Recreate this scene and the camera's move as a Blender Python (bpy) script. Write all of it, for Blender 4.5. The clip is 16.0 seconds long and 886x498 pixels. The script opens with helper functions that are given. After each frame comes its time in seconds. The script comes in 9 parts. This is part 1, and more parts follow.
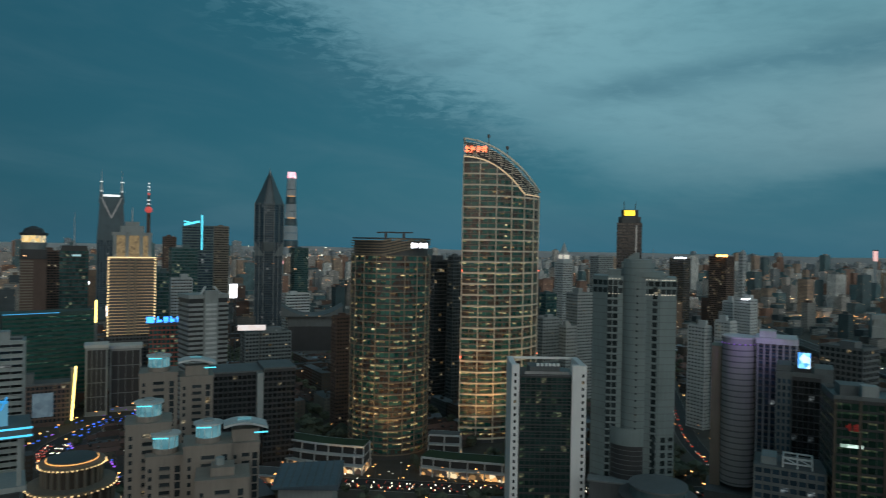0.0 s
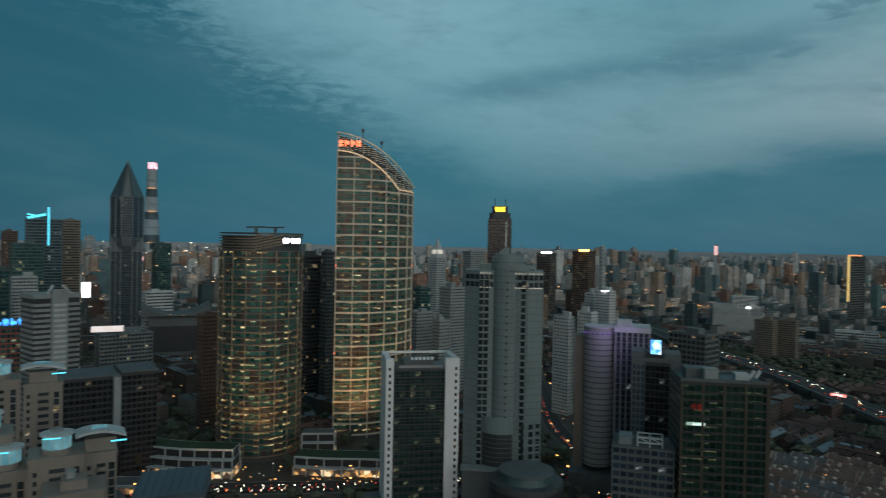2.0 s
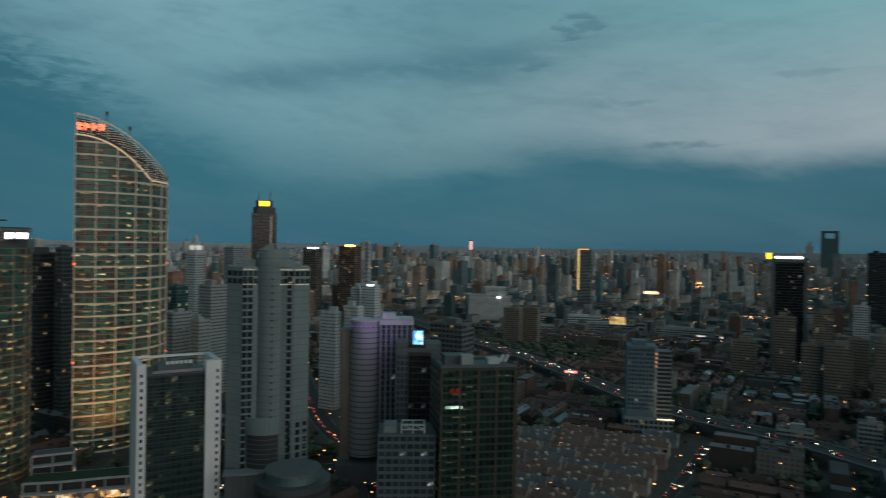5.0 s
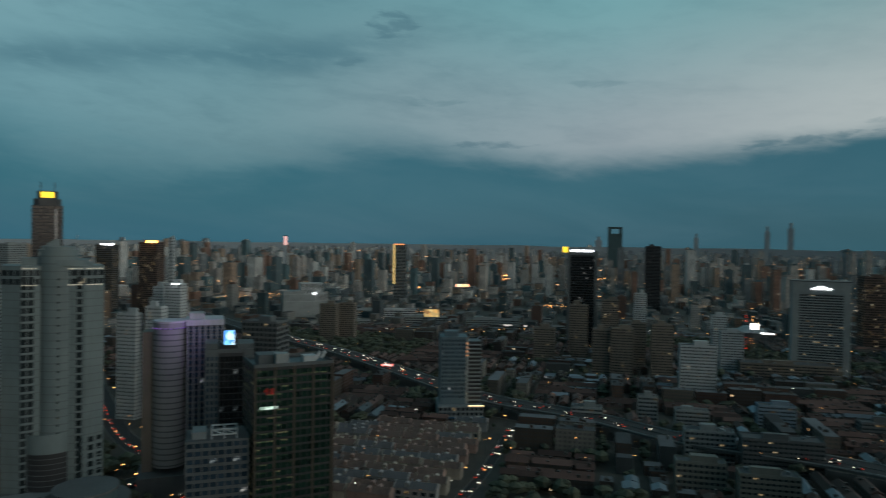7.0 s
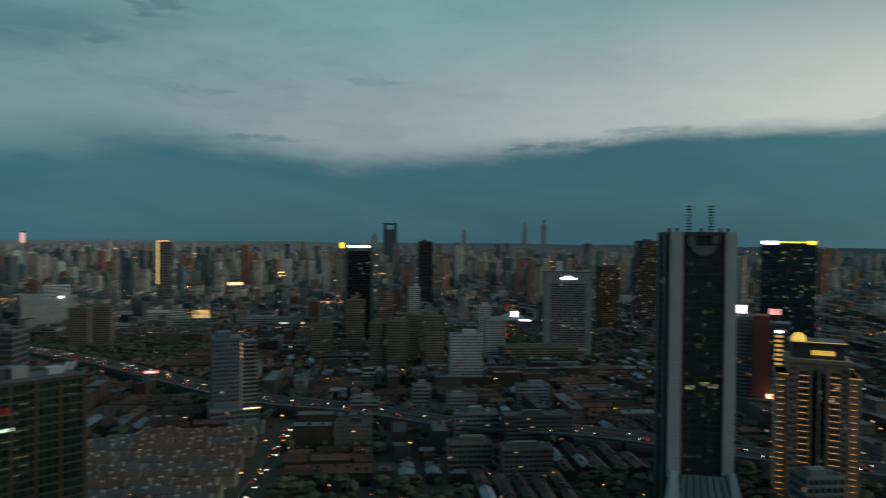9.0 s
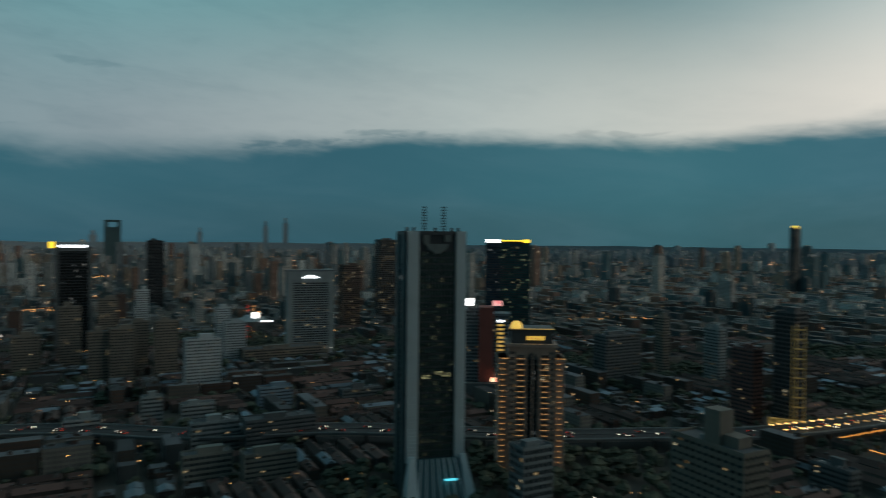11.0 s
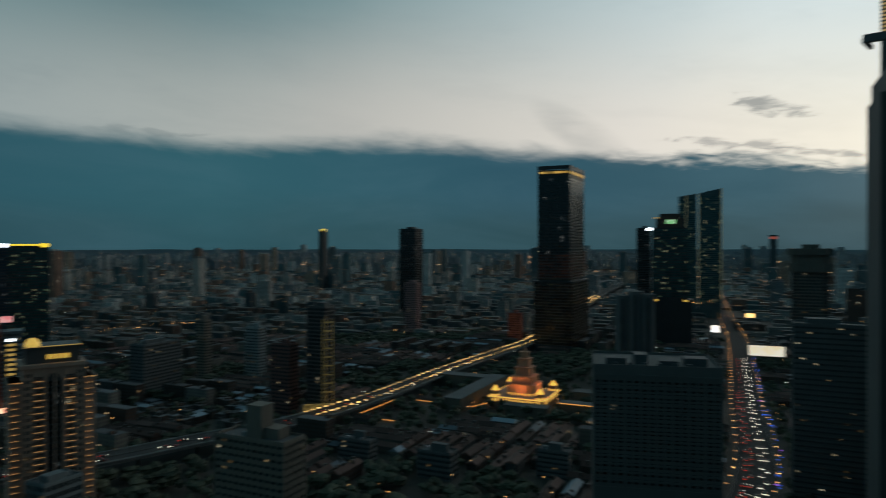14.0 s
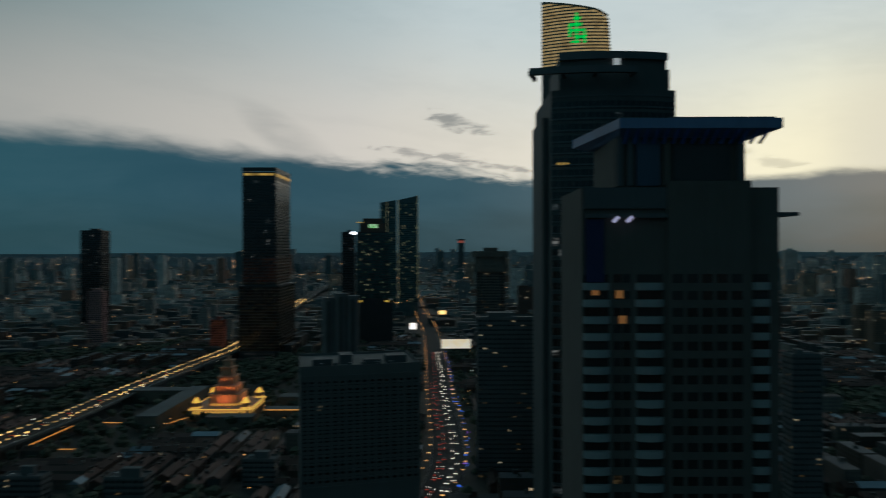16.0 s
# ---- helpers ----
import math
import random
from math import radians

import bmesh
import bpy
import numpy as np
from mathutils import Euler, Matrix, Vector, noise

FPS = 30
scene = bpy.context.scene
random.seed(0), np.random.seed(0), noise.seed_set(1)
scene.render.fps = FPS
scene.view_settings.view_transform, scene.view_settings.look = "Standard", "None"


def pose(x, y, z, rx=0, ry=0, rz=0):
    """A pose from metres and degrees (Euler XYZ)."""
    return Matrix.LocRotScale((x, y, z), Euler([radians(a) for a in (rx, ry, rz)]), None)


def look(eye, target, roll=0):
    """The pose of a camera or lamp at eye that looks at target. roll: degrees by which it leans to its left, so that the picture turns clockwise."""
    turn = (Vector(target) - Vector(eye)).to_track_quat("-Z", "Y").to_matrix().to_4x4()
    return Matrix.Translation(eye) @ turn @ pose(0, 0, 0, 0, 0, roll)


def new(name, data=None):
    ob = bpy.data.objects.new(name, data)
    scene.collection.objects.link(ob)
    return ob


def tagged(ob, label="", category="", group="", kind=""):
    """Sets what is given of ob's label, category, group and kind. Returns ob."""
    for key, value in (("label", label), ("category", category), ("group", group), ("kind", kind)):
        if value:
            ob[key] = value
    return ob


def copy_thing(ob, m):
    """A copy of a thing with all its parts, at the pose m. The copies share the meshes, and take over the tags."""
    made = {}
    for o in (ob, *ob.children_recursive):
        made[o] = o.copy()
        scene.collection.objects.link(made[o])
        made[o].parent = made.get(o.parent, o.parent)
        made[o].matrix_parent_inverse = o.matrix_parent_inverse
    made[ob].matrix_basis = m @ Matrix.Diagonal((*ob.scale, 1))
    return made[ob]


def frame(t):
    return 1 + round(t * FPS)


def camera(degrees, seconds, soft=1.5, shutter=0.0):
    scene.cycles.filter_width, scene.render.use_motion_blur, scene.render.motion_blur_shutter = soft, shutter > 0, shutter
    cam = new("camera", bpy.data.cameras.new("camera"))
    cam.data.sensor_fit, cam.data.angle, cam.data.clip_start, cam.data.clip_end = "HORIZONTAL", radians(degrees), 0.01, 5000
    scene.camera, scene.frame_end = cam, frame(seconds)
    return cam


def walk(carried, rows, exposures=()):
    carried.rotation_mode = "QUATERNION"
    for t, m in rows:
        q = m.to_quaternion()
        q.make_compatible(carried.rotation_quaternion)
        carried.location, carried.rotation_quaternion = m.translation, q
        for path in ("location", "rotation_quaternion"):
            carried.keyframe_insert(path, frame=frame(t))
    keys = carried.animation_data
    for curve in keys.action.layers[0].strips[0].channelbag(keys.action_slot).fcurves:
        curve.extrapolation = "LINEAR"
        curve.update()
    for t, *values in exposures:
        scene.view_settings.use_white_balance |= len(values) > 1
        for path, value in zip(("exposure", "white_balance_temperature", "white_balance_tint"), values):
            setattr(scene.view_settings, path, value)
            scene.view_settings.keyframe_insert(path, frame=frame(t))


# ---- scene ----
# A camera that hangs 150 m over the city and turns where it is.
EYE = 150.0
cam = camera(66.69, 16.0, soft=1.05, shutter=0.9)
ROWS = [
    (0.0, 0.000, -0.293, 1.058),
    (0.5, -2.574, -0.322, 1.063),
    (1.0, -5.267, -0.365, 1.082),
    (1.5, -7.956, -0.441, 1.076),
    (2.0, -10.658, -0.504, 1.053),
    (2.5, -13.387, -0.544, 1.047),
    (3.0, -16.298, -0.584, 1.041),
    (3.5, -19.538, -0.578, 1.036),
    (4.0, -23.016, -0.549, 1.041),
    (4.5, -26.639, -0.537, 1.029),
    (5.0, -30.345, -0.546, 1.000),
    (5.5, -34.109, -0.572, 0.961),
    (6.0, -37.933, -0.611, 0.919),
    (6.5, -41.845, -0.657, 0.881),
    (7.0, -45.891, -0.700, 0.844),
    (7.5, -50.137, -0.717, 0.772),
    (8.0, -54.710, -0.743, 0.687),
    (8.5, -59.614, -0.790, 0.635),
    (9.0, -64.714, -0.816, 0.600),
    (9.5, -69.902, -0.816, 0.583),
    (10.0, -75.186, -0.793, 0.578),
    (10.5, -80.645, -0.753, 0.574),
    (11.0, -86.368, -0.702, 0.562),
    (11.5, -92.402, -0.646, 0.531),
    (12.0, -98.695, -0.589, 0.471),
    (12.5, -105.047, -0.520, 0.375),
    (13.0, -111.400, -0.471, 0.264),
    (13.5, -117.742, -0.410, 0.136),
    (14.0, -124.069, -0.303, -0.031),
    (14.5, -130.379, -0.209, -0.219),
    (15.0, -136.757, -0.169, -0.270),
    (15.5, -143.011, -0.115, -0.243),
    (16.0, -148.668, -0.048, -0.149),
]
walk(cam, [(t, pose(0, 0, EYE, 90 + pitch, -lean, yaw)) for t, yaw, pitch, lean in ROWS], exposures=[(0.0, 0.16, 6150, 9), (3.0, 0.13, 6250, 10), (6.5, 0.06, 6350, 10), (9.0, 0.06, 6600, 10), (12.0, -0.2, 6200, 6), (13.5, -0.42, 6150, 6), (15.0, -0.72, 6050, 6), (16.0, -0.8, 6050, 6)])

# ---- sky, sun ----
def srgb(r, g, b):
    return tuple(((c / 255 + 0.055) / 1.055) ** 2.4 if c > 10 else c / 255 / 12.92 for c in (r, g, b)) + (1.0,)


class Nodes:
    """Short hand for a node tree."""

    def __init__(self, tree):
        self.tree = tree
        tree.nodes.clear()

    def add(self, kind, **settings):
        node = self.tree.nodes.new(kind)
        if "operation" in settings:
            node.operation = settings["operation"]
        if "use_clamp" in settings:
            node.use_clamp = settings["use_clamp"]
        if "data_type" in settings:
            node.data_type = settings["data_type"]
        if "blend_type" in settings:
            node.blend_type = settings["blend_type"]
        if "interpolation_type" in settings:
            node.interpolation_type = settings["interpolation_type"]
        if "noise_dimensions" in settings:
            node.noise_dimensions = settings["noise_dimensions"]
        if "feature" in settings:
            node.feature = settings["feature"]
        if "rotation_type" in settings:
            node.rotation_type = settings["rotation_type"]
        if "sky_type" in settings:
            node.sky_type = settings["sky_type"]
        if "sun_disc" in settings:
            node.sun_disc = settings["sun_disc"]
        if "sun_elevation" in settings:
            node.sun_elevation = settings["sun_elevation"]
        if "sun_rotation" in settings:
            node.sun_rotation = settings["sun_rotation"]
        return node

    def join(self, a, b):
        self.tree.links.new(a, b)

    def put(self, socket, value):
        if isinstance(value, bpy.types.NodeSocket):
            self.tree.links.new(value, socket)
        elif value is not None:
            socket.default_value = value

    def math(self, op, a, b=None, c=None, clamp=False):
        node = self.add("ShaderNodeMath", operation=op, use_clamp=clamp)
        for socket, value in zip(node.inputs, (a, b, c)):
            self.put(socket, value)
        return node.outputs[0]

    def ramp(self, fac, stops, interpolation="LINEAR"):
        node = self.add("ShaderNodeValToRGB")
        node.color_ramp.interpolation = interpolation
        items = node.color_ramp.elements
        while len(items) < len(stops):
            items.new(0.5)
        for item, (at, colour) in zip(items, stops):
            item.position = at
            item.color = colour if isinstance(colour, tuple) else (colour, colour, colour, 1)
        self.put(node.inputs[0], fac)
        return node.outputs[0]

    def mix(self, fac, a, b, blend="MIX"):
        node = self.add("ShaderNodeMix", data_type="RGBA", blend_type=blend)
        self.put(node.inputs[0], fac)
        self.put(node.inputs[6], a)
        self.put(node.inputs[7], b)
        return node.outputs[2]

    def noise(self, vector, scale, detail=4.0, rough=0.55, distortion=0.0):
        node = self.add("ShaderNodeTexNoise")
        self.put(node.inputs["Vector"], vector)
        node.inputs["Scale"].default_value = scale
        node.inputs["Detail"].default_value = detail
        node.inputs["Roughness"].default_value = rough
        node.inputs["Distortion"].default_value = distortion
        return node.outputs[0]

    def smooth(self, value, low, high):
        node = self.add("ShaderNodeMapRange", interpolation_type="SMOOTHSTEP")
        self.put(node.inputs[0], value)
        self.put(node.inputs[1], low)
        self.put(node.inputs[2], high)
        return node.outputs[0]


SUN_AZ, SUN_EL = 198.0, 3.0  # azimuths run clockwise from +y


def build_sky():
    world = bpy.data.worlds.new("dusk_sky")
    scene.world = world
    world.use_nodes = True
    n = Nodes(world.node_tree)
    coord = n.add("ShaderNodeTexCoord").outputs["Generated"]
    turn = n.add("ShaderNodeVectorRotate", rotation_type="Z_AXIS")
    n.put(turn.inputs["Vector"], coord)
    turn.inputs["Angle"].default_value = radians(74)
    sep = n.add("ShaderNodeSeparateXYZ")
    n.join(turn.outputs[0], sep.inputs[0])
    x, y, z = sep.outputs
    az = n.math("DEGREES", n.math("ARCTAN2", x, y))  # azimuth less 74 degrees
    el = n.math("DEGREES", n.math("ARCSINE", z))
    s = n.math("MULTIPLY_ADD", az, 1 / 360, 0.5)

    def at(a):
        return (a - 74) / 360 + 0.5

    wide = n.add("ShaderNodeCombineXYZ")
    n.put(wide.inputs[0], n.math("MULTIPLY", az, 1 / 30))
    n.put(wide.inputs[1], n.math("MULTIPLY", el, 1 / 9))
    streak = n.add("ShaderNodeCombineXYZ")
    n.put(streak.inputs[0], n.math("MULTIPLY", n.math("MULTIPLY_ADD", el, 1.1, az), 1 / 22))
    n.put(streak.inputs[1], n.math("MULTIPLY", el, 1 / 6.5))
    n1 = n.noise(wide.outputs[0], 1.6, 5, 0.5, 0.3)
    n2 = n.noise(streak.outputs[0], 1.5, 5, 0.55, 0.5)
    n3 = n.noise(streak.outputs[0], 6.0, 6, 0.6, 0.3)
    n4 = n.noise(wide.outputs[0], 17.0, 6, 0.64, 0.5)
    # Height of the dark cloud bank's upper edge, in degrees / 30.
    edge = n.ramp(s, [(at(a), e / 30) for a, e in ((-60, 27), (-24, 24), (-12, 18.8), (-5, 14.8), (0.5, 12.4), (5.3, 10.2), (10, 8.4), (16, 6.6), (28, 5.9), (38, 8.0), (42, 8.3), (47, 7.4), (56, 6.4), (65, 7.2),
                                                 (77, 8.0), (83, 8.8), (93, 8.6), (100, 8.4), (104.5, 7.9), (109, 8.0), (114, 8.6), (119, 8.8), (126, 8.3), (137, 7.4), (141, 6.9), (146.5, 7.2), (152, 6.3), (158, 5.4), (170, 5.2), (180, 5.6), (200, 5.2), (250, 12))])
    edge = n.math("MULTIPLY", edge, 30)
    soft = n.ramp(s, [(at(-40), 0.22), (at(0), 0.22), (at(16), 0.3), (at(28), 0.28), (at(42), 0.16), (at(60), 0.13), (at(78), 0.09), (at(98), 0.07), (at(116), 0.1), (at(140), 0.06), (at(160), 0.05), (at(172), 0.03), (at(200), 0.06)])
    soft = n.math("MULTIPLY", soft, 12)
    ragged = n.math("MULTIPLY_ADD", n.math("SUBTRACT", n2, 0.5), n.math("MULTIPLY_ADD", soft, 1.2, 0.5), el)
    ragged = n.math("MULTIPLY_ADD", n.math("SUBTRACT", n3, 0.5), n.math("MULTIPLY_ADD", soft, 0.5, 0.7), ragged)
    ragged = n.math("MULTIPLY_ADD", n.math("SUBTRACT", n4, 0.5), n.math("MULTIPLY", n.smooth(az, -60.0, -74.0), 6.5), ragged)
    tatters = n.math("MULTIPLY", n.smooth(n.math("ABSOLUTE", n.math("SUBTRACT", az, 76.0)), 16.0, 6.0), 2.4)
    ragged = n.math("MULTIPLY_ADD", n.math("SUBTRACT", n3, 0.5), tatters, ragged)
    above = n.smooth(ragged, n.math("SUBTRACT", edge, soft), n.math("ADD", edge, soft))
    bank = n.ramp(s, [(at(-60), srgb(26, 66, 82)), (at(-25), srgb(36, 92, 108)), (at(-8), srgb(42, 100, 116)), (at(14), srgb(48, 106, 122)), (at(40), srgb(50, 101, 117)), (at(75), srgb(50, 95, 110)),
                      (at(105), srgb(56, 104, 115)), (at(130), srgb(52, 90, 105)), (at(150), srgb(60, 92, 104)), (at(170), srgb(104, 116, 120)), (at(178), srgb(128, 130, 128)), (at(190), srgb(148, 138, 124)), (at(240), srgb(40, 66, 76))])
    haze = n.ramp(s, [(at(-60), srgb(30, 70, 84)), (at(0), srgb(52, 104, 122)), (at(30), srgb(54, 100, 116)), (at(60), srgb(50, 90, 104)), (at(105), srgb(54, 92, 100)), (at(135), srgb(50, 80, 87)), (at(160), srgb(58, 78, 82)), (at(176), srgb(92, 102, 98)), (at(190), srgb(98, 102, 94)), (at(240), srgb(36, 58, 68))])
    bank = n.mix(n.smooth(n.math("MULTIPLY_ADD", n.math("SUBTRACT", n1, 0.5), 6.0, el), -0.5, 5.0), haze, bank)
    bank = n.mix(n.math("MULTIPLY", n.smooth(n2, 0.35, 0.8), 0.45), bank, n.mix(0.5, bank, srgb(92, 126, 138)))
    low = n.ramp(s, [(at(-40), srgb(46, 100, 115)), (at(-8), srgb(108, 152, 163)), (at(12), srgb(108, 152, 162)), (at(30), srgb(112, 148, 156)), (at(60), srgb(146, 160, 166)), (at(88), srgb(182, 190, 187)), (at(102), srgb(194, 196, 189)),
                     (at(115), srgb(208, 203, 194)), (at(140), srgb(246, 234, 220)), (at(160), srgb(266, 252, 228)), (at(178), srgb(284, 268, 226)), (at(194), srgb(180, 174, 158)), (at(215), srgb(92, 108, 112)), (at(260), srgb(50, 80, 92))])
    high = n.ramp(s, [(at(-40), srgb(42, 96, 112)), (at(-10), srgb(124, 168, 177)), (at(6), srgb(132, 174, 181)), (at(20), srgb(112, 157, 166)), (at(32), srgb(98, 143, 152)), (at(60), srgb(114, 162, 167)), (at(84), srgb(108, 150, 154)), (at(100), srgb(100, 134, 139)),
                      (at(115), srgb(126, 155, 158)), (at(132), srgb(184, 198, 198)), (at(150), srgb(224, 232, 230)), (at(185), srgb(226, 230, 224)), (at(212), srgb(100, 124, 130)), (at(260), srgb(48, 80, 92))])
    clear = n.mix(n.smooth(n.math("SUBTRACT", el, edge), 1.0, 14.0), low, high)
    # Thin streaks of grey-blue cloud over the clear part.
    veil = n.ramp(s, [(at(-30), 0.7), (at(10), 0.5), (at(45), 0.36), (at(75), 0.18), (at(120), 0.06), (at(150), 0.1), (at(200), 0.15)])
    veil = n.math("MULTIPLY", veil, n.smooth(n.math("MULTIPLY_ADD", n3, 0.25, n.math("ADD", n.math("MULTIPLY", n2, 0.6), n.math("MULTIPLY", n4, 0.15))), 0.42, 0.68))
    clear = n.mix(veil, clear, n.mix(0.72, clear, srgb(52, 94, 110)))
    # The light grows steadily towards the sunset.
    gain = n.ramp(s, [(at(-40), 0.86), (at(-10), 0.86), (at(30), 0.92), (at(80), 0.97), (at(100), 1.06), (at(120), 1.15), (at(140), 1.24), (at(160), 1.34), (at(182), 1.4), (at(205), 1.0), (at(250), 0.9)])
    clear = n.mix(1.0, clear, gain, "MULTIPLY")
    bank = n.mix(1.0, bank, gain, "MULTIPLY")
    bank = n.mix(n.math("MULTIPLY", n.smooth(az, -66.0, -92.0), n.smooth(el, 4.0, 16.0)), bank, n.mix(0.25, bank, srgb(34, 78, 94)))
    sky = n.mix(above, bank, clear)
    # Fine ripples in the thick cloud high over the shopping street.
    ripple = n.math("MULTIPLY", n.smooth(az, -60.0, -76.0), n.smooth(n.math("SUBTRACT", el, edge), -8.0, -1.0))
    ripple = n.math("MULTIPLY", ripple, n.math("MULTIPLY", n.smooth(n4, 0.47, 0.62), n.smooth(n1, 0.4, 0.58)))
    sky = n.mix(n.math("MULTIPLY", ripple, 0.2), sky, srgb(92, 138, 150))
    # A long slate streak across the pale part of the sky, and the paler gap under it.
    line = n.math("MULTIPLY_ADD", az, 0.115, 12.5 + 0.115 * 62)
    off = n.math("ADD", n.math("SUBTRACT", el, line), n.math("MULTIPLY", n.math("SUBTRACT", n2, 0.5), 2.2))
    span = n.math("MULTIPLY", n.smooth(az, -70.0, -58.0), n.smooth(az, -28.0, -40.0))
    slate = n.math("MULTIPLY", n.math("MULTIPLY", n.smooth(off, -2.0, 0.1), n.smooth(off, 2.0, 0.2)), n.math("MULTIPLY", span, n.smooth(n3, 0.1, 0.55)))
    sky = n.mix(n.math("MULTIPLY", slate, 0.6), sky, srgb(66, 108, 122))
    # Small ragged clouds: azimuth less 74, height, half length, half depth, slope, weight.
    flock = n.noise(wide.outputs[0], 12.0, 6, 0.62, 0.4)
    for a, e, ra, re, slope, weight, tone in ((-32.6, 17.6, 2.4, 1.5, 0.1, 0.5, (66, 104, 118)), (-36.1, 14.6, 1.6, 0.45, 0.2, 0.4, (66, 104, 118)), (-24.0, 8.1, 4.0, 0.35, 0.0, 0.5, (70, 104, 118)), (-15.3, 12.9, 2.6, 0.5, 0.0, 0.3, (84, 118, 128)),
                                             (-29.5, 11.6, 3.2, 0.45, 0.0, 0.35, (84, 118, 128)), (0.6, 7.9, 6.5, 0.5, 0.04, 0.6, (62, 100, 114)), (9.0, 8.9, 6.0, 0.4, -0.02, 0.4, (80, 112, 122)), (-6.0, 6.9, 5.0, 0.3, 0.03, 0.4, (84, 112, 122)), (26.0, 8.9, 6.0, 0.4, -0.03, 0.25, (96, 116, 122)), (76.0, 10.4, 3.2, 0.95, -0.3, 0.62, (118, 124, 128)),
                                             (73.5, 7.9, 5.0, 0.5, -0.1, 0.5, (128, 130, 134)), (79.0, 6.9, 4.0, 0.35, -0.1, 0.5, (132, 132, 136)), (101.0, 6.6, 3.0, 0.6, -0.3, 0.3, (150, 146, 140))):
        ua = n.math("MULTIPLY", n.math("SUBTRACT", az, a), 1 / ra)
        ue = n.math("MULTIPLY", n.math("SUBTRACT", el, n.math("MULTIPLY_ADD", az, slope, e - slope * a)), 1 / re)
        near = n.math("ADD", n.math("MULTIPLY", ua, ua), n.math("MULTIPLY", ue, ue))
        puff = n.smooth(n.math("MULTIPLY_ADD", near, -0.2, flock), 0.32, 0.56)
        sky = n.mix(n.math("MULTIPLY", puff, weight), sky, srgb(*tone))
    # A soft plume that rises from the bank.
    pa = n.math("MULTIPLY", n.math("ADD", n.math("SUBTRACT", az, 62.0), n.math("MULTIPLY", n.math("SUBTRACT", el, 9.0), 1.2)), 1 / 3.0)
    pe = n.math("MULTIPLY", n.math("SUBTRACT", el, 9.0), 1 / 3.4)
    plume = n.math("MULTIPLY", n.smooth(n.math("ADD", n.math("MULTIPLY", pa, pa), n.math("MULTIPLY", pe, pe)), 1.0, 0.0), n.smooth(n2, 0.25, 0.7))
    sky = n.mix(n.math("MULTIPLY", plume, 0.4), sky, srgb(150, 154, 154))
    top = n.smooth(el, 22.0, 60.0)
    sky = n.mix(top, sky, srgb(62, 90, 99))
    # The sunset's core, beyond the nearest tower.
    glow = n.math("MULTIPLY", n.smooth(n.math("ABSOLUTE", n.math("SUBTRACT", az, 112.0)), 12.0, 2.0), n.smooth(n.math("ABSOLUTE", n.math("SUBTRACT", el, 7.0)), 8.0, 1.0))
    sky = n.mix(n.math("MULTIPLY", glow, above), sky, (1.35, 1.2, 0.92, 1))
    down = n.smooth(el, -1.5, -6.0)
    sky = n.mix(down, sky, srgb(26, 34, 38))
    back = n.add("ShaderNodeBackground")
    n.put(back.inputs[0], sky)
    back.inputs[1].default_value = 1.0
    air = n.add("ShaderNodeTexSky", sky_type="NISHITA", sun_disc=False, sun_elevation=radians(SUN_EL), sun_rotation=radians(SUN_AZ))
    thin = n.add("ShaderNodeBackground")
    n.join(air.outputs[0], thin.inputs[0])
    thin.inputs[1].default_value = 0.004
    both = n.add("ShaderNodeAddShader")
    n.join(back.outputs[0], both.inputs[0])
    n.join(thin.outputs[0], both.inputs[1])
    n.join(both.outputs[0], n.add("ShaderNodeOutputWorld").inputs[0])


build_sky()
sun = new("sun", bpy.data.lights.new("sun", "SUN"))
sun.data.energy, sun.data.angle, sun.data.color = 0.12, radians(25), (1.0, 0.9, 0.78)
sun.matrix_world = look((0, 0, 500), (-500 * math.sin(radians(SUN_AZ)), -500 * math.cos(radians(SUN_AZ)), 500 - 500 * math.tan(radians(6.0))))

# ---- materials ----
def material(name):
    m = bpy.data.materials.new(name)
    m.use_nodes = True
    n = Nodes(m.node_tree)
    bsdf = n.add("ShaderNodeBsdfPrincipled")
    n.join(bsdf.outputs[0], n.add("ShaderNodeOutputMaterial").inputs[0])
    return m, n, bsdf


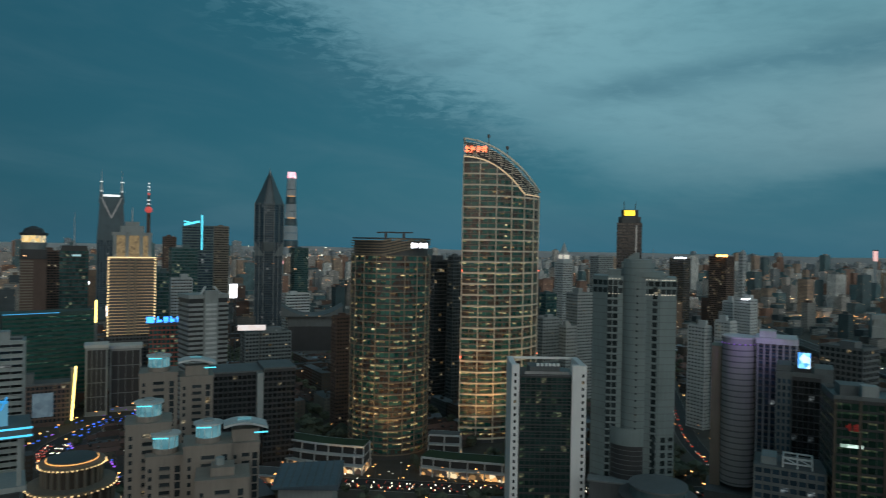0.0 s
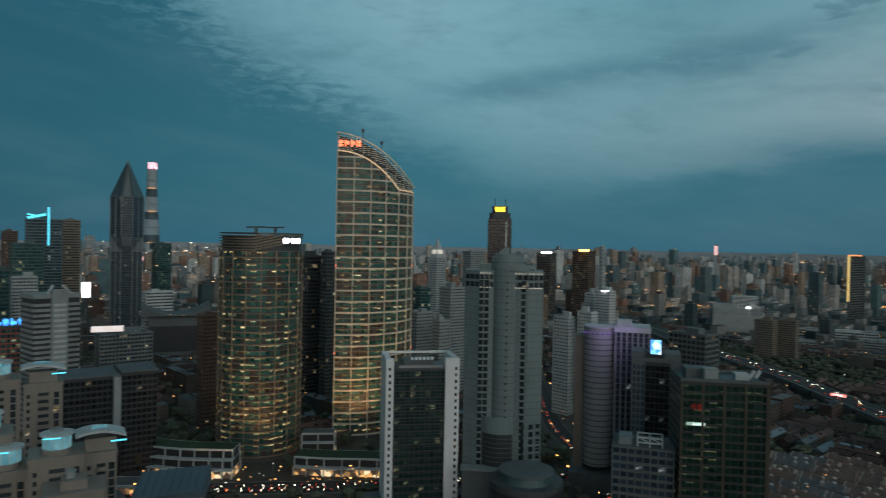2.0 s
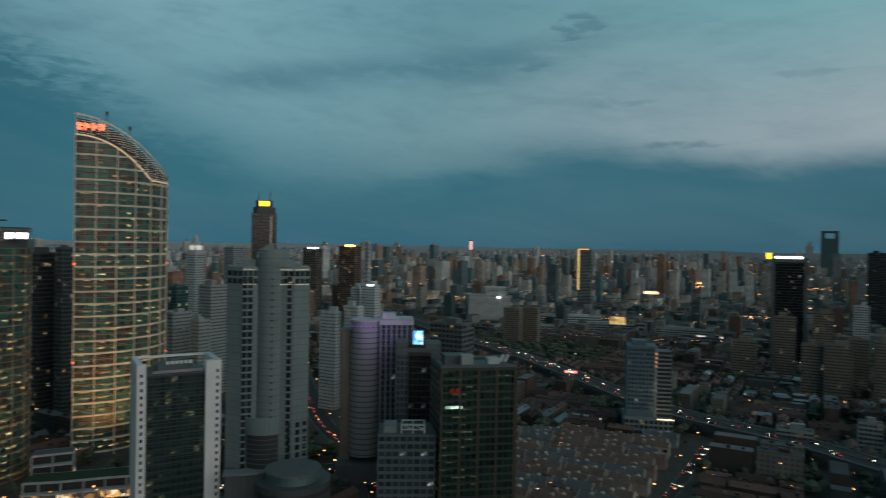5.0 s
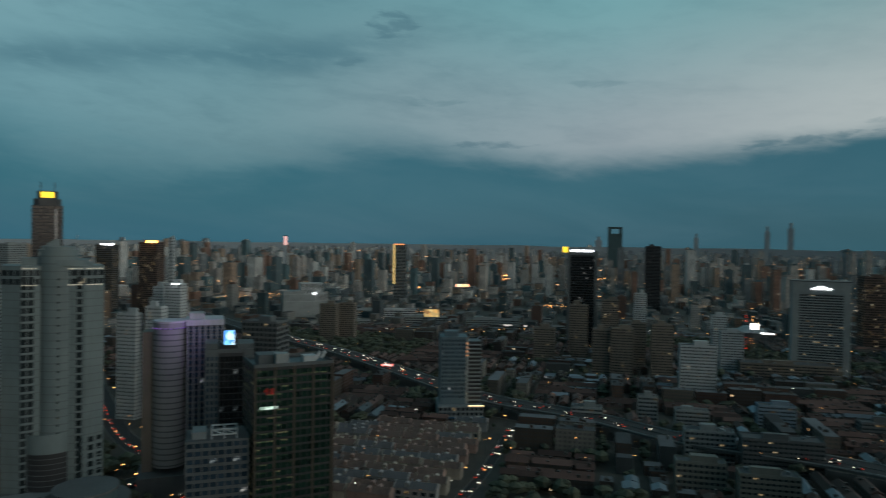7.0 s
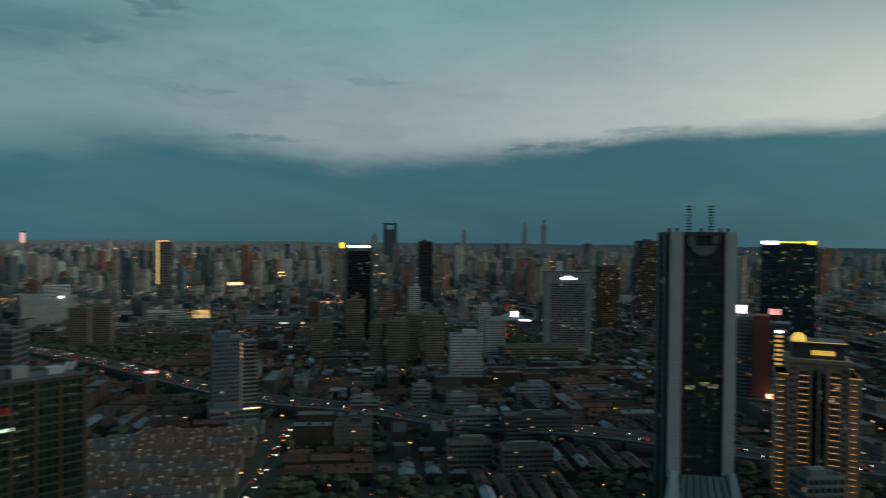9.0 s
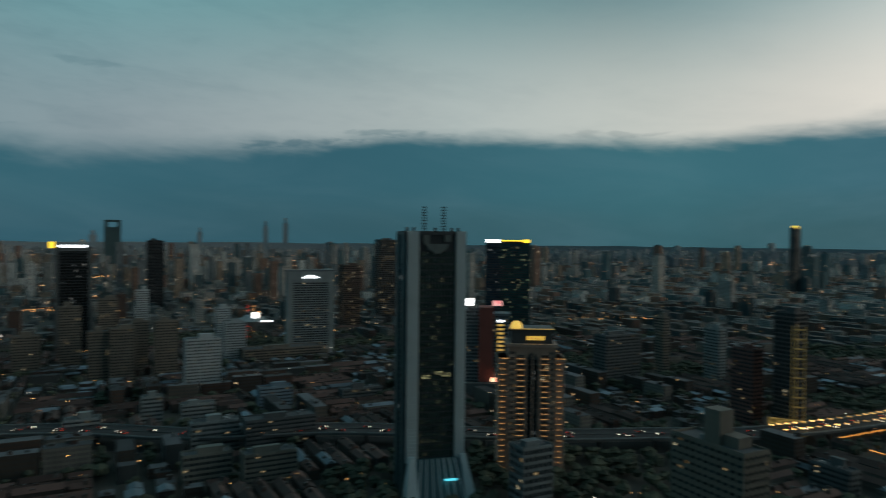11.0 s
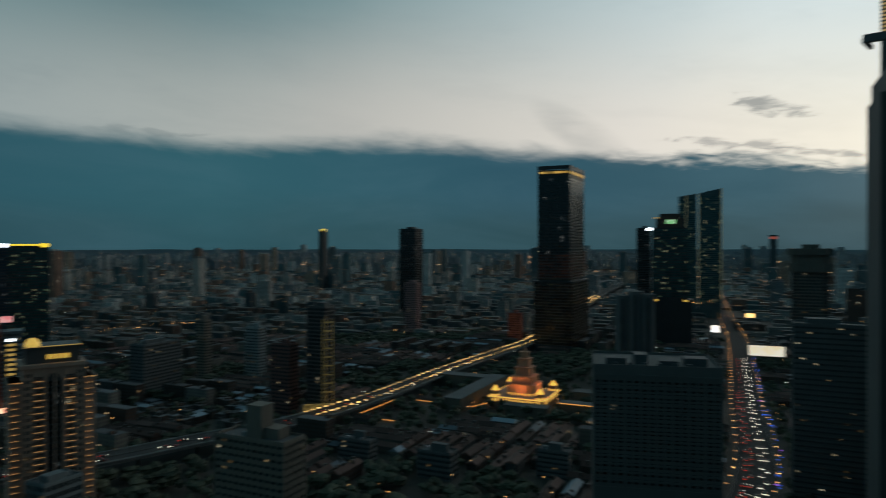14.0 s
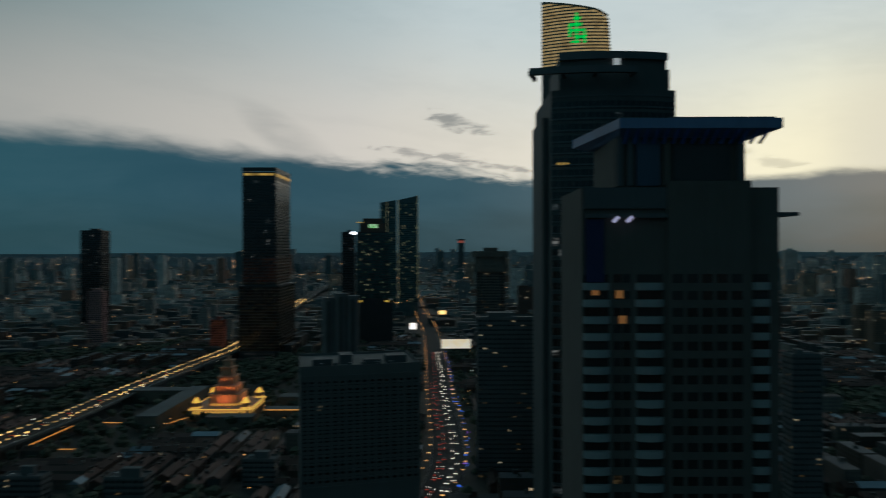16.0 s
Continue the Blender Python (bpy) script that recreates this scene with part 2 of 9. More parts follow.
def wall_paint(name, colour, rough=0.8, grain=0.35, metal=0.0, vary=0.0):
    """A weathered wall: broad stains, streaks that run down, fine grain and relief."""
    m, n, bsdf = material(name)
    pos = n.add("ShaderNodeTexCoord").outputs["Object"]
    stain = n.noise(pos, 0.06, 4, 0.6)
    stretch = n.add("ShaderNodeMapping")
    n.join(pos, stretch.inputs[0])
    stretch.inputs["Scale"].default_value = (0.9, 0.9, 0.05)
    run = n.noise(stretch.outputs[0], 1.0, 3, 0.6)
    fine = n.noise(pos, 2.5, 3, 0.6)
    dirt = n.math("ADD", n.math("MULTIPLY", stain, 0.5), n.math("ADD", n.math("MULTIPLY", run, 0.35), n.math("MULTIPLY", fine, 0.15)))
    dark = tuple(c * (1 - grain) for c in colour[:3]) + (1,)
    light = tuple(min(0.9, c * (1 + grain * 0.5)) for c in colour[:3]) + (1,)
    shade = n.ramp(dirt, [(0.3, dark), (0.52, tuple(colour[:3]) + (1,)), (0.72, light)])
    if vary:
        island = n.add("ShaderNodeNewGeometry").outputs["Random Per Island"]
        tint = n.ramp(island, [(0.0, 1 - vary), (0.5, 1.0), (1.0, 1 + vary)])
        shade = n.mix(1.0, shade, tint, "MULTIPLY")
    n.put(bsdf.inputs["Base Color"], shade)
    n.put(bsdf.inputs["Roughness"], n.math("MULTIPLY_ADD", fine, 0.2, rough - 0.1))
    bsdf.inputs["Metallic"].default_value = metal
    bump = n.add("ShaderNodeBump")
    bump.inputs["Strength"].default_value = 0.25
    n.join(fine, bump.inputs["Height"])
    n.join(bump.outputs[0], bsdf.inputs["Normal"])
    return m


def glass_pane(name, tint, lit, glow, power, single=False, rough=0.12, storey=None, blind=None, low=False):
    """A window: dark reflecting glass; a share of the rooms behind has its lamps on."""
    m, n, bsdf = material(name)
    chance = n.add("ShaderNodeObjectInfo").outputs["Random"] if single else n.add("ShaderNodeNewGeometry").outputs["Random Per Island"]
    pos = n.add("ShaderNodeTexCoord").outputs["Object"]
    other = n.add("ShaderNodeTexWhiteNoise", noise_dimensions="1D")
    n.put(other.inputs["W"], n.math("MULTIPLY", chance, 917.0))
    second = other.outputs["Value"]
    base = n.mix(second, tuple(c * 1.0 for c in tint) + (1,), tuple(min(1, c * 2.2) for c in tint) + (1,))
    if blind:  # bays with drawn blinds
        place = n.add("ShaderNodeMapping")
        n.join(n.add("ShaderNodeNewGeometry").outputs["Position"], place.inputs[0])
        place.inputs["Scale"].default_value = (0.11, 0.11, 0.1)
        drawn = n.smooth(n.noise(place.outputs[0], 1.0, 2, 0.7), 0.5, 0.58)
        base = n.mix(drawn, base, n.mix(second, blind + (1,), tuple(c * 0.6 for c in blind) + (1,)))
    n.put(bsdf.inputs["Base Color"], base)
    bsdf.inputs["Specular IOR Level"].default_value = 0.6
    n.put(bsdf.inputs["Roughness"], n.math("MULTIPLY_ADD", second, 0.15, rough))
    share = lit
    if low:  # more lamps on in the lower storeys
        height = n.add("ShaderNodeSeparateXYZ")
        n.join(n.add("ShaderNodeNewGeometry").outputs["Position"], height.inputs[0])
        share = n.math("MULTIPLY", n.math("MULTIPLY_ADD", height.outputs[2], -0.0055, 1.55), lit)
    on = n.math("LESS_THAN", chance, share)
    flat = n.add("ShaderNodeMapping")
    n.join(pos, flat.inputs[0])
    flat.inputs["Scale"].default_value = (0.3, 0.3, 1.1)
    room = n.noise(flat.outputs[0], 0.9, 3, 0.7)
    strength = n.math("MULTIPLY", on, n.math("MULTIPLY", n.math("MULTIPLY_ADD", second, 0.9, 0.15), n.smooth(room, 0.42, 0.66)))
    if storey:  # only the lit ceiling shows, at the head of the pane
        sep = n.add("ShaderNodeSeparateXYZ")
        n.join(pos, sep.inputs[0])
        level = sep.outputs[2] if single else n.math("FRACT", n.math("MULTIPLY", n.math("SUBTRACT", sep.outputs[2], storey[0]), 1 / storey[1]))
        strength = n.math("MULTIPLY", strength, n.smooth(level, 0.3 if single else 0.6, 0.8 if single else 0.75))
    n.put(bsdf.inputs["Emission Color"], n.mix(second, glow[0] + (1,), glow[1] + (1,)))
    n.put(bsdf.inputs["Emission Strength"], n.math("MULTIPLY", strength, power))
    return m


def lamp_glow(name, colour, power, uneven=0.0):
    m, n, bsdf = material(name)
    bsdf.inputs["Base Color"].default_value = tuple(0.6 * c for c in colour) + (1,)
    bsdf.inputs["Emission Color"].default_value = colour + (1,)
    bsdf.inputs["Emission Strength"].default_value = power
    if uneven:
        island = n.add("ShaderNodeNewGeometry").outputs["Random Per Island"]
        n.put(bsdf.inputs["Emission Strength"], n.math("MULTIPLY", n.math("MULTIPLY_ADD", island, 2 * uneven, 1 - uneven), power))
    return m


def screen_glow(name, colours, power, cell):
    """A lit screen, sign box or glowing wall: blocks of light in its colours."""
    m, n, bsdf = material(name)
    pos = n.add("ShaderNodeTexCoord").outputs["Object"]
    cells = n.add("ShaderNodeTexVoronoi", feature="F1")
    n.join(pos, cells.inputs["Vector"])
    cells.inputs["Scale"].default_value = cell
    sep = n.add("ShaderNodeSeparateColor")
    n.join(cells.outputs["Color"], sep.inputs[0])
    stops = [(k / max(1, len(colours) - 1), c + (1,)) for k, c in enumerate(colours)]
    n.put(bsdf.inputs["Emission Color"], n.ramp(sep.outputs[0], stops))
    bsdf.inputs["Emission Strength"].default_value = power
    bsdf.inputs["Base Color"].default_value = (0.05, 0.05, 0.06, 1)
    return m


def block_wall(name, walls, lit, power):
    """Far blocks: painted concrete with rows of dark windows, a few of them lit."""
    m, n, bsdf = material(name)
    pos = n.add("ShaderNodeTexCoord").outputs["Object"]
    turn = n.add("ShaderNodeMapping")
    n.join(pos, turn.inputs[0])
    turn.inputs["Rotation"].default_value = (0, 0, -radians(31))
    sep = n.add("ShaderNodeSeparateXYZ")
    n.join(turn.outputs[0], sep.inputs[0])
    u = n.math("MULTIPLY", n.math("ADD", sep.outputs[0], sep.outputs[1]), 1 / 3.4)
    v = n.math("MULTIPLY", sep.outputs[2], 1 / 3.1)
    geo = n.add("ShaderNodeNewGeometry")
    island = geo.outputs["Random Per Island"]
    up = n.add("ShaderNodeSeparateXYZ")
    n.join(geo.outputs["Normal"], up.inputs[0])
    side = n.math("LESS_THAN", n.math("ABSOLUTE", up.outputs[2]), 0.5)
    in_u = n.math("COMPARE", n.math("FRACT", u), 0.5, 0.27)
    in_v = n.math("COMPARE", n.math("FRACT", v), 0.5, 0.26)
    hole = n.math("MULTIPLY", n.math("MULTIPLY", in_u, in_v), side)
    cell = n.add("ShaderNodeCombineXYZ")
    n.put(cell.inputs[0], n.math("FLOOR", u))
    n.put(cell.inputs[1], n.math("FLOOR", v))
    n.put(cell.inputs[2], n.math("MULTIPLY", island, 531.0))
    white = n.add("ShaderNodeTexWhiteNoise", noise_dimensions="3D")
    n.join(cell.outputs[0], white.inputs["Vector"])
    own = n.add("ShaderNodeTexWhiteNoise", noise_dimensions="1D")
    n.put(own.inputs["W"], n.math("MULTIPLY", island, 77.0))
    paint = n.ramp(own.outputs["Value"], [(k / len(walls), srgb(*c)) for k, c in enumerate(walls)], "CONSTANT")
    stain = n.noise(pos, 0.05, 3, 0.6)
    paint = n.mix(1.0, paint, n.ramp(stain, [(0.3, 0.7), (0.7, 1.15)]), "MULTIPLY")
    felt = n.ramp(n.math("FRACT", n.math("MULTIPLY", island, 37.0)), [(0.0, (0.05, 0.045, 0.042, 1)), (0.5, (0.09, 0.085, 0.08, 1)), (1.0, (0.15, 0.145, 0.14, 1))])
    paint = n.mix(side, felt, paint)
    n.put(bsdf.inputs["Base Color"], n.mix(hole, paint, n.mix(0.35, (0.04, 0.045, 0.05, 1), paint)))
    n.put(bsdf.inputs["Roughness"], n.math("MULTIPLY_ADD", hole, -0.55, 0.85))
    on = n.math("MULTIPLY", hole, n.math("LESS_THAN", white.outputs["Value"], lit))
    tone = n.add("ShaderNodeSeparateColor")
    n.join(white.outputs["Color"], tone.inputs[0])
    n.put(bsdf.inputs["Emission Color"], n.mix(tone.outputs[1], (1.0, 0.55, 0.2, 1), (1.0, 0.86, 0.62, 1)))
    n.put(bsdf.inputs["Emission Strength"], n.math("MULTIPLY", on, n.math("MULTIPLY", tone.outputs[2], power)))
    return m


WARM, COOL, GOLD, GREEN = (((1.0, 0.62, 0.22), (1.0, 0.85, 0.55)), ((0.75, 0.95, 1.0), (1.0, 0.95, 0.85)), ((1.0, 0.55, 0.12), (1.0, 0.72, 0.28)), ((0.55, 0.9, 0.5), (1.0, 0.85, 0.45)))

M = {
    "white": wall_paint("white_render", (0.5, 0.525, 0.525)),
    "pale": wall_paint("pale_stone", (0.3, 0.325, 0.32)),
    "grey": wall_paint("grey_granite", (0.215, 0.24, 0.245)),
    "dim": wall_paint("dim_concrete", (0.125, 0.138, 0.14)),
    "dark": wall_paint("dark_stone", (0.08, 0.085, 0.088), 0.55),
    "black": wall_paint("black_cladding", (0.04, 0.042, 0.045), 0.45),
    "tan": wall_paint("tan_tile", (0.215, 0.185, 0.15)),
    "brown": wall_paint("brown_tile", (0.125, 0.085, 0.07)),
    "red": wall_paint("dull_red_tile", (0.3, 0.09, 0.07)),
    "cream": wall_paint("cream_render", (0.56, 0.5, 0.42)),
    "teal": wall_paint("teal_panel", (0.07, 0.12, 0.125), 0.45),
    "steel": wall_paint("brushed_metal", (0.42, 0.43, 0.44), 0.4, 0.2, 0.7),
    "bronze": wall_paint("bronze_fin", (0.7, 0.61, 0.49), 0.5, 0.2, 0.1),
    "roof": wall_paint("roof_felt", (0.13, 0.13, 0.13), 0.9),
    "gold_stone": wall_paint("brown_sand_stone", (0.5, 0.35, 0.27)),
    "asphalt": wall_paint("asphalt", (0.045, 0.045, 0.045), 0.95, 0.3),
    "deck": wall_paint("concrete_deck", (0.13, 0.135, 0.13), 0.8),
    "paving": wall_paint("stone_paving", (0.22, 0.21, 0.2), 0.8),
    "pane_dark": glass_pane("glass_dark", (0.02, 0.025, 0.028), 0.05, WARM, 0.6),
    "pane_teal": glass_pane("glass_teal", (0.02, 0.055, 0.055), 0.10, GREEN, 0.4),
    "pane_warm": glass_pane("glass_warm", (0.03, 0.03, 0.028), 0.13, WARM, 0.5),
    "pane_blue": glass_pane("glass_blue", (0.02, 0.035, 0.05), 0.05, COOL, 0.4),
    "pane_black": glass_pane("glass_black", (0.008, 0.009, 0.01), 0.04, COOL, 0.25),
    "pane_dark_one": glass_pane("glass_dark_single", (0.02, 0.025, 0.028), 0.05, WARM, 0.6, True),
    "pane_teal_one": glass_pane("glass_teal_single", (0.02, 0.055, 0.055), 0.10, GREEN, 0.4, True),
    "pane_warm_one": glass_pane("glass_warm_single", (0.03, 0.03, 0.028), 0.13, WARM, 0.5, True),
    "pane_blue_one": glass_pane("glass_blue_single", (0.02, 0.035, 0.05), 0.05, COOL, 0.4, True),
    "pane_black_one": glass_pane("glass_black_single", (0.008, 0.009, 0.01), 0.04, COOL, 0.25, True),
    "neon_cyan": lamp_glow("cyan_neon", (0.12, 0.7, 0.85), 1.2),
    "neon_blue": lamp_glow("blue_neon", (0.06, 0.32, 1.0), 2.2),
    "neon_yellow": lamp_glow("yellow_neon", (1.0, 0.72, 0.18), 3.5),
    "neon_gold": lamp_glow("gold_lamp_line", (1.0, 0.5, 0.16), 0.5),
    "neon_amber": lamp_glow("amber_lamp", (1.0, 0.45, 0.1), 5.0, 0.6),
    "neon_white": lamp_glow("white_lamp", (0.95, 0.97, 1.0), 4.0),
    "neon_red": lamp_glow("red_lamp", (1.0, 0.12, 0.06), 3.5),
    "neon_orange": lamp_glow("orange_sign_lamp", (1.0, 0.2, 0.08), 2.0),
    "neon_pink": lamp_glow("pink_lamp", (1.0, 0.25, 0.32), 2.2),
    "neon_purple": lamp_glow("purple_lamp", (0.55, 0.28, 1.0), 0.15),
    "neon_green": lamp_glow("green_lamp", (0.02, 0.9, 0.12), 0.8),
    # Paler than the low blocks: some distance haze is put into these wall colours.
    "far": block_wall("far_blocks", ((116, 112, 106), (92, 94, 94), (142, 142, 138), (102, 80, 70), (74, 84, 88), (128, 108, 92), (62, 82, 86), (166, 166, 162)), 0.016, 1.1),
    "low": block_wall("low_blocks", ((84, 76, 68), (108, 102, 94), (70, 62, 56), (86, 66, 58), (130, 126, 118), (62, 58, 55), (76, 80, 80), (96, 78, 68)), 0.007, 1.0),
}

# ---- building kit ----
TURN = 31.0  # the street grid's turn


def spot(az, d):
    return d * math.sin(radians(az)), d * math.cos(radians(az))


class Shape:
    """Collects faces, then becomes one mesh object."""

    def __init__(self):
        self.v, self.f = [], []

    def quad(self, *p):
        k = len(self.v)
        self.v += p
        self.f.append(tuple(range(k, k + len(p))))

    def box(self, x0, y0, z0, x1, y1, z1):
        self.prism([(x0, y0), (x1, y0), (x1, y1), (x0, y1)], z0, z1)
        return self

    def prism(self, poly, z0, z1, top=None, floor=True):
        """A prism; top: another outline for its upper end."""
        top = top or poly
        k, n = len(self.v), len(poly)
        self.v += [(x, y, z0) for x, y in poly]
        if isinstance(z1, (int, float)):
            self.v += [(x, y, z1) for x, y in top]
        else:
            self.v += [(x, y, z) for (x, y), z in zip(top, z1)]
        for a in range(n):
            b = (a + 1) % n
            self.f.append((k + a, k + b, k + n + b, k + n + a))
        self.f.append(tuple(range(k + n, k + 2 * n)))
        if floor:
            self.f.append(tuple(range(k + n - 1, k - 1, -1)))
        return self

    def cyl(self, x, y, z0, z1, r0, r1=None, n=12):
        r1 = r0 if r1 is None else r1
        self.prism(ring(x, y, r0, n), z0, z1, ring(x, y, r1, n))
        return self

    def slab(self, p, q, z0, z1, out, inset=0.0):
        """A box that stands proud of the wall from p to q (outside on its right)."""
        dx, dy = q[0] - p[0], q[1] - p[1]
        l = math.hypot(dx, dy) or 1
        nx, ny = dy / l * out, -dx / l * out
        ix, iy = dx / l * inset, dy / l * inset
        a, b = (p[0] + ix, p[1] + iy), (q[0] - ix, q[1] - iy)
        self.prism([(a[0] + nx, a[1] + ny), (b[0] + nx, b[1] + ny), b, a], z0, z1)

    def strip(self, line, z0, z1, out):
        """One unbroken band that stands proud of a bent wall (outside on its right)."""
        k, n = len(self.v), len(line)
        far = []
        for i in range(n):
            a, b = line[max(0, i - 1)], line[min(n - 1, i + 1)]
            l = math.hypot(b[0] - a[0], b[1] - a[1]) or 1
            far.append((line[i][0] + (b[1] - a[1]) / l * out, line[i][1] - (b[0] - a[0]) / l * out))
        for (x, y), (u, v) in zip(line, far):
            self.v += [(x, y, z0), (u, v, z0), (u, v, z1), (x, y, z1)]
        for i in range(n - 1):
            c = k + 4 * i
            for e in range(4):
                g = (e + 1) % 4
                self.f.append((c + e, c + 4 + e, c + 4 + g, c + g))
        self.f += [(k, k + 1, k + 2, k + 3), tuple(k + 4 * n - 4 + e for e in (3, 2, 1, 0))]

    def beam(self, p, q, w):
        p, q = Vector(p), Vector(q)
        d = (q - p).normalized()
        u = d.cross(Vector((0, 0, 1)) if abs(d.z) < 0.9 else Vector((1, 0, 0))).normalized() * w / 2
        v = d.cross(u).normalized() * w / 2
        k = len(self.v)
        for c in (p, q):
            self.v += [tuple(c - u - v), tuple(c + u - v), tuple(c + u + v), tuple(c - u + v)]
        for a in range(4):
            b = (a + 1) % 4
            self.f.append((k + a, k + b, k + 4 + b, k + 4 + a))
        self.f += [(k + 3, k + 2, k + 1, k), (k + 4, k + 5, k + 6, k + 7)]

    def blob(self, x, y, z, r, squash=1.0, n=6):
        """A small uneven lump."""
        k = len(self.v)
        self.v.append((x, y, z - r * squash))
        for h, s in ((-0.45, 0.85), (0.4, 0.9)):
            for a in range(n):
                t = 2 * math.pi * a / n + h
                q = s * r * random.uniform(0.75, 1.2)
                self.v.append((x + q * math.cos(t), y + q * math.sin(t), z + h * r * squash))
        self.v.append((x, y, z + r * squash))
        for a in range(n):
            b = (a + 1) % n
            self.f += [(k, k + 1 + b, k + 1 + a), (k + 1 + a, k + 1 + b, k + 1 + n + b, k + 1 + n + a), (k + 1 + n + a, k + 1 + n + b, k + 2 * n + 1)]

    def mesh(self, name, mat):
        me = bpy.data.meshes.new(name)
        me.from_pydata(self.v, [], self.f)
        me.materials.append(M[mat] if isinstance(mat, str) else mat)
        me.update()
        return me

    def part(self, name, mat, parent=None, label=""):
        ob = new(name, self.mesh(name, mat))
        ob.parent = parent
        return tagged(ob, label)


def ring(x, y, r, n=24, start=0.0, squash=1.0):
    return [(x + r * math.cos(start + 2 * math.pi * a / n), y + r * squash * math.sin(start + 2 * math.pi * a / n)) for a in range(n)]


def rect(wx, wy, x=0.0, y=0.0):
    return [(x - wx / 2, y - wy / 2), (x + wx / 2, y - wy / 2), (x + wx / 2, y + wy / 2), (x - wx / 2, y + wy / 2)]


def bevelled(wx, wy, c):
    x, y = wx / 2, wy / 2
    return [(-x + c, -y), (x - c, -y), (x, -y + c), (x, y - c), (x - c, y), (-x + c, y), (-x, y - c), (-x, -y + c)]


def root(name, az, d, label, category="building", turn=TURN, group=""):
    ob = new(name)
    ob.empty_display_size = 5
    x, y = spot(az, d)
    ob.matrix_basis = pose(x, y, 0, 0, 0, turn)
    TAKEN.append((x, y))
    return tagged(ob, label, category, group)


TAKEN = []  # where buildings stand


def sized(az, w, r, turn=TURN):
    """The footprint of a block that looks w wide from the middle, r: its depth by its face."""
    s, c = abs(math.sin(radians(90 - turn - az))), abs(math.cos(radians(90 - turn - az)))
    if s > c:
        wx = w / (s + r * c)
        return wx, wx * r
    wy = w / (c + r * s)
    return wy * r, wy


def bays(poly, z0, z1, fh, bay, gap, sill, out=0.04):
    """Window places on every side of an outline: centre, turn, width, height."""
    found = []
    floors = max(1, round((z1 - z0) / fh))
    fh = (z1 - z0) / floors
    for p, q in zip(poly, poly[1:] + poly[:1]):
        dx, dy = q[0] - p[0], q[1] - p[1]
        l = math.hypot(dx, dy)
        n = max(1, round(l / bay))
        w = l / n
        if w - gap < 0.3:
            continue
        nx, ny = dy / l * out, -dx / l * out
        for k in range(n):
            t = (k + 0.5) / n
            for f in range(floors):
                found.append((p[0] + dx * t + nx, p[1] + dy * t + ny, z0 + fh * f + sill + (fh - sill) / 2, math.atan2(dy, dx), w - gap, fh - sill))
    return found


def panes(owner, places, mat, single=0, name="window"):
    """Puts panes at these places: the ones that look to the middle of the map as parts, up to `single`, the others joined."""
    m = owner.matrix_basis
    single = min(single, 130)
    if single and m.translation.length < 560:
        def rank(p):
            w = m @ Vector(p[:3])
            nrm = m.to_3x3() @ Vector((math.sin(p[3]), -math.cos(p[3]), 0))
            return (nrm.x * w.x + nrm.y * w.y) / math.hypot(w.x, w.y)
        places = sorted(places, key=rank)
        front = [p for p in places[:] if rank(p) < -0.1]
        step = front[: single]
        keep = set(id(p) for p in step)
        made = {}
        for p in step:
            size = (round(p[4], 2), round(p[5], 2))
            if size not in made:
                w, h = size[0] / 2, size[1] / 2
                made[size] = Shape().box(-w, -0.06, -h, w, 0.02, h).mesh(name, mat + "_one")
            ob = new(name, made[size])
            ob.parent = owner
            ob.matrix_basis = pose(p[0], p[1], p[2], 0, 0, math.degrees(p[3]))
        places = [p for p in places if id(p) not in keep]
    if places:
        s = Shape()
        for x, y, z, a, w, h in places:
            ux, uy, h = math.cos(a) * w / 2, math.sin(a) * w / 2, h / 2
            s.quad((x - ux, y - uy, z - h), (x + ux, y + uy, z - h), (x + ux, y + uy, z + h), (x - ux, y - uy, z + h))
        tagged(s.part("glazing", mat, owner), kind="stuff")


def relief(shape, poly, z0, z1, fh, bay, band=0.0, pier=0.0, out=0.35, lift=0.0):
    """Floor bands and piers that stand proud of the glass."""
    floors = max(1, round((z1 - z0) / fh))
    fh = (z1 - z0) / floors
    for p, q in zip(poly, poly[1:] + poly[:1]):
        l = math.hypot(q[0] - p[0], q[1] - p[1])
        if band:
            for f in range(floors + 1):
                z = z0 + fh * f + lift
                shape.slab(p, q, z - (0 if f == 0 else band / 2), z + band / 2, out, 0.0)
        if pier:
            n = max(1, round(l / bay))
            for k in range(n + 1):
                t = k / n
                c = (p[0] + (q[0] - p[0]) * t, p[1] + (q[1] - p[1]) * t)
                u = ((q[0] - p[0]) / l * pier / 2, (q[1] - p[1]) / l * pier / 2)
                shape.slab((c[0] - u[0], c[1] - u[1]), (c[0] + u[0], c[1] + u[1]), z0, z1, out + 0.03)


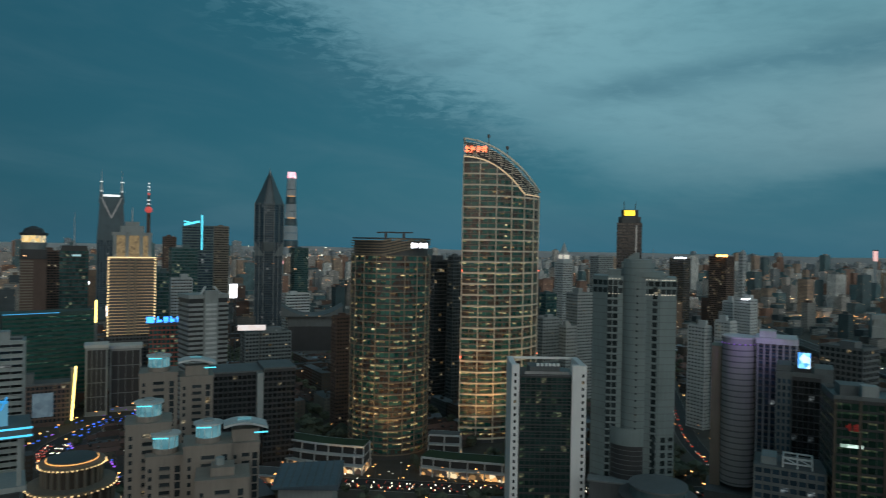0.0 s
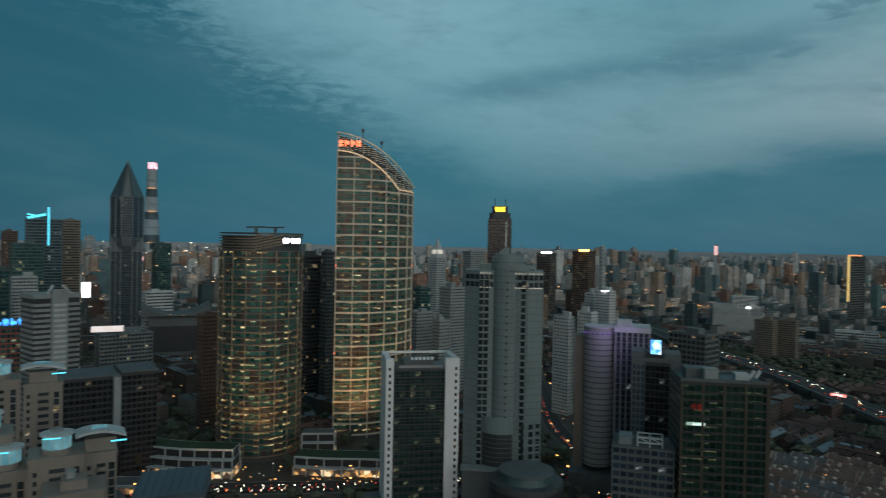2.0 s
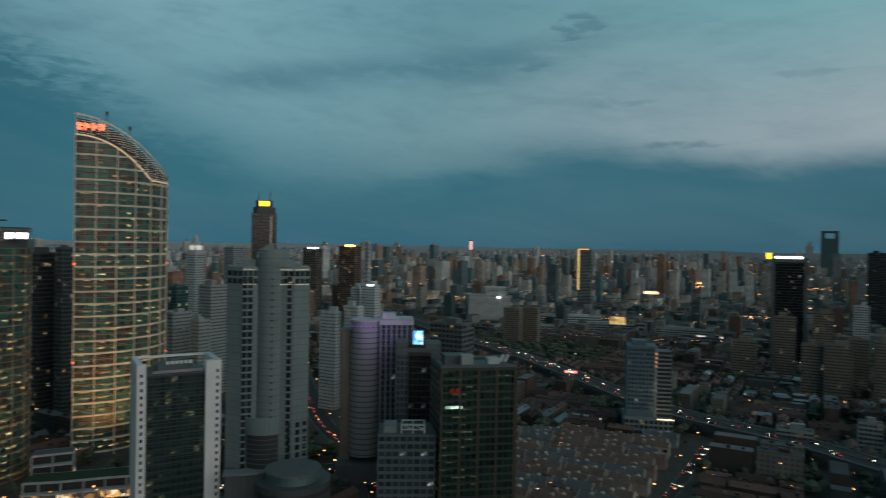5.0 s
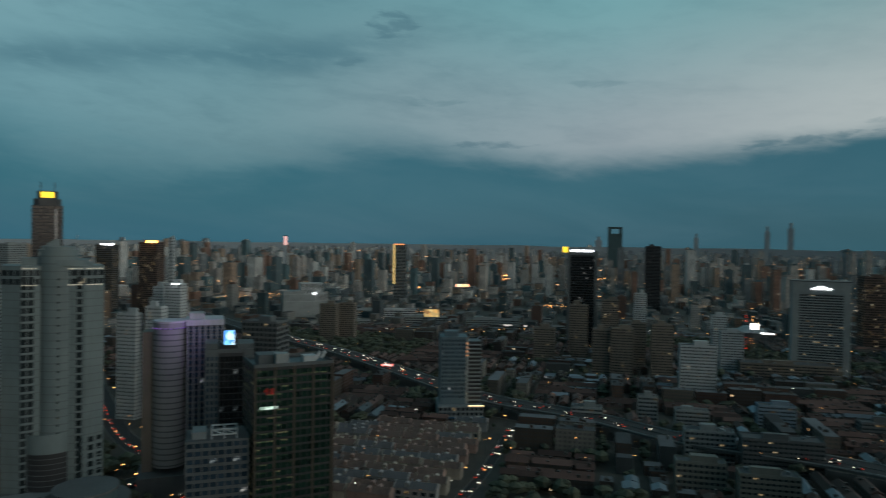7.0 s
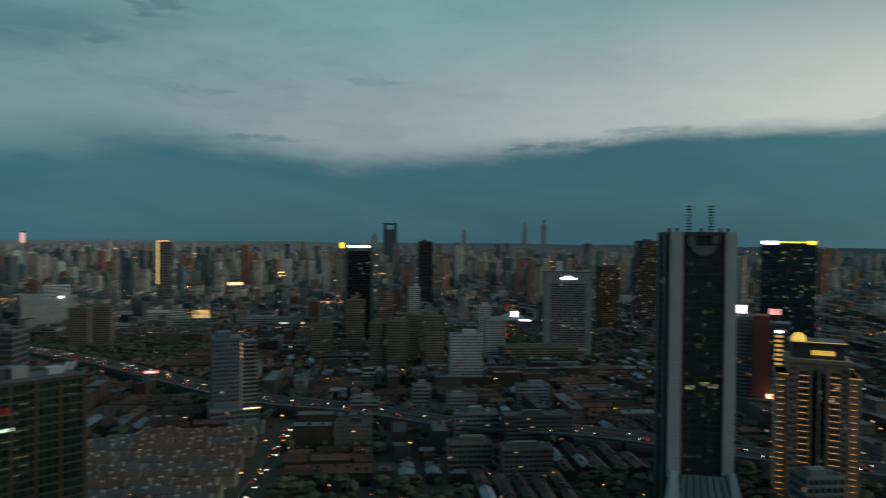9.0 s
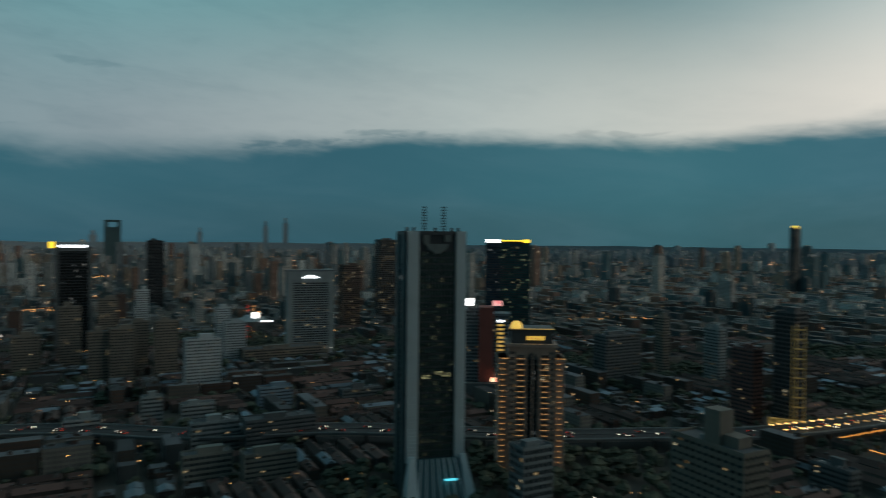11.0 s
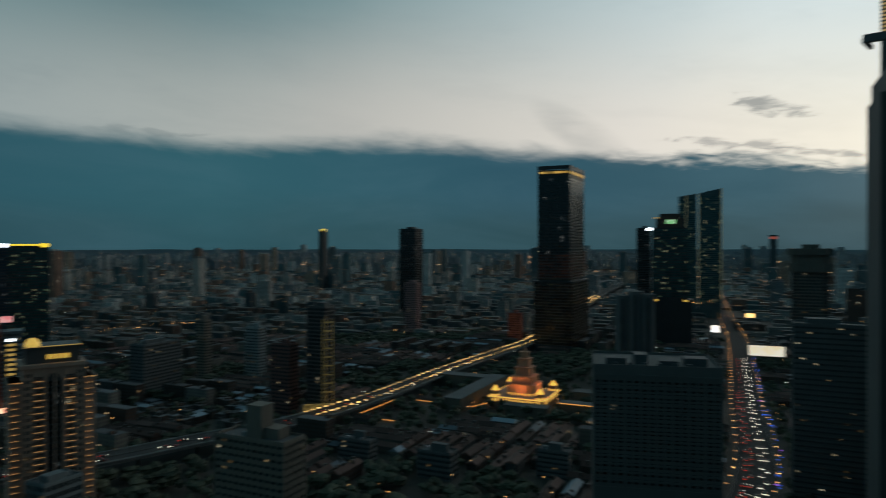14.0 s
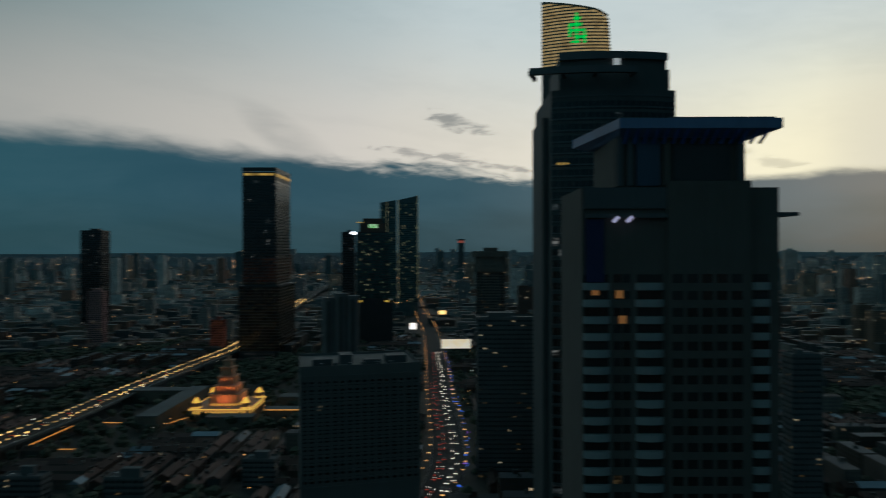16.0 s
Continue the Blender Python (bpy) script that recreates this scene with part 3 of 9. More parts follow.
def rooftop(owner, poly_size, z, seed, mat="dim"):
    """Parapet, plant boxes, tanks and ducts on a flat roof."""
    rnd = random.Random(seed)
    wx, wy = poly_size
    par = Shape()
    t = 0.35
    for p, q in zip(rect(wx, wy), rect(wx, wy)[1:] + rect(wx, wy)[:1]):
        par.slab(q, p, z, z + 1.2, t, 0.02)
    par.part("parapet", mat, owner)
    Shape().box(-wx / 2 + 0.4, -wy / 2 + 0.4, z, wx / 2 - 0.4, wy / 2 - 0.4, z + 0.15).part("roof", "roof", owner)
    a, b = wx * rnd.uniform(0.25, 0.5), wy * rnd.uniform(0.3, 0.55)
    x, y = rnd.uniform(-0.15, 0.15) * wx, rnd.uniform(-0.15, 0.15) * wy
    h = rnd.uniform(3, 6)
    Shape().box(x - a / 2, y - b / 2, z + 0.15, x + a / 2, y + b / 2, z + h).part("plant_room", mat, owner)
    for _ in range(rnd.randint(2, 4)):
        u, v = rnd.uniform(-0.38, 0.38) * wx, rnd.uniform(-0.38, 0.38) * wy
        if abs(u - x) < a / 2 + 1.5 and abs(v - y) < b / 2 + 1.5:
            continue
        if rnd.random() < 0.5:
            Shape().cyl(u, v, z + 0.15, z + rnd.uniform(1.5, 2.6), 1.1, n=10).part("water_tank", "steel", owner)
        else:
            Shape().box(u - 1.4, v - 1, z + 0.15, u + 1.4, v + 1, z + 1.9).part("cooling_unit", "grey", owner)


def tower(name, label, az, d, w, h, r=0.7, wall="grey", pane="pane_dark", fh=3.3, bay=3.4, band=1.1, pier=0.9, out=0.35, sill=0.9, single=0, top=True, group="", seed=1, turn=TURN, base=0.0, category="office tower"):
    """A plain slab or point block with rows of windows between floor bands and piers."""
    wx, wy = sized(az, w, r, turn)
    ob = root(name, az, d, label, category, turn, group)
    poly = rect(wx, wy)
    Shape().prism(poly, 0, h).part("wall", wall, ob)
    s = Shape()
    relief(s, poly, base, h, fh, bay, band, pier, out)
    tagged(s.part("facade_relief", wall, ob), kind="stuff")
    panes(ob, bays(poly, base, h, fh, bay, pier, band * 0.9), pane, single)
    if top:
        rooftop(ob, (wx, wy), h, seed + round(az * 7), wall)
    return ob, wx, wy

# ---- ground and roads ----
M["earth"] = wall_paint("dark_yard_ground", (0.085, 0.075, 0.062), 0.9, 0.5)
def sheet(name, mat, pts, z, label="", kind="structure", category="ground"):
    s = Shape()
    s.quad(*[(x, y, z) for x, y in pts])
    return tagged(s.part(name, mat), label, category, kind=kind)


Shape().prism(ring(0, 0, 4950, 64), -3.0, 0.0).part("ground", "earth")
tagged(bpy.data.objects["ground"], "dark city ground of paving and bare earth", "ground", kind="structure")


def ribbon(path, w, z0, z1):
    s = Shape()
    left, right = [], []
    for k, (x, y) in enumerate(path):
        a, b = path[max(0, k - 1)], path[min(len(path) - 1, k + 1)]
        l = math.hypot(b[0] - a[0], b[1] - a[1])
        nx, ny = (b[1] - a[1]) / l * w / 2, -(b[0] - a[0]) / l * w / 2
        left.append((x - nx, y - ny))
        right.append((x + nx, y + ny))
    for k in range(len(path)):
        s.v += [(*left[k], z0), (*right[k], z0), (*right[k], z1), (*left[k], z1)]
    for k in range(len(path) - 1):
        for e in range(4):
            g = (e + 1) % 4
            s.f.append((4 * k + e, 4 * k + g, 4 * k + 4 + g, 4 * k + 4 + e))
    s.f += [(3, 2, 1, 0), tuple(4 * len(path) - 4 + e for e in range(4))]
    return s, left, right


def smooth_path(points, step=20.0):
    """A dense line through a few points."""
    out = []
    p = [Vector((*points[0], 0))] + [Vector((*q, 0)) for q in points] + [Vector((*points[-1], 0))]
    for k in range(1, len(p) - 2):
        n = max(1, round((p[k + 1] - p[k]).length / step))
        for i in range(n):
            t = i / n
            q = 0.5 * (2 * p[k] + (p[k + 1] - p[k - 1]) * t + (2 * p[k - 1] - 5 * p[k] + 4 * p[k + 1] - p[k + 2]) * t * t + (3 * p[k] - p[k - 1] - 3 * p[k + 1] + p[k + 2]) * t ** 3)
            out.append((q.x, q.y))
    return out + [tuple(points[-1])]


EXPRESSWAY = smooth_path([spot(*p) for p in ((24, 1500), (30, 1080), (37.2, 850), (41.5, 740), (49.4, 605), (57.8, 557), (66, 512), (77.5, 503), (90, 490), (97.3, 495), (104, 516), (109.3, 535), (113.1, 562), (118.8, 632), (124.4, 756), (129, 890), (131.4, 990), (133.6, 1200), (137, 1900), (139, 2600))])
AVENUE = smooth_path([spot(*p) for p in ((100, 130), (136, 300), (148.6, 430), (148.3, 690), (148.0, 900), (147.6, 1150), (146.5, 1700), (146, 2400))])
STREET = smooth_path([spot(*p) for p in ((-24.0, 628), (-26.3, 610), (-28.6, 578), (-30.2, 540), (-28.5, 480), (-20, 445), (-8.4, 425), (6, 415), (18, 440), (24, 455), (33, 510))])
CROSS = smooth_path([spot(*p) for p in ((18, 900), (19.6, 640), (20.5, 560), (24, 455), (26, 380), (30, 250))])
LANE = smooth_path([spot(*p) for p in ((52, 545), (50.8, 480), (47.9, 393), (40, 300))])
ROADS = [(EXPRESSWAY, 34), (AVENUE, 30), (STREET, 26), (CROSS, 22), (LANE, 9)]
for path, w, name, label in ((AVENUE, 24, "avenue", "busy dark asphalt avenue full of evening traffic"), (STREET, 20, "street", "dark asphalt street in front of the shopping arcade"),
                             (CROSS, 16, "street", "dark asphalt cross street between towers"), (LANE, 7, "lane", "narrow dark lane between terraced houses"), (EXPRESSWAY, 30, "road", "wide dark surface road under the expressway")):
    tagged(ribbon(path, w, 0.002, 0.05)[0].part(name, "asphalt"), label, "road", kind="structure")
    s, l, r = ribbon(path, w, 0, 0)
    kerb = Shape()
    for side in (l, r):
        for p, q in zip(side, side[1:]):
            kerb.beam((*p, 0.1), (*q, 0.1), 0.3)
    tagged(kerb.part("kerb", "paving"), "pale stone kerb along the road", "kerb", kind="structure")


def expressway():
    ob = new("elevated_expressway")
    tagged(ob, "elevated concrete expressway with parapets and evening traffic", "expressway", kind="structure")
    s, l, r = ribbon(EXPRESSWAY, 25, 9.0, 10.4)
    s.part("deck", "deck", ob)
    ribbon(EXPRESSWAY, 23.6, 10.404, 10.44)[0].part("carriageway", "asphalt", ob)
    for side in (l, r):
        w = Shape()
        for p, q in zip(side, side[1:]):
            w.beam((*p, 10.9), (*q, 10.9), 0.5)
            w.beam((*p, 11.4), (*q, 11.4), 0.18)
        w.part("parapet", "pale", ob)
    mid = Shape()
    for p, q in zip(EXPRESSWAY, EXPRESSWAY[1:]):
        mid.beam((*p, 10.7), (*q, 10.7), 0.45)
    mid.part("median", "deck", ob)
    for k, (x, y) in enumerate(EXPRESSWAY[::2][:60]):
        Shape().cyl(x, y, 0, 9.0, 1.3, n=8).part("pier", "deck", ob)


expressway()

M["teal_pale"] = wall_paint("pale_blue_render", (0.22, 0.3, 0.36), 0.8)
M["cream_dim"] = wall_paint("dim_cream_render", (0.24, 0.235, 0.2), 0.8)
M["pane_red"] = glass_pane("glass_red_lit", (0.03, 0.015, 0.012), 0.75, ((1.0, 0.2, 0.06), (1.0, 0.34, 0.12)), 0.35)
M["pink_stone"] = wall_paint("pinkish_stone", (0.38, 0.21, 0.2), 0.8)
M["red_dim"] = wall_paint("dim_red_tile", (0.17, 0.085, 0.075), 0.8)
# ---- plain towers and blocks, by compass ----
tower("tower_block", "brown slab block behind a lantern-topped tower", -30.43, 960, 26.3, 134, 0.5, "brown", fh=3.2, band=1.0, category="tower")
tower("office_tower", "tall teal glass office tower with dark floors", -21.06, 850, 31.2, 141, 0.6, "teal", "pane_teal", 3.6, 3, 0.8, 0.3)
tower("office_tower", "dark teal glass block beside the golden tower", -22.7, 720, 15.5, 118, 0.8, "teal", "pane_teal", 3.6, 3, 0.6, 0.2)
tower("apartment_block", "white slab with warmly lit lower flats", -21.23, 760, 22.2, 110, 0.5, "white", "pane_warm", 3.1, 3, 1.2, 0.8, category="apartment block")
tower("tower_block", "brown tower with an orange lit crown", -22.12, 1300, 22.5, 156, 1.0, "brown", "pane_warm")
tower("office_tower", "brown stone tower lit along its floors", -18.32, 1080, 24.5, 172, 0.8, "tan", "pane_warm", 3.6, 3, 1.4, 0.3)
tower("office_tower", "teal glass tower with a sloped top", -12.01, 1300, 32.2, 140, 0.8, "teal", "pane_teal", 3.8, 3, 0.5, 0.3)
tower("civic_building", "low white stone slab beside the theatre", -12.24, 950, 36.5, 80, 0.5, "white", "pane_dark", 4, 4, 1.5, 0.6, category="civic building")
tower("apartment_block", "brown tiled apartment block by the rounded tower", -8.44, 560, 15.6, 90, 0.8, "brown", "pane_dark", 3.0, 2.8, 1.2, 1.0, category="apartment block")
tower("office_tower", "dark glass tower behind the twin curved towers", -0.36, 650, 20.8, 135, 0.8, "dark", "pane_dark", 3.6, 2.6, 0.6, 0.3)
tower("office_tower", "slim dark glass tower between the curved towers", 1.15, 640, 15.5, 139.5, 0.8, "dim", "pane_dark", 3.4, 2.8, 0.8, 0.8)
tower("office_tower", "dark green glass block behind apartment towers", 8.95, 800, 19.7, 96, 0.7, "teal", "pane_teal", 3.6, 3, 0.5, 0.2)
for az, d, w, h, r in ((8.86, 620, 22.9, 86, 0.7), (10.63, 600, 14.7, 81, 0.8), (11.57, 680, 25.6, 105, 0.8), (13.28, 1100, 34.9, 136.6, 0.6)):
    tower("apartment_tower", "pale concrete apartment tower with balconies in rows", az, d, w, h, r, "pale", "pane_dark", 3.0, 3.2, 1.2, 1.1, group="pale apartment towers", category="apartment tower")
tower("office_tower", "far dark office tower with a white roof sign", 19.41, 1500, 41.6, 131.7, 0.6, "dark", "pane_warm", 3.8, 3, 0.8, 0.3)
tower("office_tower", "brown tower with amber lit upper floors", 22.5, 1300, 42, 139, 0.6, "brown", "pane_warm", 3.6, 3, 1.0, 0.3)
tower("apartment_tower", "slim white apartment tower with spikes on its roof", 23.98, 1600, 13.4, 147, 1.0, "white", "pane_dark", 3.1, 3, category="apartment tower")
for az, d, w, h, r in ((24.29, 750, 20.9, 101, 0.6), (21.0, 610, 18, 86, 0.5), (22.9, 600, 16, 92, 0.6), (23.2, 780, 14, 96, 0.7)):
    tower("apartment_tower", "white stepped apartment tower with small windows", az, d, w, h, r, "white", "pane_dark", 3.0, 3.0, 1.3, 1.2, group="white apartment towers", category="apartment tower")
tower("office_block", "broad dim grey office block behind the green glass one", 31.23, 520, 33.5, 88, 0.7, "dim", "pane_dark", 3.6, 3.4, 1.0, 0.7, category="office block")
tower("apartment_tower", "grey-brown apartment tower, one of a pair", 36.4, 1010, 27, 54, 0.6, "tan", "pane_dark", 3.0, 3.0, 1.2, 1.0, group="pair of apartment towers", category="apartment tower")
tower("apartment_tower", "grey-brown apartment tower, one of a pair", 37.95, 1020, 25, 54, 0.6, "tan", "pane_dark", 3.0, 3.0, 1.2, 1.0, group="pair of apartment towers", category="apartment tower")
tower("office_tower", "distant dark tower with rounded shoulders", 63.23, 1600, 34.3, 143.6, 0.7, "black", "pane_black")
for az, d, w, h, r in ((60.9, 780, 24, 55, 0.6), (59.3, 785, 20, 52, 0.7), (64.04, 790, 24, 60, 0.6), (57.4, 880, 22, 70, 0.6), (59.9, 950, 22, 72, 0.6), (62.2, 830, 17, 56, 0.7), (54.6, 840, 26, 44, 0.5)):
    tower("apartment_block", "tan brick apartment block with balcony rows", az, d, w, h, r, "tan", "pane_dark", 3.0, 3.0, 1.2, 1.0, group="tan apartment blocks", category="apartment block")
for az, d, w, h, r in ((66.75, 700, 34, 51.6, 0.45), (69.2, 860, 26, 48, 0.5), (68.3, 900, 18, 62, 0.6), (62.3, 980, 16, 80, 0.6)):
    tower("apartment_block", "white rendered apartment block with a stair core", az, d, w, h, r, "white", "pane_dark", 3.0, 3.0, 1.2, 1.0, group="white apartment blocks", category="apartment block")
tower("office_tower", "dark tower outlined with amber lamp lines", 78.5, 1150, 38, 107, 0.9, "brown", "pane_warm", 3.4, 3, 1.0, 0.6)
tower("office_tower", "dark tower with gold lit upper windows", 81.58, 1250, 43, 150, 0.8, "dark", "pane_warm", 3.6, 3, 0.9, 0.4)
tower("office_block", "low grey block with stepped roof below the golden tower", 94.03, 380, 23.6, 36, 0.7, "grey", "pane_dark", 3.8, 3.4, 1.2, 0.6, category="office block")
tower("tower_block", "distant dark slab tower", 121.36, 1500, 51.6, 186, 0.8, "black", "pane_black", 3.8, 3, 0.7, 0.3, category="tower")
tower("tower_block", "pinkish stone tower in front of a dark slab", 121.5, 1200, 27.4, 83, 0.8, "pink_stone", "pane_dark", 3.2, 3, category="tower")
tower("office_block", "small office block lit in red from below", 130.2, 1050, 22, 45, 0.7, "red", "pane_red", 3.4, 3, category="office block")
tower("office_tower", "dark glass tower beside a lit curved tower", 140.68, 1350, 26, 182, 0.7, "black", "pane_black")
tower("apartment_tower", "dim grey apartment tower along the avenue", 154.13, 450, 42, 104, 0.5, "dim", "pane_dark", 3.0, 3.0, 1.3, 0.9, group="", category="apartment tower")
tower("apartment_tower", "dim grey apartment tower beyond the balcony tower", 176.7, 420, 19, 91, 0.7, "dim", "pane_dark", 3.0, 3.0, 1.3, 0.9, category="apartment tower")
ob, wx, wy = tower("apartment_block", "tall tan apartment slab with a narrow top core", 108.84, 300, 37, 68, 0.4, "tan", "pane_dark", 3.0, 3.2, 1.2, 0.9, single=150, category="apartment block")
Shape().box(-4, -4, 68.15, 4, 4, 82).part("top_core", "tan", ob)
tower("office_tower", "dark tower with a strip of gold lamps", 113.78, 612, 24, 95, 0.8, "dark", "pane_dark", 3.4, 3, 0.9, 0.4)
tower("office_tower", "far tower with a yellow crown", 113.98, 2300, 29, 199, 1.0, "dark", "pane_dark")
tower("civic_block", "low pale block under a glowing white sign", -14.6, 716, 50, 58, 0.4, "grey", "pane_dark", 3.6, 3.4, 1.2, 0.8, category="office block")
for az, d, w, h, wall, label in ((41.2, 1330, 116, 13, "white", "long low white hall with a flat roof"), (44.6, 1220, 84, 12, "pale", "long low pale hall beside the park"), (50.2, 1180, 90, 14, "pale", "long pale market hall with lit front"), (47.2, 1010, 60, 12, "dim", "long dim depot hall"),
                                 (37.8, 1160, 80, 12, "pale", "long low pale hall beside the park")):
    tower("market_hall", label, az, d, w, h, 0.25, wall, "pane_dark", 4.0, 5.0, 1.4, 1.0, turn=-az, category="hall", group="long low halls")
# Low slabs among the lanes.
for az, d, w, h, r, wall, label in ((72.4, 620, 30, 18, 0.4, "teal_pale", "pale blue slab with long window rows"), (66.4, 580, 26, 16, 0.4, "pale", "pale low slab with long window rows"), (67.7, 506, 34, 20, 0.35, "pale", "pale low slab with long window rows"),
                                    (72.8, 503, 52, 21, 0.3, "dim", "long dim apartment slab with dormers"), (67.1, 442, 30, 17, 0.4, "cream_dim", "cream low slab with framed windows"), (72.0, 432, 34, 18, 0.4, "cream_dim", "cream low slab with framed windows"),
                                    (72.9, 860, 100, 16, 0.3, "tan", "long tan exhibition hall with flat roof"), (58.2, 566, 24, 15, 0.5, "pale", "pale low slab with long window rows"), (79.5, 632, 40, 12, 0.3, "dim", "long dim apartment slab with dormers"),
                                    (63.0, 600, 16, 20, 0.6, "pale", "pale low slab with long window rows"), (116.8, 470, 26, 16, 0.4, "dim", "pale low slab with long window rows"), (123.6, 436, 26, 17, 0.5, "dim", "pale low slab with long window rows"),
                                    (101.0, 740, 48, 52, 0.4, "dim", "long dim apartment slab with dormers"), (104.5, 800, 16, 66, 0.7, "tan", "slim tan apartment slab"), (108.5, 780, 22, 58, 0.6, "pale", "pale apartment slab with window rows"),
                                    (110.8, 620, 24, 62, 0.6, "red_dim", "dull red apartment block with stepped roof"), (133.5, 440, 22, 18, 0.5, "dim", "pale low slab with long window rows")):
    tower("apartment_slab", label, az, d, w, h, r, wall, "pane_dark", 3.2, 3.2, 1.2, 0.7, single=60, group="low apartment slabs", category="apartment slab")

# ---- the twin curved towers over the shopping street ----
def facing(name, az, d, label, category="office tower", skew=0.0, group=""):
    """A thing whose own -y side looks to the middle of the map."""
    return root(name, az, d, label, category, -az + skew, group)


def bars(owner, name, x0, x1, y, z0, z1, mat, n, gap=0.25, seed=1):
    """A sign of plain bars on a face that looks to -y."""
    rnd = random.Random(seed)
    w = (x1 - x0) / n
    for k in range(n):
        s = Shape()
        a, b = x0 + k * w, x0 + (k + 1) * w - gap * w
        for _ in range(3):
            z = rnd.uniform(z0, z1 - (z1 - z0) * 0.3)
            s.box(a, y - 0.3, z, b, y, z + (z1 - z0) * 0.22)
        for _ in range(2):
            x = rnd.uniform(a, b - (b - a) * 0.25)
            s.box(x, y - 0.31, z0, x + (b - a) * 0.22, y - 0.01, z1)
        s.part(name, mat, owner)


def arc(cx, cy, r, a0, a1, n, squash=1.0):
    """Points with angles from the -y side, turning to +x."""
    return [(cx + r * math.sin(radians(a0 + (a1 - a0) * k / n)), cy - r * squash * math.cos(radians(a0 + (a1 - a0) * k / n))) for k in range(n + 1)]


def crown_height(t):
    """Outer edge of the sickle-shaped top, t from its high corner to its low one."""
    return 232.0 - 36.5 * (0.18 * t + 0.82 * t ** 2.1)


def sickle_tower():
    ob = facing("curved_office_tower", 4.98, 512, "tall curved glass tower with bronze grid and sickle-shaped crown")
    front = arc(-19.5, 50, 50, -12, 76, 24)
    back = [(30.5, 46), (22, 56), (8, 61), (-10, 58), (-25, 44), (-30.2, 26)]
    poly = front + back
    xs = [p[0] for p in front]

    def top(p):
        t = min(1, max(0, (p[0] - xs[0]) / (xs[-1] - xs[0])))
        return crown_height(t)

    def eave(p):
        t = min(1, max(0, (p[0] - xs[0]) / (xs[-1] - xs[0]) / 0.8))
        return min(top(p) - 0.5, 218.4 - 27.5 * (0.1 * t + 0.9 * t ** 2.3))

    core = [(x * 0.985, 25 + (y - 25) * 0.985) for x, y in poly]
    Shape().prism(core, 0, [eave(p) - 1 for p in poly]).part("core", "dark", ob)
    fh = 4.2
    places, floors = [], 46
    for k, (p, q) in enumerate(zip(front, front[1:])):
        dx, dy = q[0] - p[0], q[1] - p[1]
        l = math.hypot(dx, dy)
        for f in range(56):
            z = 3.6 + fh * f
            if z + fh > min(eave(p), eave(q)):
                break
            places.append(((p[0] + q[0]) / 2, (p[1] + q[1]) / 2, z + 2.35, math.atan2(dy, dx), l - 0.15, 3.1))
    panes(ob, places, "pane_curve", 300)
    rear = []
    for p, q in zip(back, back[1:] + [front[0]]):
        rear += bays([p, q], 12, min(eave(p), eave(q)), fh, 6, 0.4, 1.0)[: 2000]
    panes(ob, [w for w in rear if True], "pane_curve")
    for k in range(0, 25, 4):
        p = front[k]
        n = Vector((p[0] + 19.5, p[1] - 50)).normalized()
        s = Shape()
        t = Vector((-n.y, n.x)) * 0.32
        a = [(p[0] + t.x, p[1] + t.y), (p[0] - t.x, p[1] - t.y), (p[0] - t.x + n.x * 0.9, p[1] - t.y + n.y * 0.9), (p[0] + t.x + n.x * 0.9, p[1] + t.y + n.y * 0.9)]
        s.prism(a[::-1], 0.5, eave(p))
        s.part("mullion", "bronze", ob)
    for k in range(2, 24, 4):
        p = front[k]
        n = Vector((p[0] + 19.5, p[1] - 50)).normalized()
        s = Shape()
        s.beam((p[0] + n.x * 0.2, p[1] + n.y * 0.2, 4), (p[0] + n.x * 0.2, p[1] + n.y * 0.2, eave(p)), 0.28)
        s.part("thin_mullion", "bronze_dim", ob)
    f = 0
    while 3.6 + fh * f < 219:
        z = 3.6 + fh * f
        big = f % 2 == 0
        s = Shape()
        line = [p for p in front if z < eave(p)]
        if len(line) > 1:
            s.strip(line, z - (0.6 if big else 0.24), z + (0.6 if big else 0.24), 0.75 if big else 0.3)
            s.part("floor_beam", "bronze" if big else "bronze_dim", ob)
        f += 1
    thin = Shape()
    for f in range(48):
        for p, q in zip(front, front[1:]):
            z = 3.6 + fh * f + 1.15
            if z < min(eave(p), eave(q)) - 2:
                thin.slab(p, q, z - 0.14, z + 0.14, 0.2)
    tagged(thin.part("transom", "bronze_dim", ob), kind="stuff")
    # Crown: edge beams, uprights and slats between the inner and the outer arc.
    for name, line, w in (("crown_edge", top, 1.3), ("crown_inner_edge", eave, 1.0)):
        s = Shape()
        for p, q in zip(front, front[1:]):
            s.beam((*p, line(p)), (*q, line(q)), w)
        if name == "crown_edge":
            for p, q in zip([front[-1]] + back, back + [front[0]]):
                s.beam((*p, line(p)), (*q, line(q)), w)
        s.part(name, "crown_glow" if name == "crown_inner_edge" else "crown", ob)
    for k in range(0, 24):
        p, q = front[k], front[k + 1]
        a, b = eave(p), top(p)
        z = a + 1.4
        s = Shape()
        while z < min(top(p), top(q)) - 0.6:
            if (int(z / 1.6) + k) % 7:
                s.beam((p[0] * 0.995, p[1] + 0.2, z), (p[0] * 0.25 + q[0] * 0.75, p[1] * 0.25 + q[1] * 0.75 + 0.2, z), 0.5)
            z += 1.6
        if s.v:
            tagged(s.part("crown_slat", "crown", ob), kind="stuff")
        if k % 3 == 0:
            s = Shape()
            s.beam((p[0], p[1] + 0.3, a), (p[0], p[1] + 0.3, b), 0.45)
            s.part("crown_post", "bronze", ob)
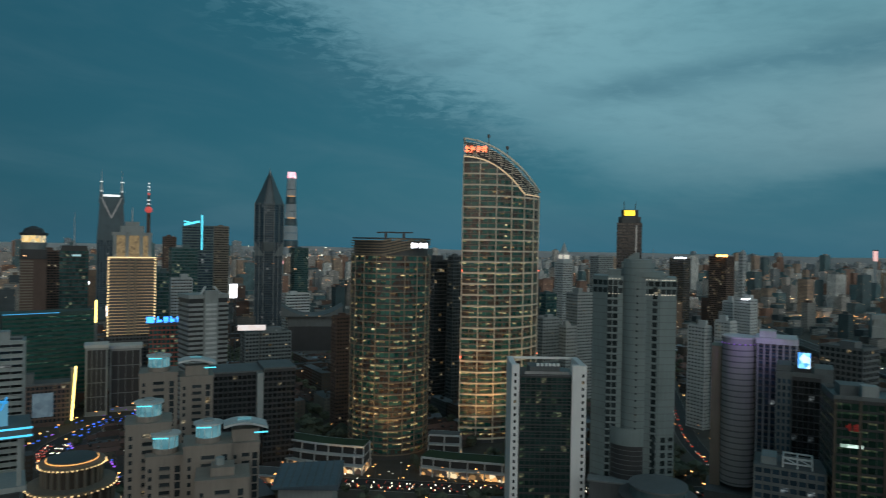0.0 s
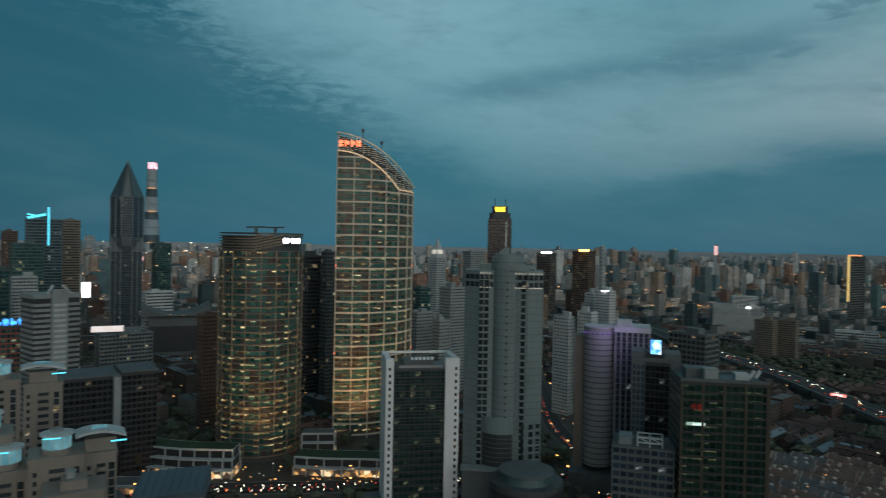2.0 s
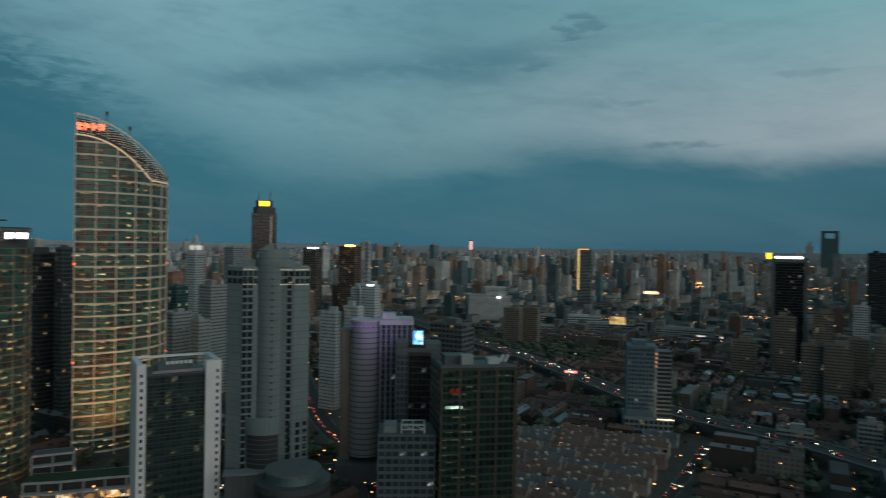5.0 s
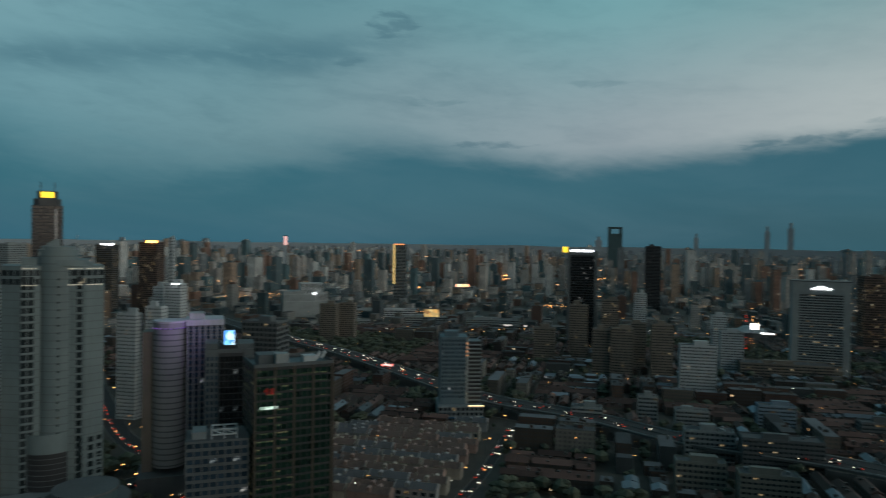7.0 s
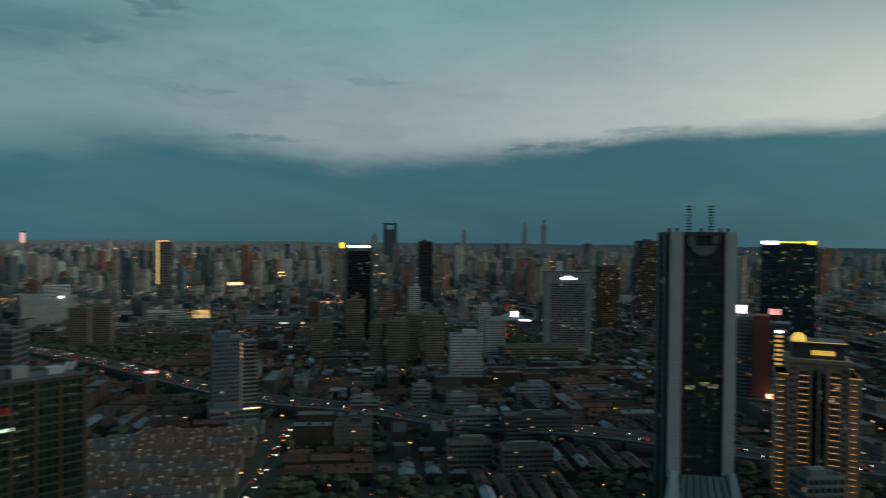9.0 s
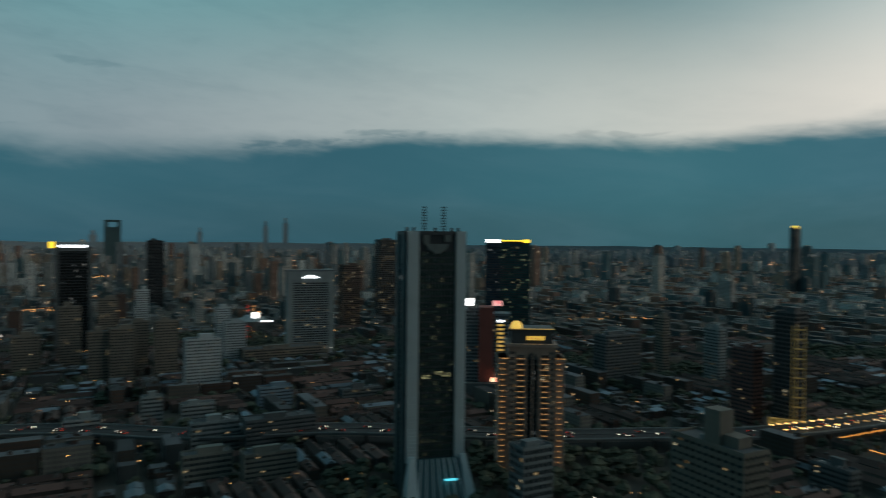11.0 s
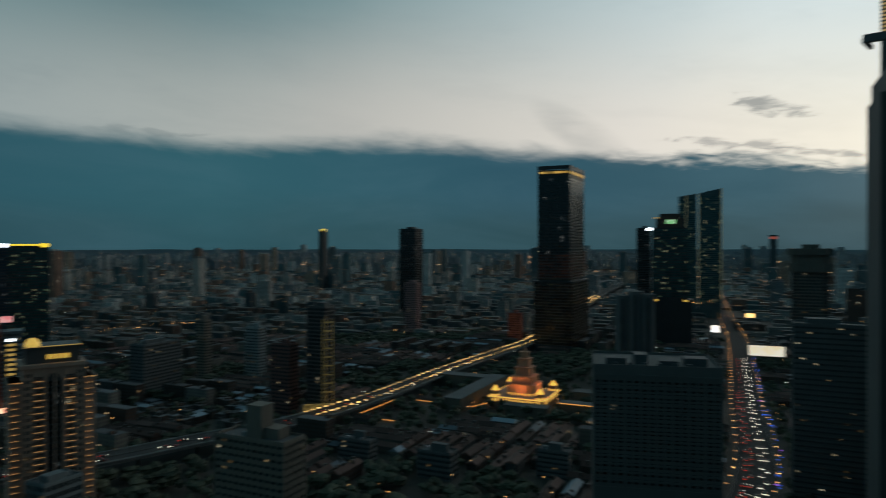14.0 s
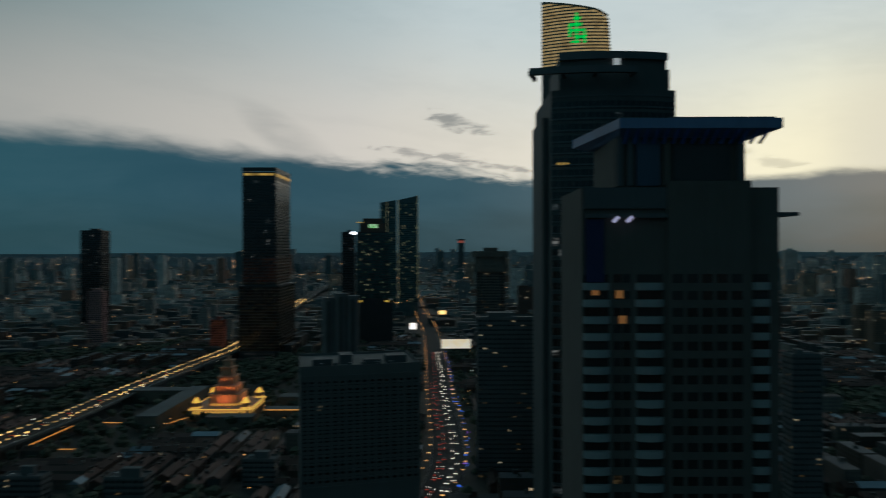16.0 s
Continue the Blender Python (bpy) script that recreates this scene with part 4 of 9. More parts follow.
    Shape().prism([(x * 0.96, 27 + (y - 27) * 0.93) for x, y in poly], 150, [eave(p) + (top(p) - eave(p)) * 0.8 for p in poly]).part("crown_back", "black", ob)
    bars(ob, "roof_sign", -29.0, -11.5, 0.4, 221.4, 226.4, "neon_orange", 4)
    for x, z in ((-11.5, 230), (3, 221)):
        s = Shape()
        s.beam((x, 10, z - 5), (x, 10, z + 6.5), 0.5)
        s.box(x - 1.0, 9.2, z + 4, x + 1.0, 10.8, z + 6.5)
        s.part("roof_mast", "black", ob)
    for z in (131, 65):
        for x in (-29.8, 29.5):
            Shape().box(x - 0.4, -0.9 if x < 0 else 30, z, x + 0.4, -0.1 if x < 0 else 30.8, z + 0.8).part("warning_lamp", "neon_red", ob)


def round_tower():
    ob = facing("rounded_office_tower", -4.4, 468, "rounded glass office tower with bronze grid and slatted crown")
    n = 30
    front = arc(0, 25, 28.5, -100, 100, n, 0.88)
    back = arc(0, 25, 28.5, 100, 260, 10, 0.88)[1:-1]
    poly = front + back
    H = 142.0
    Shape().prism([(x * 0.985, 25 + (y - 25) * 0.985) for x, y in poly], 0, H).part("core", "dark", ob)
    places, fh = [], 4.2
    for p, q in zip(front, front[1:]):
        dx, dy = q[0] - p[0], q[1] - p[1]
        l = math.hypot(dx, dy)
        for f in range(33):
            places.append(((p[0] + q[0]) / 2, (p[1] + q[1]) / 2, 3.6 + fh * f + 2.35, math.atan2(dy, dx), l - 0.15, 3.1))
    panes(ob, places, "pane_curve", 300)
    panes(ob, [w for p, q in zip(back, back[1:]) for w in bays([p, q], 12, H, fh, 6, 0.4, 1.0)], "pane_curve")
    for k in range(n + 1):
        p = front[k]
        u = Vector((p[0], p[1] - 25)).normalized()
        big = k % 3 == 0
        s = Shape()
        s.beam((p[0] + u.x * 0.3, p[1] + u.y * 0.3, 3), (p[0] + u.x * 0.3, p[1] + u.y * 0.3, H), 0.7 if big else 0.3)
        s.part("mullion" if big else "thin_mullion", "bronze_dim" if big else "dark", ob)
    for f in range(34):
        s = Shape()
        big = f % 2 == 0
        s.strip(front, 3.6 + fh * f - (0.45 if big else 0.2), 3.6 + fh * f + (0.45 if big else 0.2), 0.55 if big else 0.3)
        s.part("floor_beam", "bronze_dim", ob)
    thin = Shape()
    for f in range(33):
        for p, q in zip(front, front[1:]):
            thin.slab(p, q, 4.6 + fh * f, 4.9 + fh * f, 0.2)
    tagged(thin.part("transom", "dark", ob), kind="stuff")
    # Crown: stacked rings that rise towards one side.
    for k in range(6):
        s = Shape()
        for p, q in zip(front, front[1:]):
            def z(c):
                return min(H + 11.6, H + 0.8 + k * 1.9 + max(0.0, c[0] + 6) * 0.22)
            s.prism([(p[0] * 1.01, p[1] - 0.3), (q[0] * 1.01, q[1] - 0.3), (q[0] * 0.95, q[1] + 1.2), (p[0] * 0.95, p[1] + 1.2)], min(z(p), z(q)), [z(p) + 0.7, z(q) + 0.7, z(q) + 0.7, z(p) + 0.7])
        s.part("crown_ring", "bronze_dim", ob)
    Shape().prism([(x * 0.93, 25 + (y - 25) * 0.93) for x, y in poly], H, H + 11.0).part("crown_wall", "dark", ob)
    Shape().prism([(x * 0.99, 25 + (y - 25) * 0.99) for x, y in poly], H + 12.0, H + 12.8).part("roof", "dark", ob)
    board = Shape().box(13.5, 3.0, H + 5.2, 26, 3.6, H + 10.2).part("sign_board", "black", ob)
    bars(board, "sign_bar", 14, 25.6, 3.0, H + 5.8, H + 9.6, "neon_white", 4, 0.12)
    for x in (-4.0, 9.0):
        c = Shape()
        c.box(x - 1, 20, H + 12.8, x + 1, 22, H + 16.2)
        c.part("crane_base", "black", ob)
        j = Shape()
        j.beam((x - 6.5, 20, H + 16.6), (x + 6.5, 22, H + 17.0), 1.0)
        j.part("crane_jib", "black", ob)


M["pane_curve"] = glass_pane("glass_curved_tower", (0.012, 0.07, 0.056), 0.34, ((1.0, 0.6, 0.16), (1.0, 0.8, 0.38)), 1.1, rough=0.25, storey=(3.6, 4.2), blind=(0.085, 0.052, 0.038), low=True)
M["pane_curve_one"] = glass_pane("glass_curved_tower_single", (0.012, 0.07, 0.056), 0.34, ((1.0, 0.6, 0.16), (1.0, 0.8, 0.38)), 1.1, True, rough=0.25, storey=(3.6, 4.2), blind=(0.085, 0.052, 0.038), low=True)
M["bronze_dim"] = wall_paint("dark_bronze_fin", (0.24, 0.2, 0.15), 0.45, 0.2, 0.2)
M["crown"] = wall_paint("pale_bronze_slat", (0.82, 0.74, 0.6), 0.45, 0.15, 0.1)
M["crown_glow"] = lamp_glow("lit_crown_edge", (1.0, 0.72, 0.42), 0.38)
sickle_tower()
round_tower()


def flood(name, x, y, z, target, size, power, colour, sx=None):
    lamp = bpy.data.lights.new(name, "AREA")
    lamp.energy, lamp.color, lamp.shape, lamp.size, lamp.size_y = power, colour, "RECTANGLE", size, sx or size
    lamp.spread = radians(110)
    ob = new(name, lamp)
    ob.matrix_world = look((x, y, z), target)
    return ob


# Floodlights in the forecourt that wash the tower feet with gold.
for az, d, back, p in ((3.4, 472, 520, 15000), (7.2, 480, 528, 15000), (-7.5, 430, 478, 9000), (-2.4, 430, 480, 9000)):
    flood("forecourt_floodlight", *spot(az, d), 16, (*spot(az, back), 80), 30, p * 0.32, (1.0, 0.56, 0.2), 5)


def arcade():
    """The curved low shopping galleries at the towers' feet."""
    def gallery(name, az, d, pts, w, levels, label, roof="roof"):
        ob = facing(name, az, d, label, "shopping arcade")
        path = smooth_path(pts, 9)
        for lv in range(levels):
            z = lv * 6.0
            inner, l, r = ribbon(path, w - 5 - lv * 3, z, z + 5.0)
            inner.part("shop_floor", "pane_shop" if lv == 0 else "black", ob)
            ribbon(path, w - lv * 3, z + 5.0, z + 6.0)[0].part("canopy", "white", ob)
            s, l, r = ribbon(path, w - 1.5 - lv * 3, 0, 0)
            for p in (l[::1] + r[::1]):
                Shape().cyl(p[0], p[1], z, z + 5.0, 0.5, n=6).part("column", "white", ob)
        ribbon(path, w - 3 * levels, levels * 6.0 + 0.004, levels * 6.0 + 0.3)[0].part("roof_garden", roof, ob)
        return ob

    gallery("shopping_arcade", 2.2, 440, [(-26, 6), (-8, 1), (14, -2), (34, -6)], 20, 2, "curved shopping arcade with lit shopfronts and green roof", "hedge")
    gallery("shopping_arcade", -10.5, 455, [(-48, 34), (-20, 20), (4, 4), (34, -8)], 22, 3, "terraced shopping gallery with white curved balconies", "hedge")
    gallery("shopping_arcade", -11.5, 440, [(-40, 4), (-14, -6), (10, -16)], 16, 1, "low lit shopping gallery along the street")
    gallery("entrance_pavilion", 0.6, 475, [(-12, 0), (10, -2)], 18, 3, "bright glazed entrance pavilion between the curved towers")


M["pane_shop"] = screen_glow("shop_windows", ((0.02, 0.02, 0.02), (0.03, 0.02, 0.015), (0.05, 0.03, 0.02), (1.0, 0.5, 0.15), (0.06, 0.04, 0.02), (0.03, 0.02, 0.01), (1.0, 0.75, 0.42)), 1.1, 0.3)
M["hedge"] = wall_paint("roof_planting", (0.035, 0.06, 0.025), 0.9, 0.5)
arcade()

# ---- towers to the right of them ----
def grey_hotel():
    ob = facing("hotel_tower", 15.84, 362, "grey granite hotel tower with rounded middle and dark windows", "hotel tower")
    left, right = [(-20.8, 8), (-12.8, 2.5), (-5, 3.5), (-5, 26), (-20.8, 26)], [(4.4, 2.6), (13.5, 1.0), (21.6, 4.5), (21.6, 26), (4.4, 26)]
    for poly in (left, right):
        Shape().prism(poly, 18, 134.5).part("wing", "stone_grey", ob)
        Shape().prism([(x * 1.0, y) for x, y in poly], 134.5, 135.6).part("wing_parapet", "stone_grey", ob)
    drum = arc(2.2, 9.5, 8.6, -80, 80, 16) + [(10.6, 26), (-6.2, 26)]
    Shape().prism(drum, 18, 143.0).part("drum", "stone_grey", ob)
    Shape().prism(arc(4.5, 12, 11.6, -70, 70, 14) + [(15.4, 26), (-6.4, 26)], 135.6, 138.4).part("head_drum", "stone_grey", ob)
    Shape().prism([(2.2 + (x - 2.2) * 0.86, 9 + (y - 9) * 0.86) for x, y in drum], 143, 144.6).part("drum_cap", "stone_grey", ob)
    Shape().box(5.0, 6, 134.5, 17.0, 24, 137.0).part("plant_room", "stone_grey", ob)
    Shape().box(-13, 8, 135.6, -6, 24, 139.0).part("plant_room", "stone_grey", ob)
    fin = Shape()
    for k in range(8):
        a, b = k / 8, (k + 1) / 8
        fin.prism([(-6 + 9 * a, 5), (-6 + 9 * b, 5), (-6 + 9 * b, 5.8), (-6 + 9 * a, 5.8)], 140, 140.5 + 7.8 * (1 - (1 - b) ** 2))
    fin.part("roof_fin", "stone_grey", ob)
    Shape().cyl(10, 14, 139.5, 150, 0.18, n=6).part("mast", "steel", ob)
    fh = 3.62
    for f in range(34):
        seams = Shape()
        seams.strip(drum[:17], 21 + f * 3.6, 21.6 + f * 3.6, 0.14)
        seams.part("string_course", "stone_joint", ob)
    for poly in (left, right):
        for f in range(29):
            course = Shape()
            course.strip(poly[:3], 25.4 + fh * f, 25.9 + fh * f, 0.1)
            course.part("string_course", "stone_joint", ob)
    fh = 3.62
    slot = []
    for f in range(29):
        z = 26 + fh * f
        for p, q, cols in ((left[1], left[2], (0.14, 0.5)), (left[0], left[1], ()), (right[0], right[1], (0.72,)), (right[1], right[2], ())):
            dx, dy = q[0] - p[0], q[1] - p[1]
            l = math.hypot(dx, dy)
            for t in cols:
                slot.append((p[0] + dx * t + dy / l * 0.05, p[1] + dy * t - dx / l * 0.05, z + 1.9, math.atan2(dy, dx), 2.4, 2.5))
        slot.append((2.2, 9.5 - 8.6 - 0.1, z + 1.9, 0.0, 0.8, 0.9))
    for f in range(7):
        z = 26 + 4.0 * f
        for t in (-0.22, 0.32, 0.78):
            p, q = right[1], right[2]
            slot.append((p[0] + (q[0] - p[0]) * t, p[1] + (q[1] - p[1]) * max(t, 0) - 0.1, z + 2, math.atan2(q[1] - p[1], q[0] - p[0]), 2.5, 2.6))
    panes(ob, slot, "pane_grey", 300)
    crown = []
    for p, q in ((left[0], left[1]), (left[1], left[2]), (right[0], right[1]), (right[1], right[2])):
        for z in (128.2, 132.2):
            crown += [(x, y, z, a, w, 2.6) for x, y, _, a, w, _ in bays([p, q], 126, 130, 4, 3.0, 0.5, 1.0)[: round(math.hypot(q[0] - p[0], q[1] - p[1]) / 3)]]
    panes(ob, crown, "pane_grey", 60)
    lampline = Shape()
    for p, q in ((left[1], left[2]), (right[0], right[1]), (right[1], right[2])):
        for z in (126.3, 134.0):
            dx, dy = q[0] - p[0], q[1] - p[1]
            l = math.hypot(dx, dy)
            for k in range(int(l / 1.6)):
                t = (k + 0.5) * 1.6 / l
                x, y = p[0] + dx * t + dy / l * 0.3, p[1] + dy * t - dx / l * 0.3
                lampline.box(x - 0.35, y - 0.2, z, x + 0.35, y + 0.2, z + 0.5)
    tagged(lampline.part("crown_lamp", "lamp_soft", ob), kind="stuff")
    bay = arc(-0.5, 8, 11.0, -58, 38, 12)
    Shape().prism(bay + [(6, 10), (-12, 10)], 20, 50.5).part("atrium", "black", ob)
    for k in range(11):
        s = Shape()
        s.strip(bay, 21 + k * 2.5, 21.3 + k * 2.5, 0.25)
        s.part("atrium_band", "dim", ob)
    s = Shape()
    s.strip(bay, 48.5, 57.4, 0.4)
    s.part("atrium_head", "stone_grey", ob)
    Shape().box(-20, -6, 0, 22, 26, 30).part("podium", "dim", ob)
    Shape().box(-21, -8, 30, 23, 0.5, 31.0).part("podium_canopy", "grey", ob)
    Shape().cyl(13, -30, 0, 35, 18, n=28).part("podium_drum", "dark", ob)
    Shape().cyl(13, -30, 35, 39, 13, 12, 28).part("podium_lantern", "teal", ob)
    Shape().cyl(13, -30, 39, 40, 13.5, n=28).part("podium_cap", "dim", ob)
    for k in range(6):
        Shape().cyl(13, -30, 3 + k * 5.4, 5.2 + k * 5.4, 18.2, n=28).part("podium_band", "black", ob)


for one in (False, True):
    M["pane_grey" + "_one" * one] = glass_pane("glass_grey" + "_single" * one, (0.018, 0.024, 0.026), 0.03, WARM, 0.3, one)
M["stone_grey"] = wall_paint("pale_grey_granite", (0.19, 0.235, 0.238), 0.6, 0.28)
M["stone_joint"] = wall_paint("granite_joint_band", (0.155, 0.19, 0.193), 0.7, 0.2)
M["lamp_soft"] = lamp_glow("soft_white_lamp", (1.0, 0.9, 0.7), 0.5)
grey_hotel()


def framed_block():
    ob = facing("office_block", 9.25, 362, "dark glass office block framed by white concrete fins", "office block", 9)
    H = 87.5
    Shape().box(-17.5, 1.2, 0, 14, 27, H - 6).part("core", "black", ob)
    places = bays([(-15.5, 1.2), (12.2, 1.2)], 4, H - 7, 3.6, 2.8, 0.35, 0.9)[: 22 * 10]
    panes(ob, places, "pane_green", 230)
    for f in range(23):
        s = Shape()
        s.slab((-15.5, 1.2), (12.2, 1.2), 4 + f * 3.55, 4.3 + f * 3.55, 0.3)
        s.part("floor_band", "black", ob)
    Shape().box(-20.5, 0, 0, -16.3, 3.4, H).part("fin", "white_fin", ob)
    Shape().box(11.8, 0, 0, 19.5, 3.4, H).part("fin", "white_fin", ob)
    Shape().box(16.2, 3.4, 0, 19.5, 28, H).part("side_wall", "white_fin", ob)
    Shape().box(-20.5, 3.4, 0, -17.6, 28, H).part("side_wall", "white_fin", ob)
    Shape().box(-17.6, 26.6, H - 1.2, 16.2, 28, H).part("roof_beam", "white_fin", ob)
    panes(ob, [(17.6, -0.02, 4 + 3.55 * f, 0, 1.3, 1.6) for f in range(23)] + [(-18.4, -0.02, 4 + 3.55 * f, 0, 1.2, 1.6) for f in range(23)], "pane_dark", 60)
    Shape().box(-10, 6, H - 6, 6, 20, H - 2).part("plant_room", "dim", ob)
    Shape().box(-13, 4, H - 6, 11, 4.4, H - 4.2).part("roof_screen", "steel", ob)
    for k in range(6):
        Shape().box(-6 + k * 2.2, 8, H - 2, -4.6 + k * 2.2, 10, H - 0.6).part("cooling_unit", "white_fin", ob)
    Shape().box(-34, -6, 0, -21, 22, 9).part("annex", "dim", ob)


M["white_fin"] = wall_paint("white_concrete_fin", (0.8, 0.8, 0.79), 0.7, 0.15)
M["pane_green"] = glass_pane("glass_green_office", (0.012, 0.028, 0.026), 0.14, GREEN, 0.16)
M["pane_green_one"] = glass_pane("glass_green_office_single", (0.012, 0.028, 0.026), 0.14, GREEN, 0.16, True)
framed_block()


def purple_tower():
    ob = facing("office_tower", 24.85, 418, "pale rounded office tower with purple light at its top")
    H = 100
    drum = arc(-7.0, 9, 9.2, -90, 70, 18)
    Shape().prism(drum + [(1.6, 24), (-16, 24)], 16, H).part("drum", "pale_cool", ob)
    for f in range(25):
        s = Shape()
        s.strip(drum, 17 + f * 3.3, 17.8 + f * 3.3, 0.06)
        s.part("drum_course", "dim", ob)
    Shape().box(-22, 10, 0, -16.3, 26, H - 6).part("flank", "tan", ob)
    Shape().box(1.8, 2.4, 10, 22.5, 24, H + 1.0).part("slab", "black", ob)
    panes(ob, bays([(2.6, 2.4), (22.0, 2.4)], 14, H - 3, 3.7, 3.2, 1.0, 1.0), "pane_blue", 200)
    for k in range(7):
        x = 2.2 + k * 3.25
        Shape().box(x, 1.5, 10, x + 0.9, 2.4, H - 0.2).part("pier", "pale", ob)
    for f in range(24):
        Shape().box(2.2, 2.0, 13.6 + f * 3.55, 22.5, 2.4, 14.3 + f * 3.55).part("floor_band", "dim", ob)
    Shape().box(1.6, 1.3, H - 1.8, 23, 24.4, H + 1.4).part("cornice", "white", ob)
    Shape().box(3.5, 6, H + 1.4, 12, 16, H + 5).part("plant_room", "white", ob)
    Shape().cyl(-7, 9, H, H + 1.0, 9.5, n=24).part("drum_cornice", "white", ob)
    Shape().box(-24, -2, 0, 24, 26, 12).part("podium", "dim", ob)
    for k in range(8):
        a = radians(-70 + k * 18)
        x, y = -7 + 9.6 * math.sin(a), 9 - 9.6 * math.cos(a)
        Shape().box(x - 0.5, y - 0.5, H - 3.4, x + 0.5, y + 0.5, H - 2.8).part("wash_lamp", "neon_purple", ob)


M["pale_cool"] = wall_paint("cool_pale_tile", (0.27, 0.28, 0.28), 0.6, 0.2)
purple_tower()
for az, h, p in ((23.9, 108, 380), (25.8, 110, 480)):
    flood("violet_floodlight", *spot(az, 402), h, (*spot(az, 424), 84), 3, p, (0.55, 0.28, 1.0))


def screen_tower():
    ob = facing("office_tower", 28.4, 392, "dark glass tower topped by a bright blue screen")
    H = 92
    Shape().box(-13, 0, 0, 13, 22, H - 4).part("core", "dim", ob)
    Shape().box(-5.5, -0.8, 0, 7.5, 6, H - 6).part("glass_shaft", "black", ob)
    panes(ob, bays([(-5.3, -0.8), (7.3, -0.8)], 4, H - 8, 3.5, 2.6, 0.25, 0.6), "pane_black", 130)
    panes(ob, bays([(-12.6, 0), (-5.7, 0)], 4, H - 8, 3.5, 2.4, 1.0, 1.3) + bays([(7.8, 0), (12.6, 0)], 4, H - 8, 3.5, 2.4, 1.0, 1.3), "pane_blue", 120)
    Shape().box(-5, 1, H - 6, 3, 12, H - 0.5).part("roof_house", "black", ob)
    fr = Shape().box(-3.6, 0.2, H - 2.2, 3.2, 1.0, H + 7).part("screen_frame", "black", ob)
    Shape().box(-3.0, -0.05, H - 1.6, 2.6, 0.15, H + 6.4).part("screen", "led_blue", fr)
    Shape().box(-13, 2, H - 4, -6, 20, H - 1).part("roof_block", "dim", ob)
    Shape().box(4.5, 2, H - 4, 13, 20, H - 1.5).part("roof_block", "dim", ob)


M["led_blue"] = screen_glow("blue_screen", ((0.05, 0.3, 1.0), (0.25, 0.65, 1.0), (0.75, 0.92, 1.0)), 1.4, 0.3)
screen_tower()


def lattice_block():
    ob, wx, wy = tower("office_block", "low grey office block with white lattice on its roof", 27.54, 332, 27, 57.5, 0.8, "dim", "pane_blue", 3.6, 3.4, 1.0, 0.6, single=200, top=False, turn=-27.54, category="office block")
    Shape().box(-wx / 2 + 0.5, -wy / 2 + 0.5, 57.5, wx / 2 - 0.5, wy / 2 - 0.5, 57.7).part("roof", "roof", ob)
    for x in (-2.5, 3.0, 8.5):
        for y in (-8, 0):
            Shape().box(x - 0.3, y - 0.3, 57.7, x + 0.3, y + 0.3, 62).part("lattice_post", "white", ob)
    for z in (59.6, 62):
        for y in (-8, 0):
            s = Shape()
            s.beam((-2.8, y, z), (8.8, y, z), 0.6)
            s.part("lattice_beam", "white", ob)
        for x in (-2.5, 3.0, 8.5):
            s = Shape()
            s.beam((x, -8, z), (x, 0, z), 0.6)
            s.part("lattice_beam", "white", ob)
    for p, q in (((-2.5, -8, 62), (3, -8, 59.6)), ((3, -8, 62), (8.5, -8, 59.6))):
        s = Shape()
        s.beam(p, q, 0.4)
        s.part("lattice_brace", "white", ob)
    Shape().box(-11, -7, 57.7, -5, 4, 61).part("plant_room", "grey", ob)


lattice_block()


def green_office():
    ob = facing("office_block", 33.6, 322, "dark green glass office block with bronze piers and roof plant", "office block", 14)
    wx, wy, H = 37.5, 26, 90.5
    poly = rect(wx, wy, 0, wy / 2)
    Shape().prism(poly, 0, H).part("core", "black", ob)
    panes(ob, bays(poly, 3, H - 1.5, 3.65, 3.1, 0.35, 1.0), "pane_deepgreen", 290)
    for k in range(5):
        x = -wx / 2 + 0.1 + k * (wx - 1.4) / 4
        Shape().box(x, -0.5, 0, x + 1.1, 0, H).part("pier", "pier_brown", ob)
    for f in range(25):
        s = Shape()
        s.strip(poly[:3], 3 + f * 3.6 - 0.35, 3 + f * 3.6 + 0.35, 0.22)
        s.part("floor_band", "black", ob)
    for y in (0, 8.5, 17, 25):
        Shape().box(wx / 2, y, 0, wx / 2 + 0.5, y + 1.0, H).part("pier", "pier_brown", ob)
    for p, q in zip(poly, poly[1:] + poly[:1]):
        s = Shape()
        s.slab(q, p, H, H + 1.5, 0.4, 0.03)
        s.part("parapet", "dim", ob)
    Shape().box(-15, 8, H, -4, 18, H + 4.5).part("plant_room", "dim", ob)
    Shape().box(6, 6, H, 12, 12, H + 3.2).part("tank", "white", ob)
    Shape().box(-8, 3, H, -2, 8, H + 5.5).part("tank", "pale", ob)
    for x in (13, 15.5):
        s = Shape()
        s.beam((x, 10, H + 1), (x + 2, 10, H + 4.5), 1.4)
        s.part("roof_duct", "white", ob)
    bars(ob, "sign_bar", -14.2, -9.0, -0.5, H - 12.5, H - 9.5, "sign_red", 2, 0.3, 5)
    Shape().box(-16, -0.3, H - 19.4, -8, -0.12, H - 18).part("strip_lamp", "lamp_green", ob)


M["pier_brown"] = wall_paint("dull_bronze_pier", (0.075, 0.06, 0.045), 0.5)
for one in (False, True):
    M["pane_deepgreen" + "_one" * one] = glass_pane("glass_deep_green" + "_single" * one, (0.007, 0.022, 0.016), 0.5, ((0.4, 0.9, 0.45), (0.95, 0.8, 0.4)), 0.2, one, storey=(3, 3.65))
M["sign_red"] = lamp_glow("dim_red_sign", (0.6, 0.04, 0.03), 0.04)
M["lamp_green"] = screen_glow("office_strip_lamp", ((0.02, 0.03, 0.02), (0.7, 1.0, 0.8), (0.9, 1.0, 0.9)), 0.9, 0.4)
green_office()


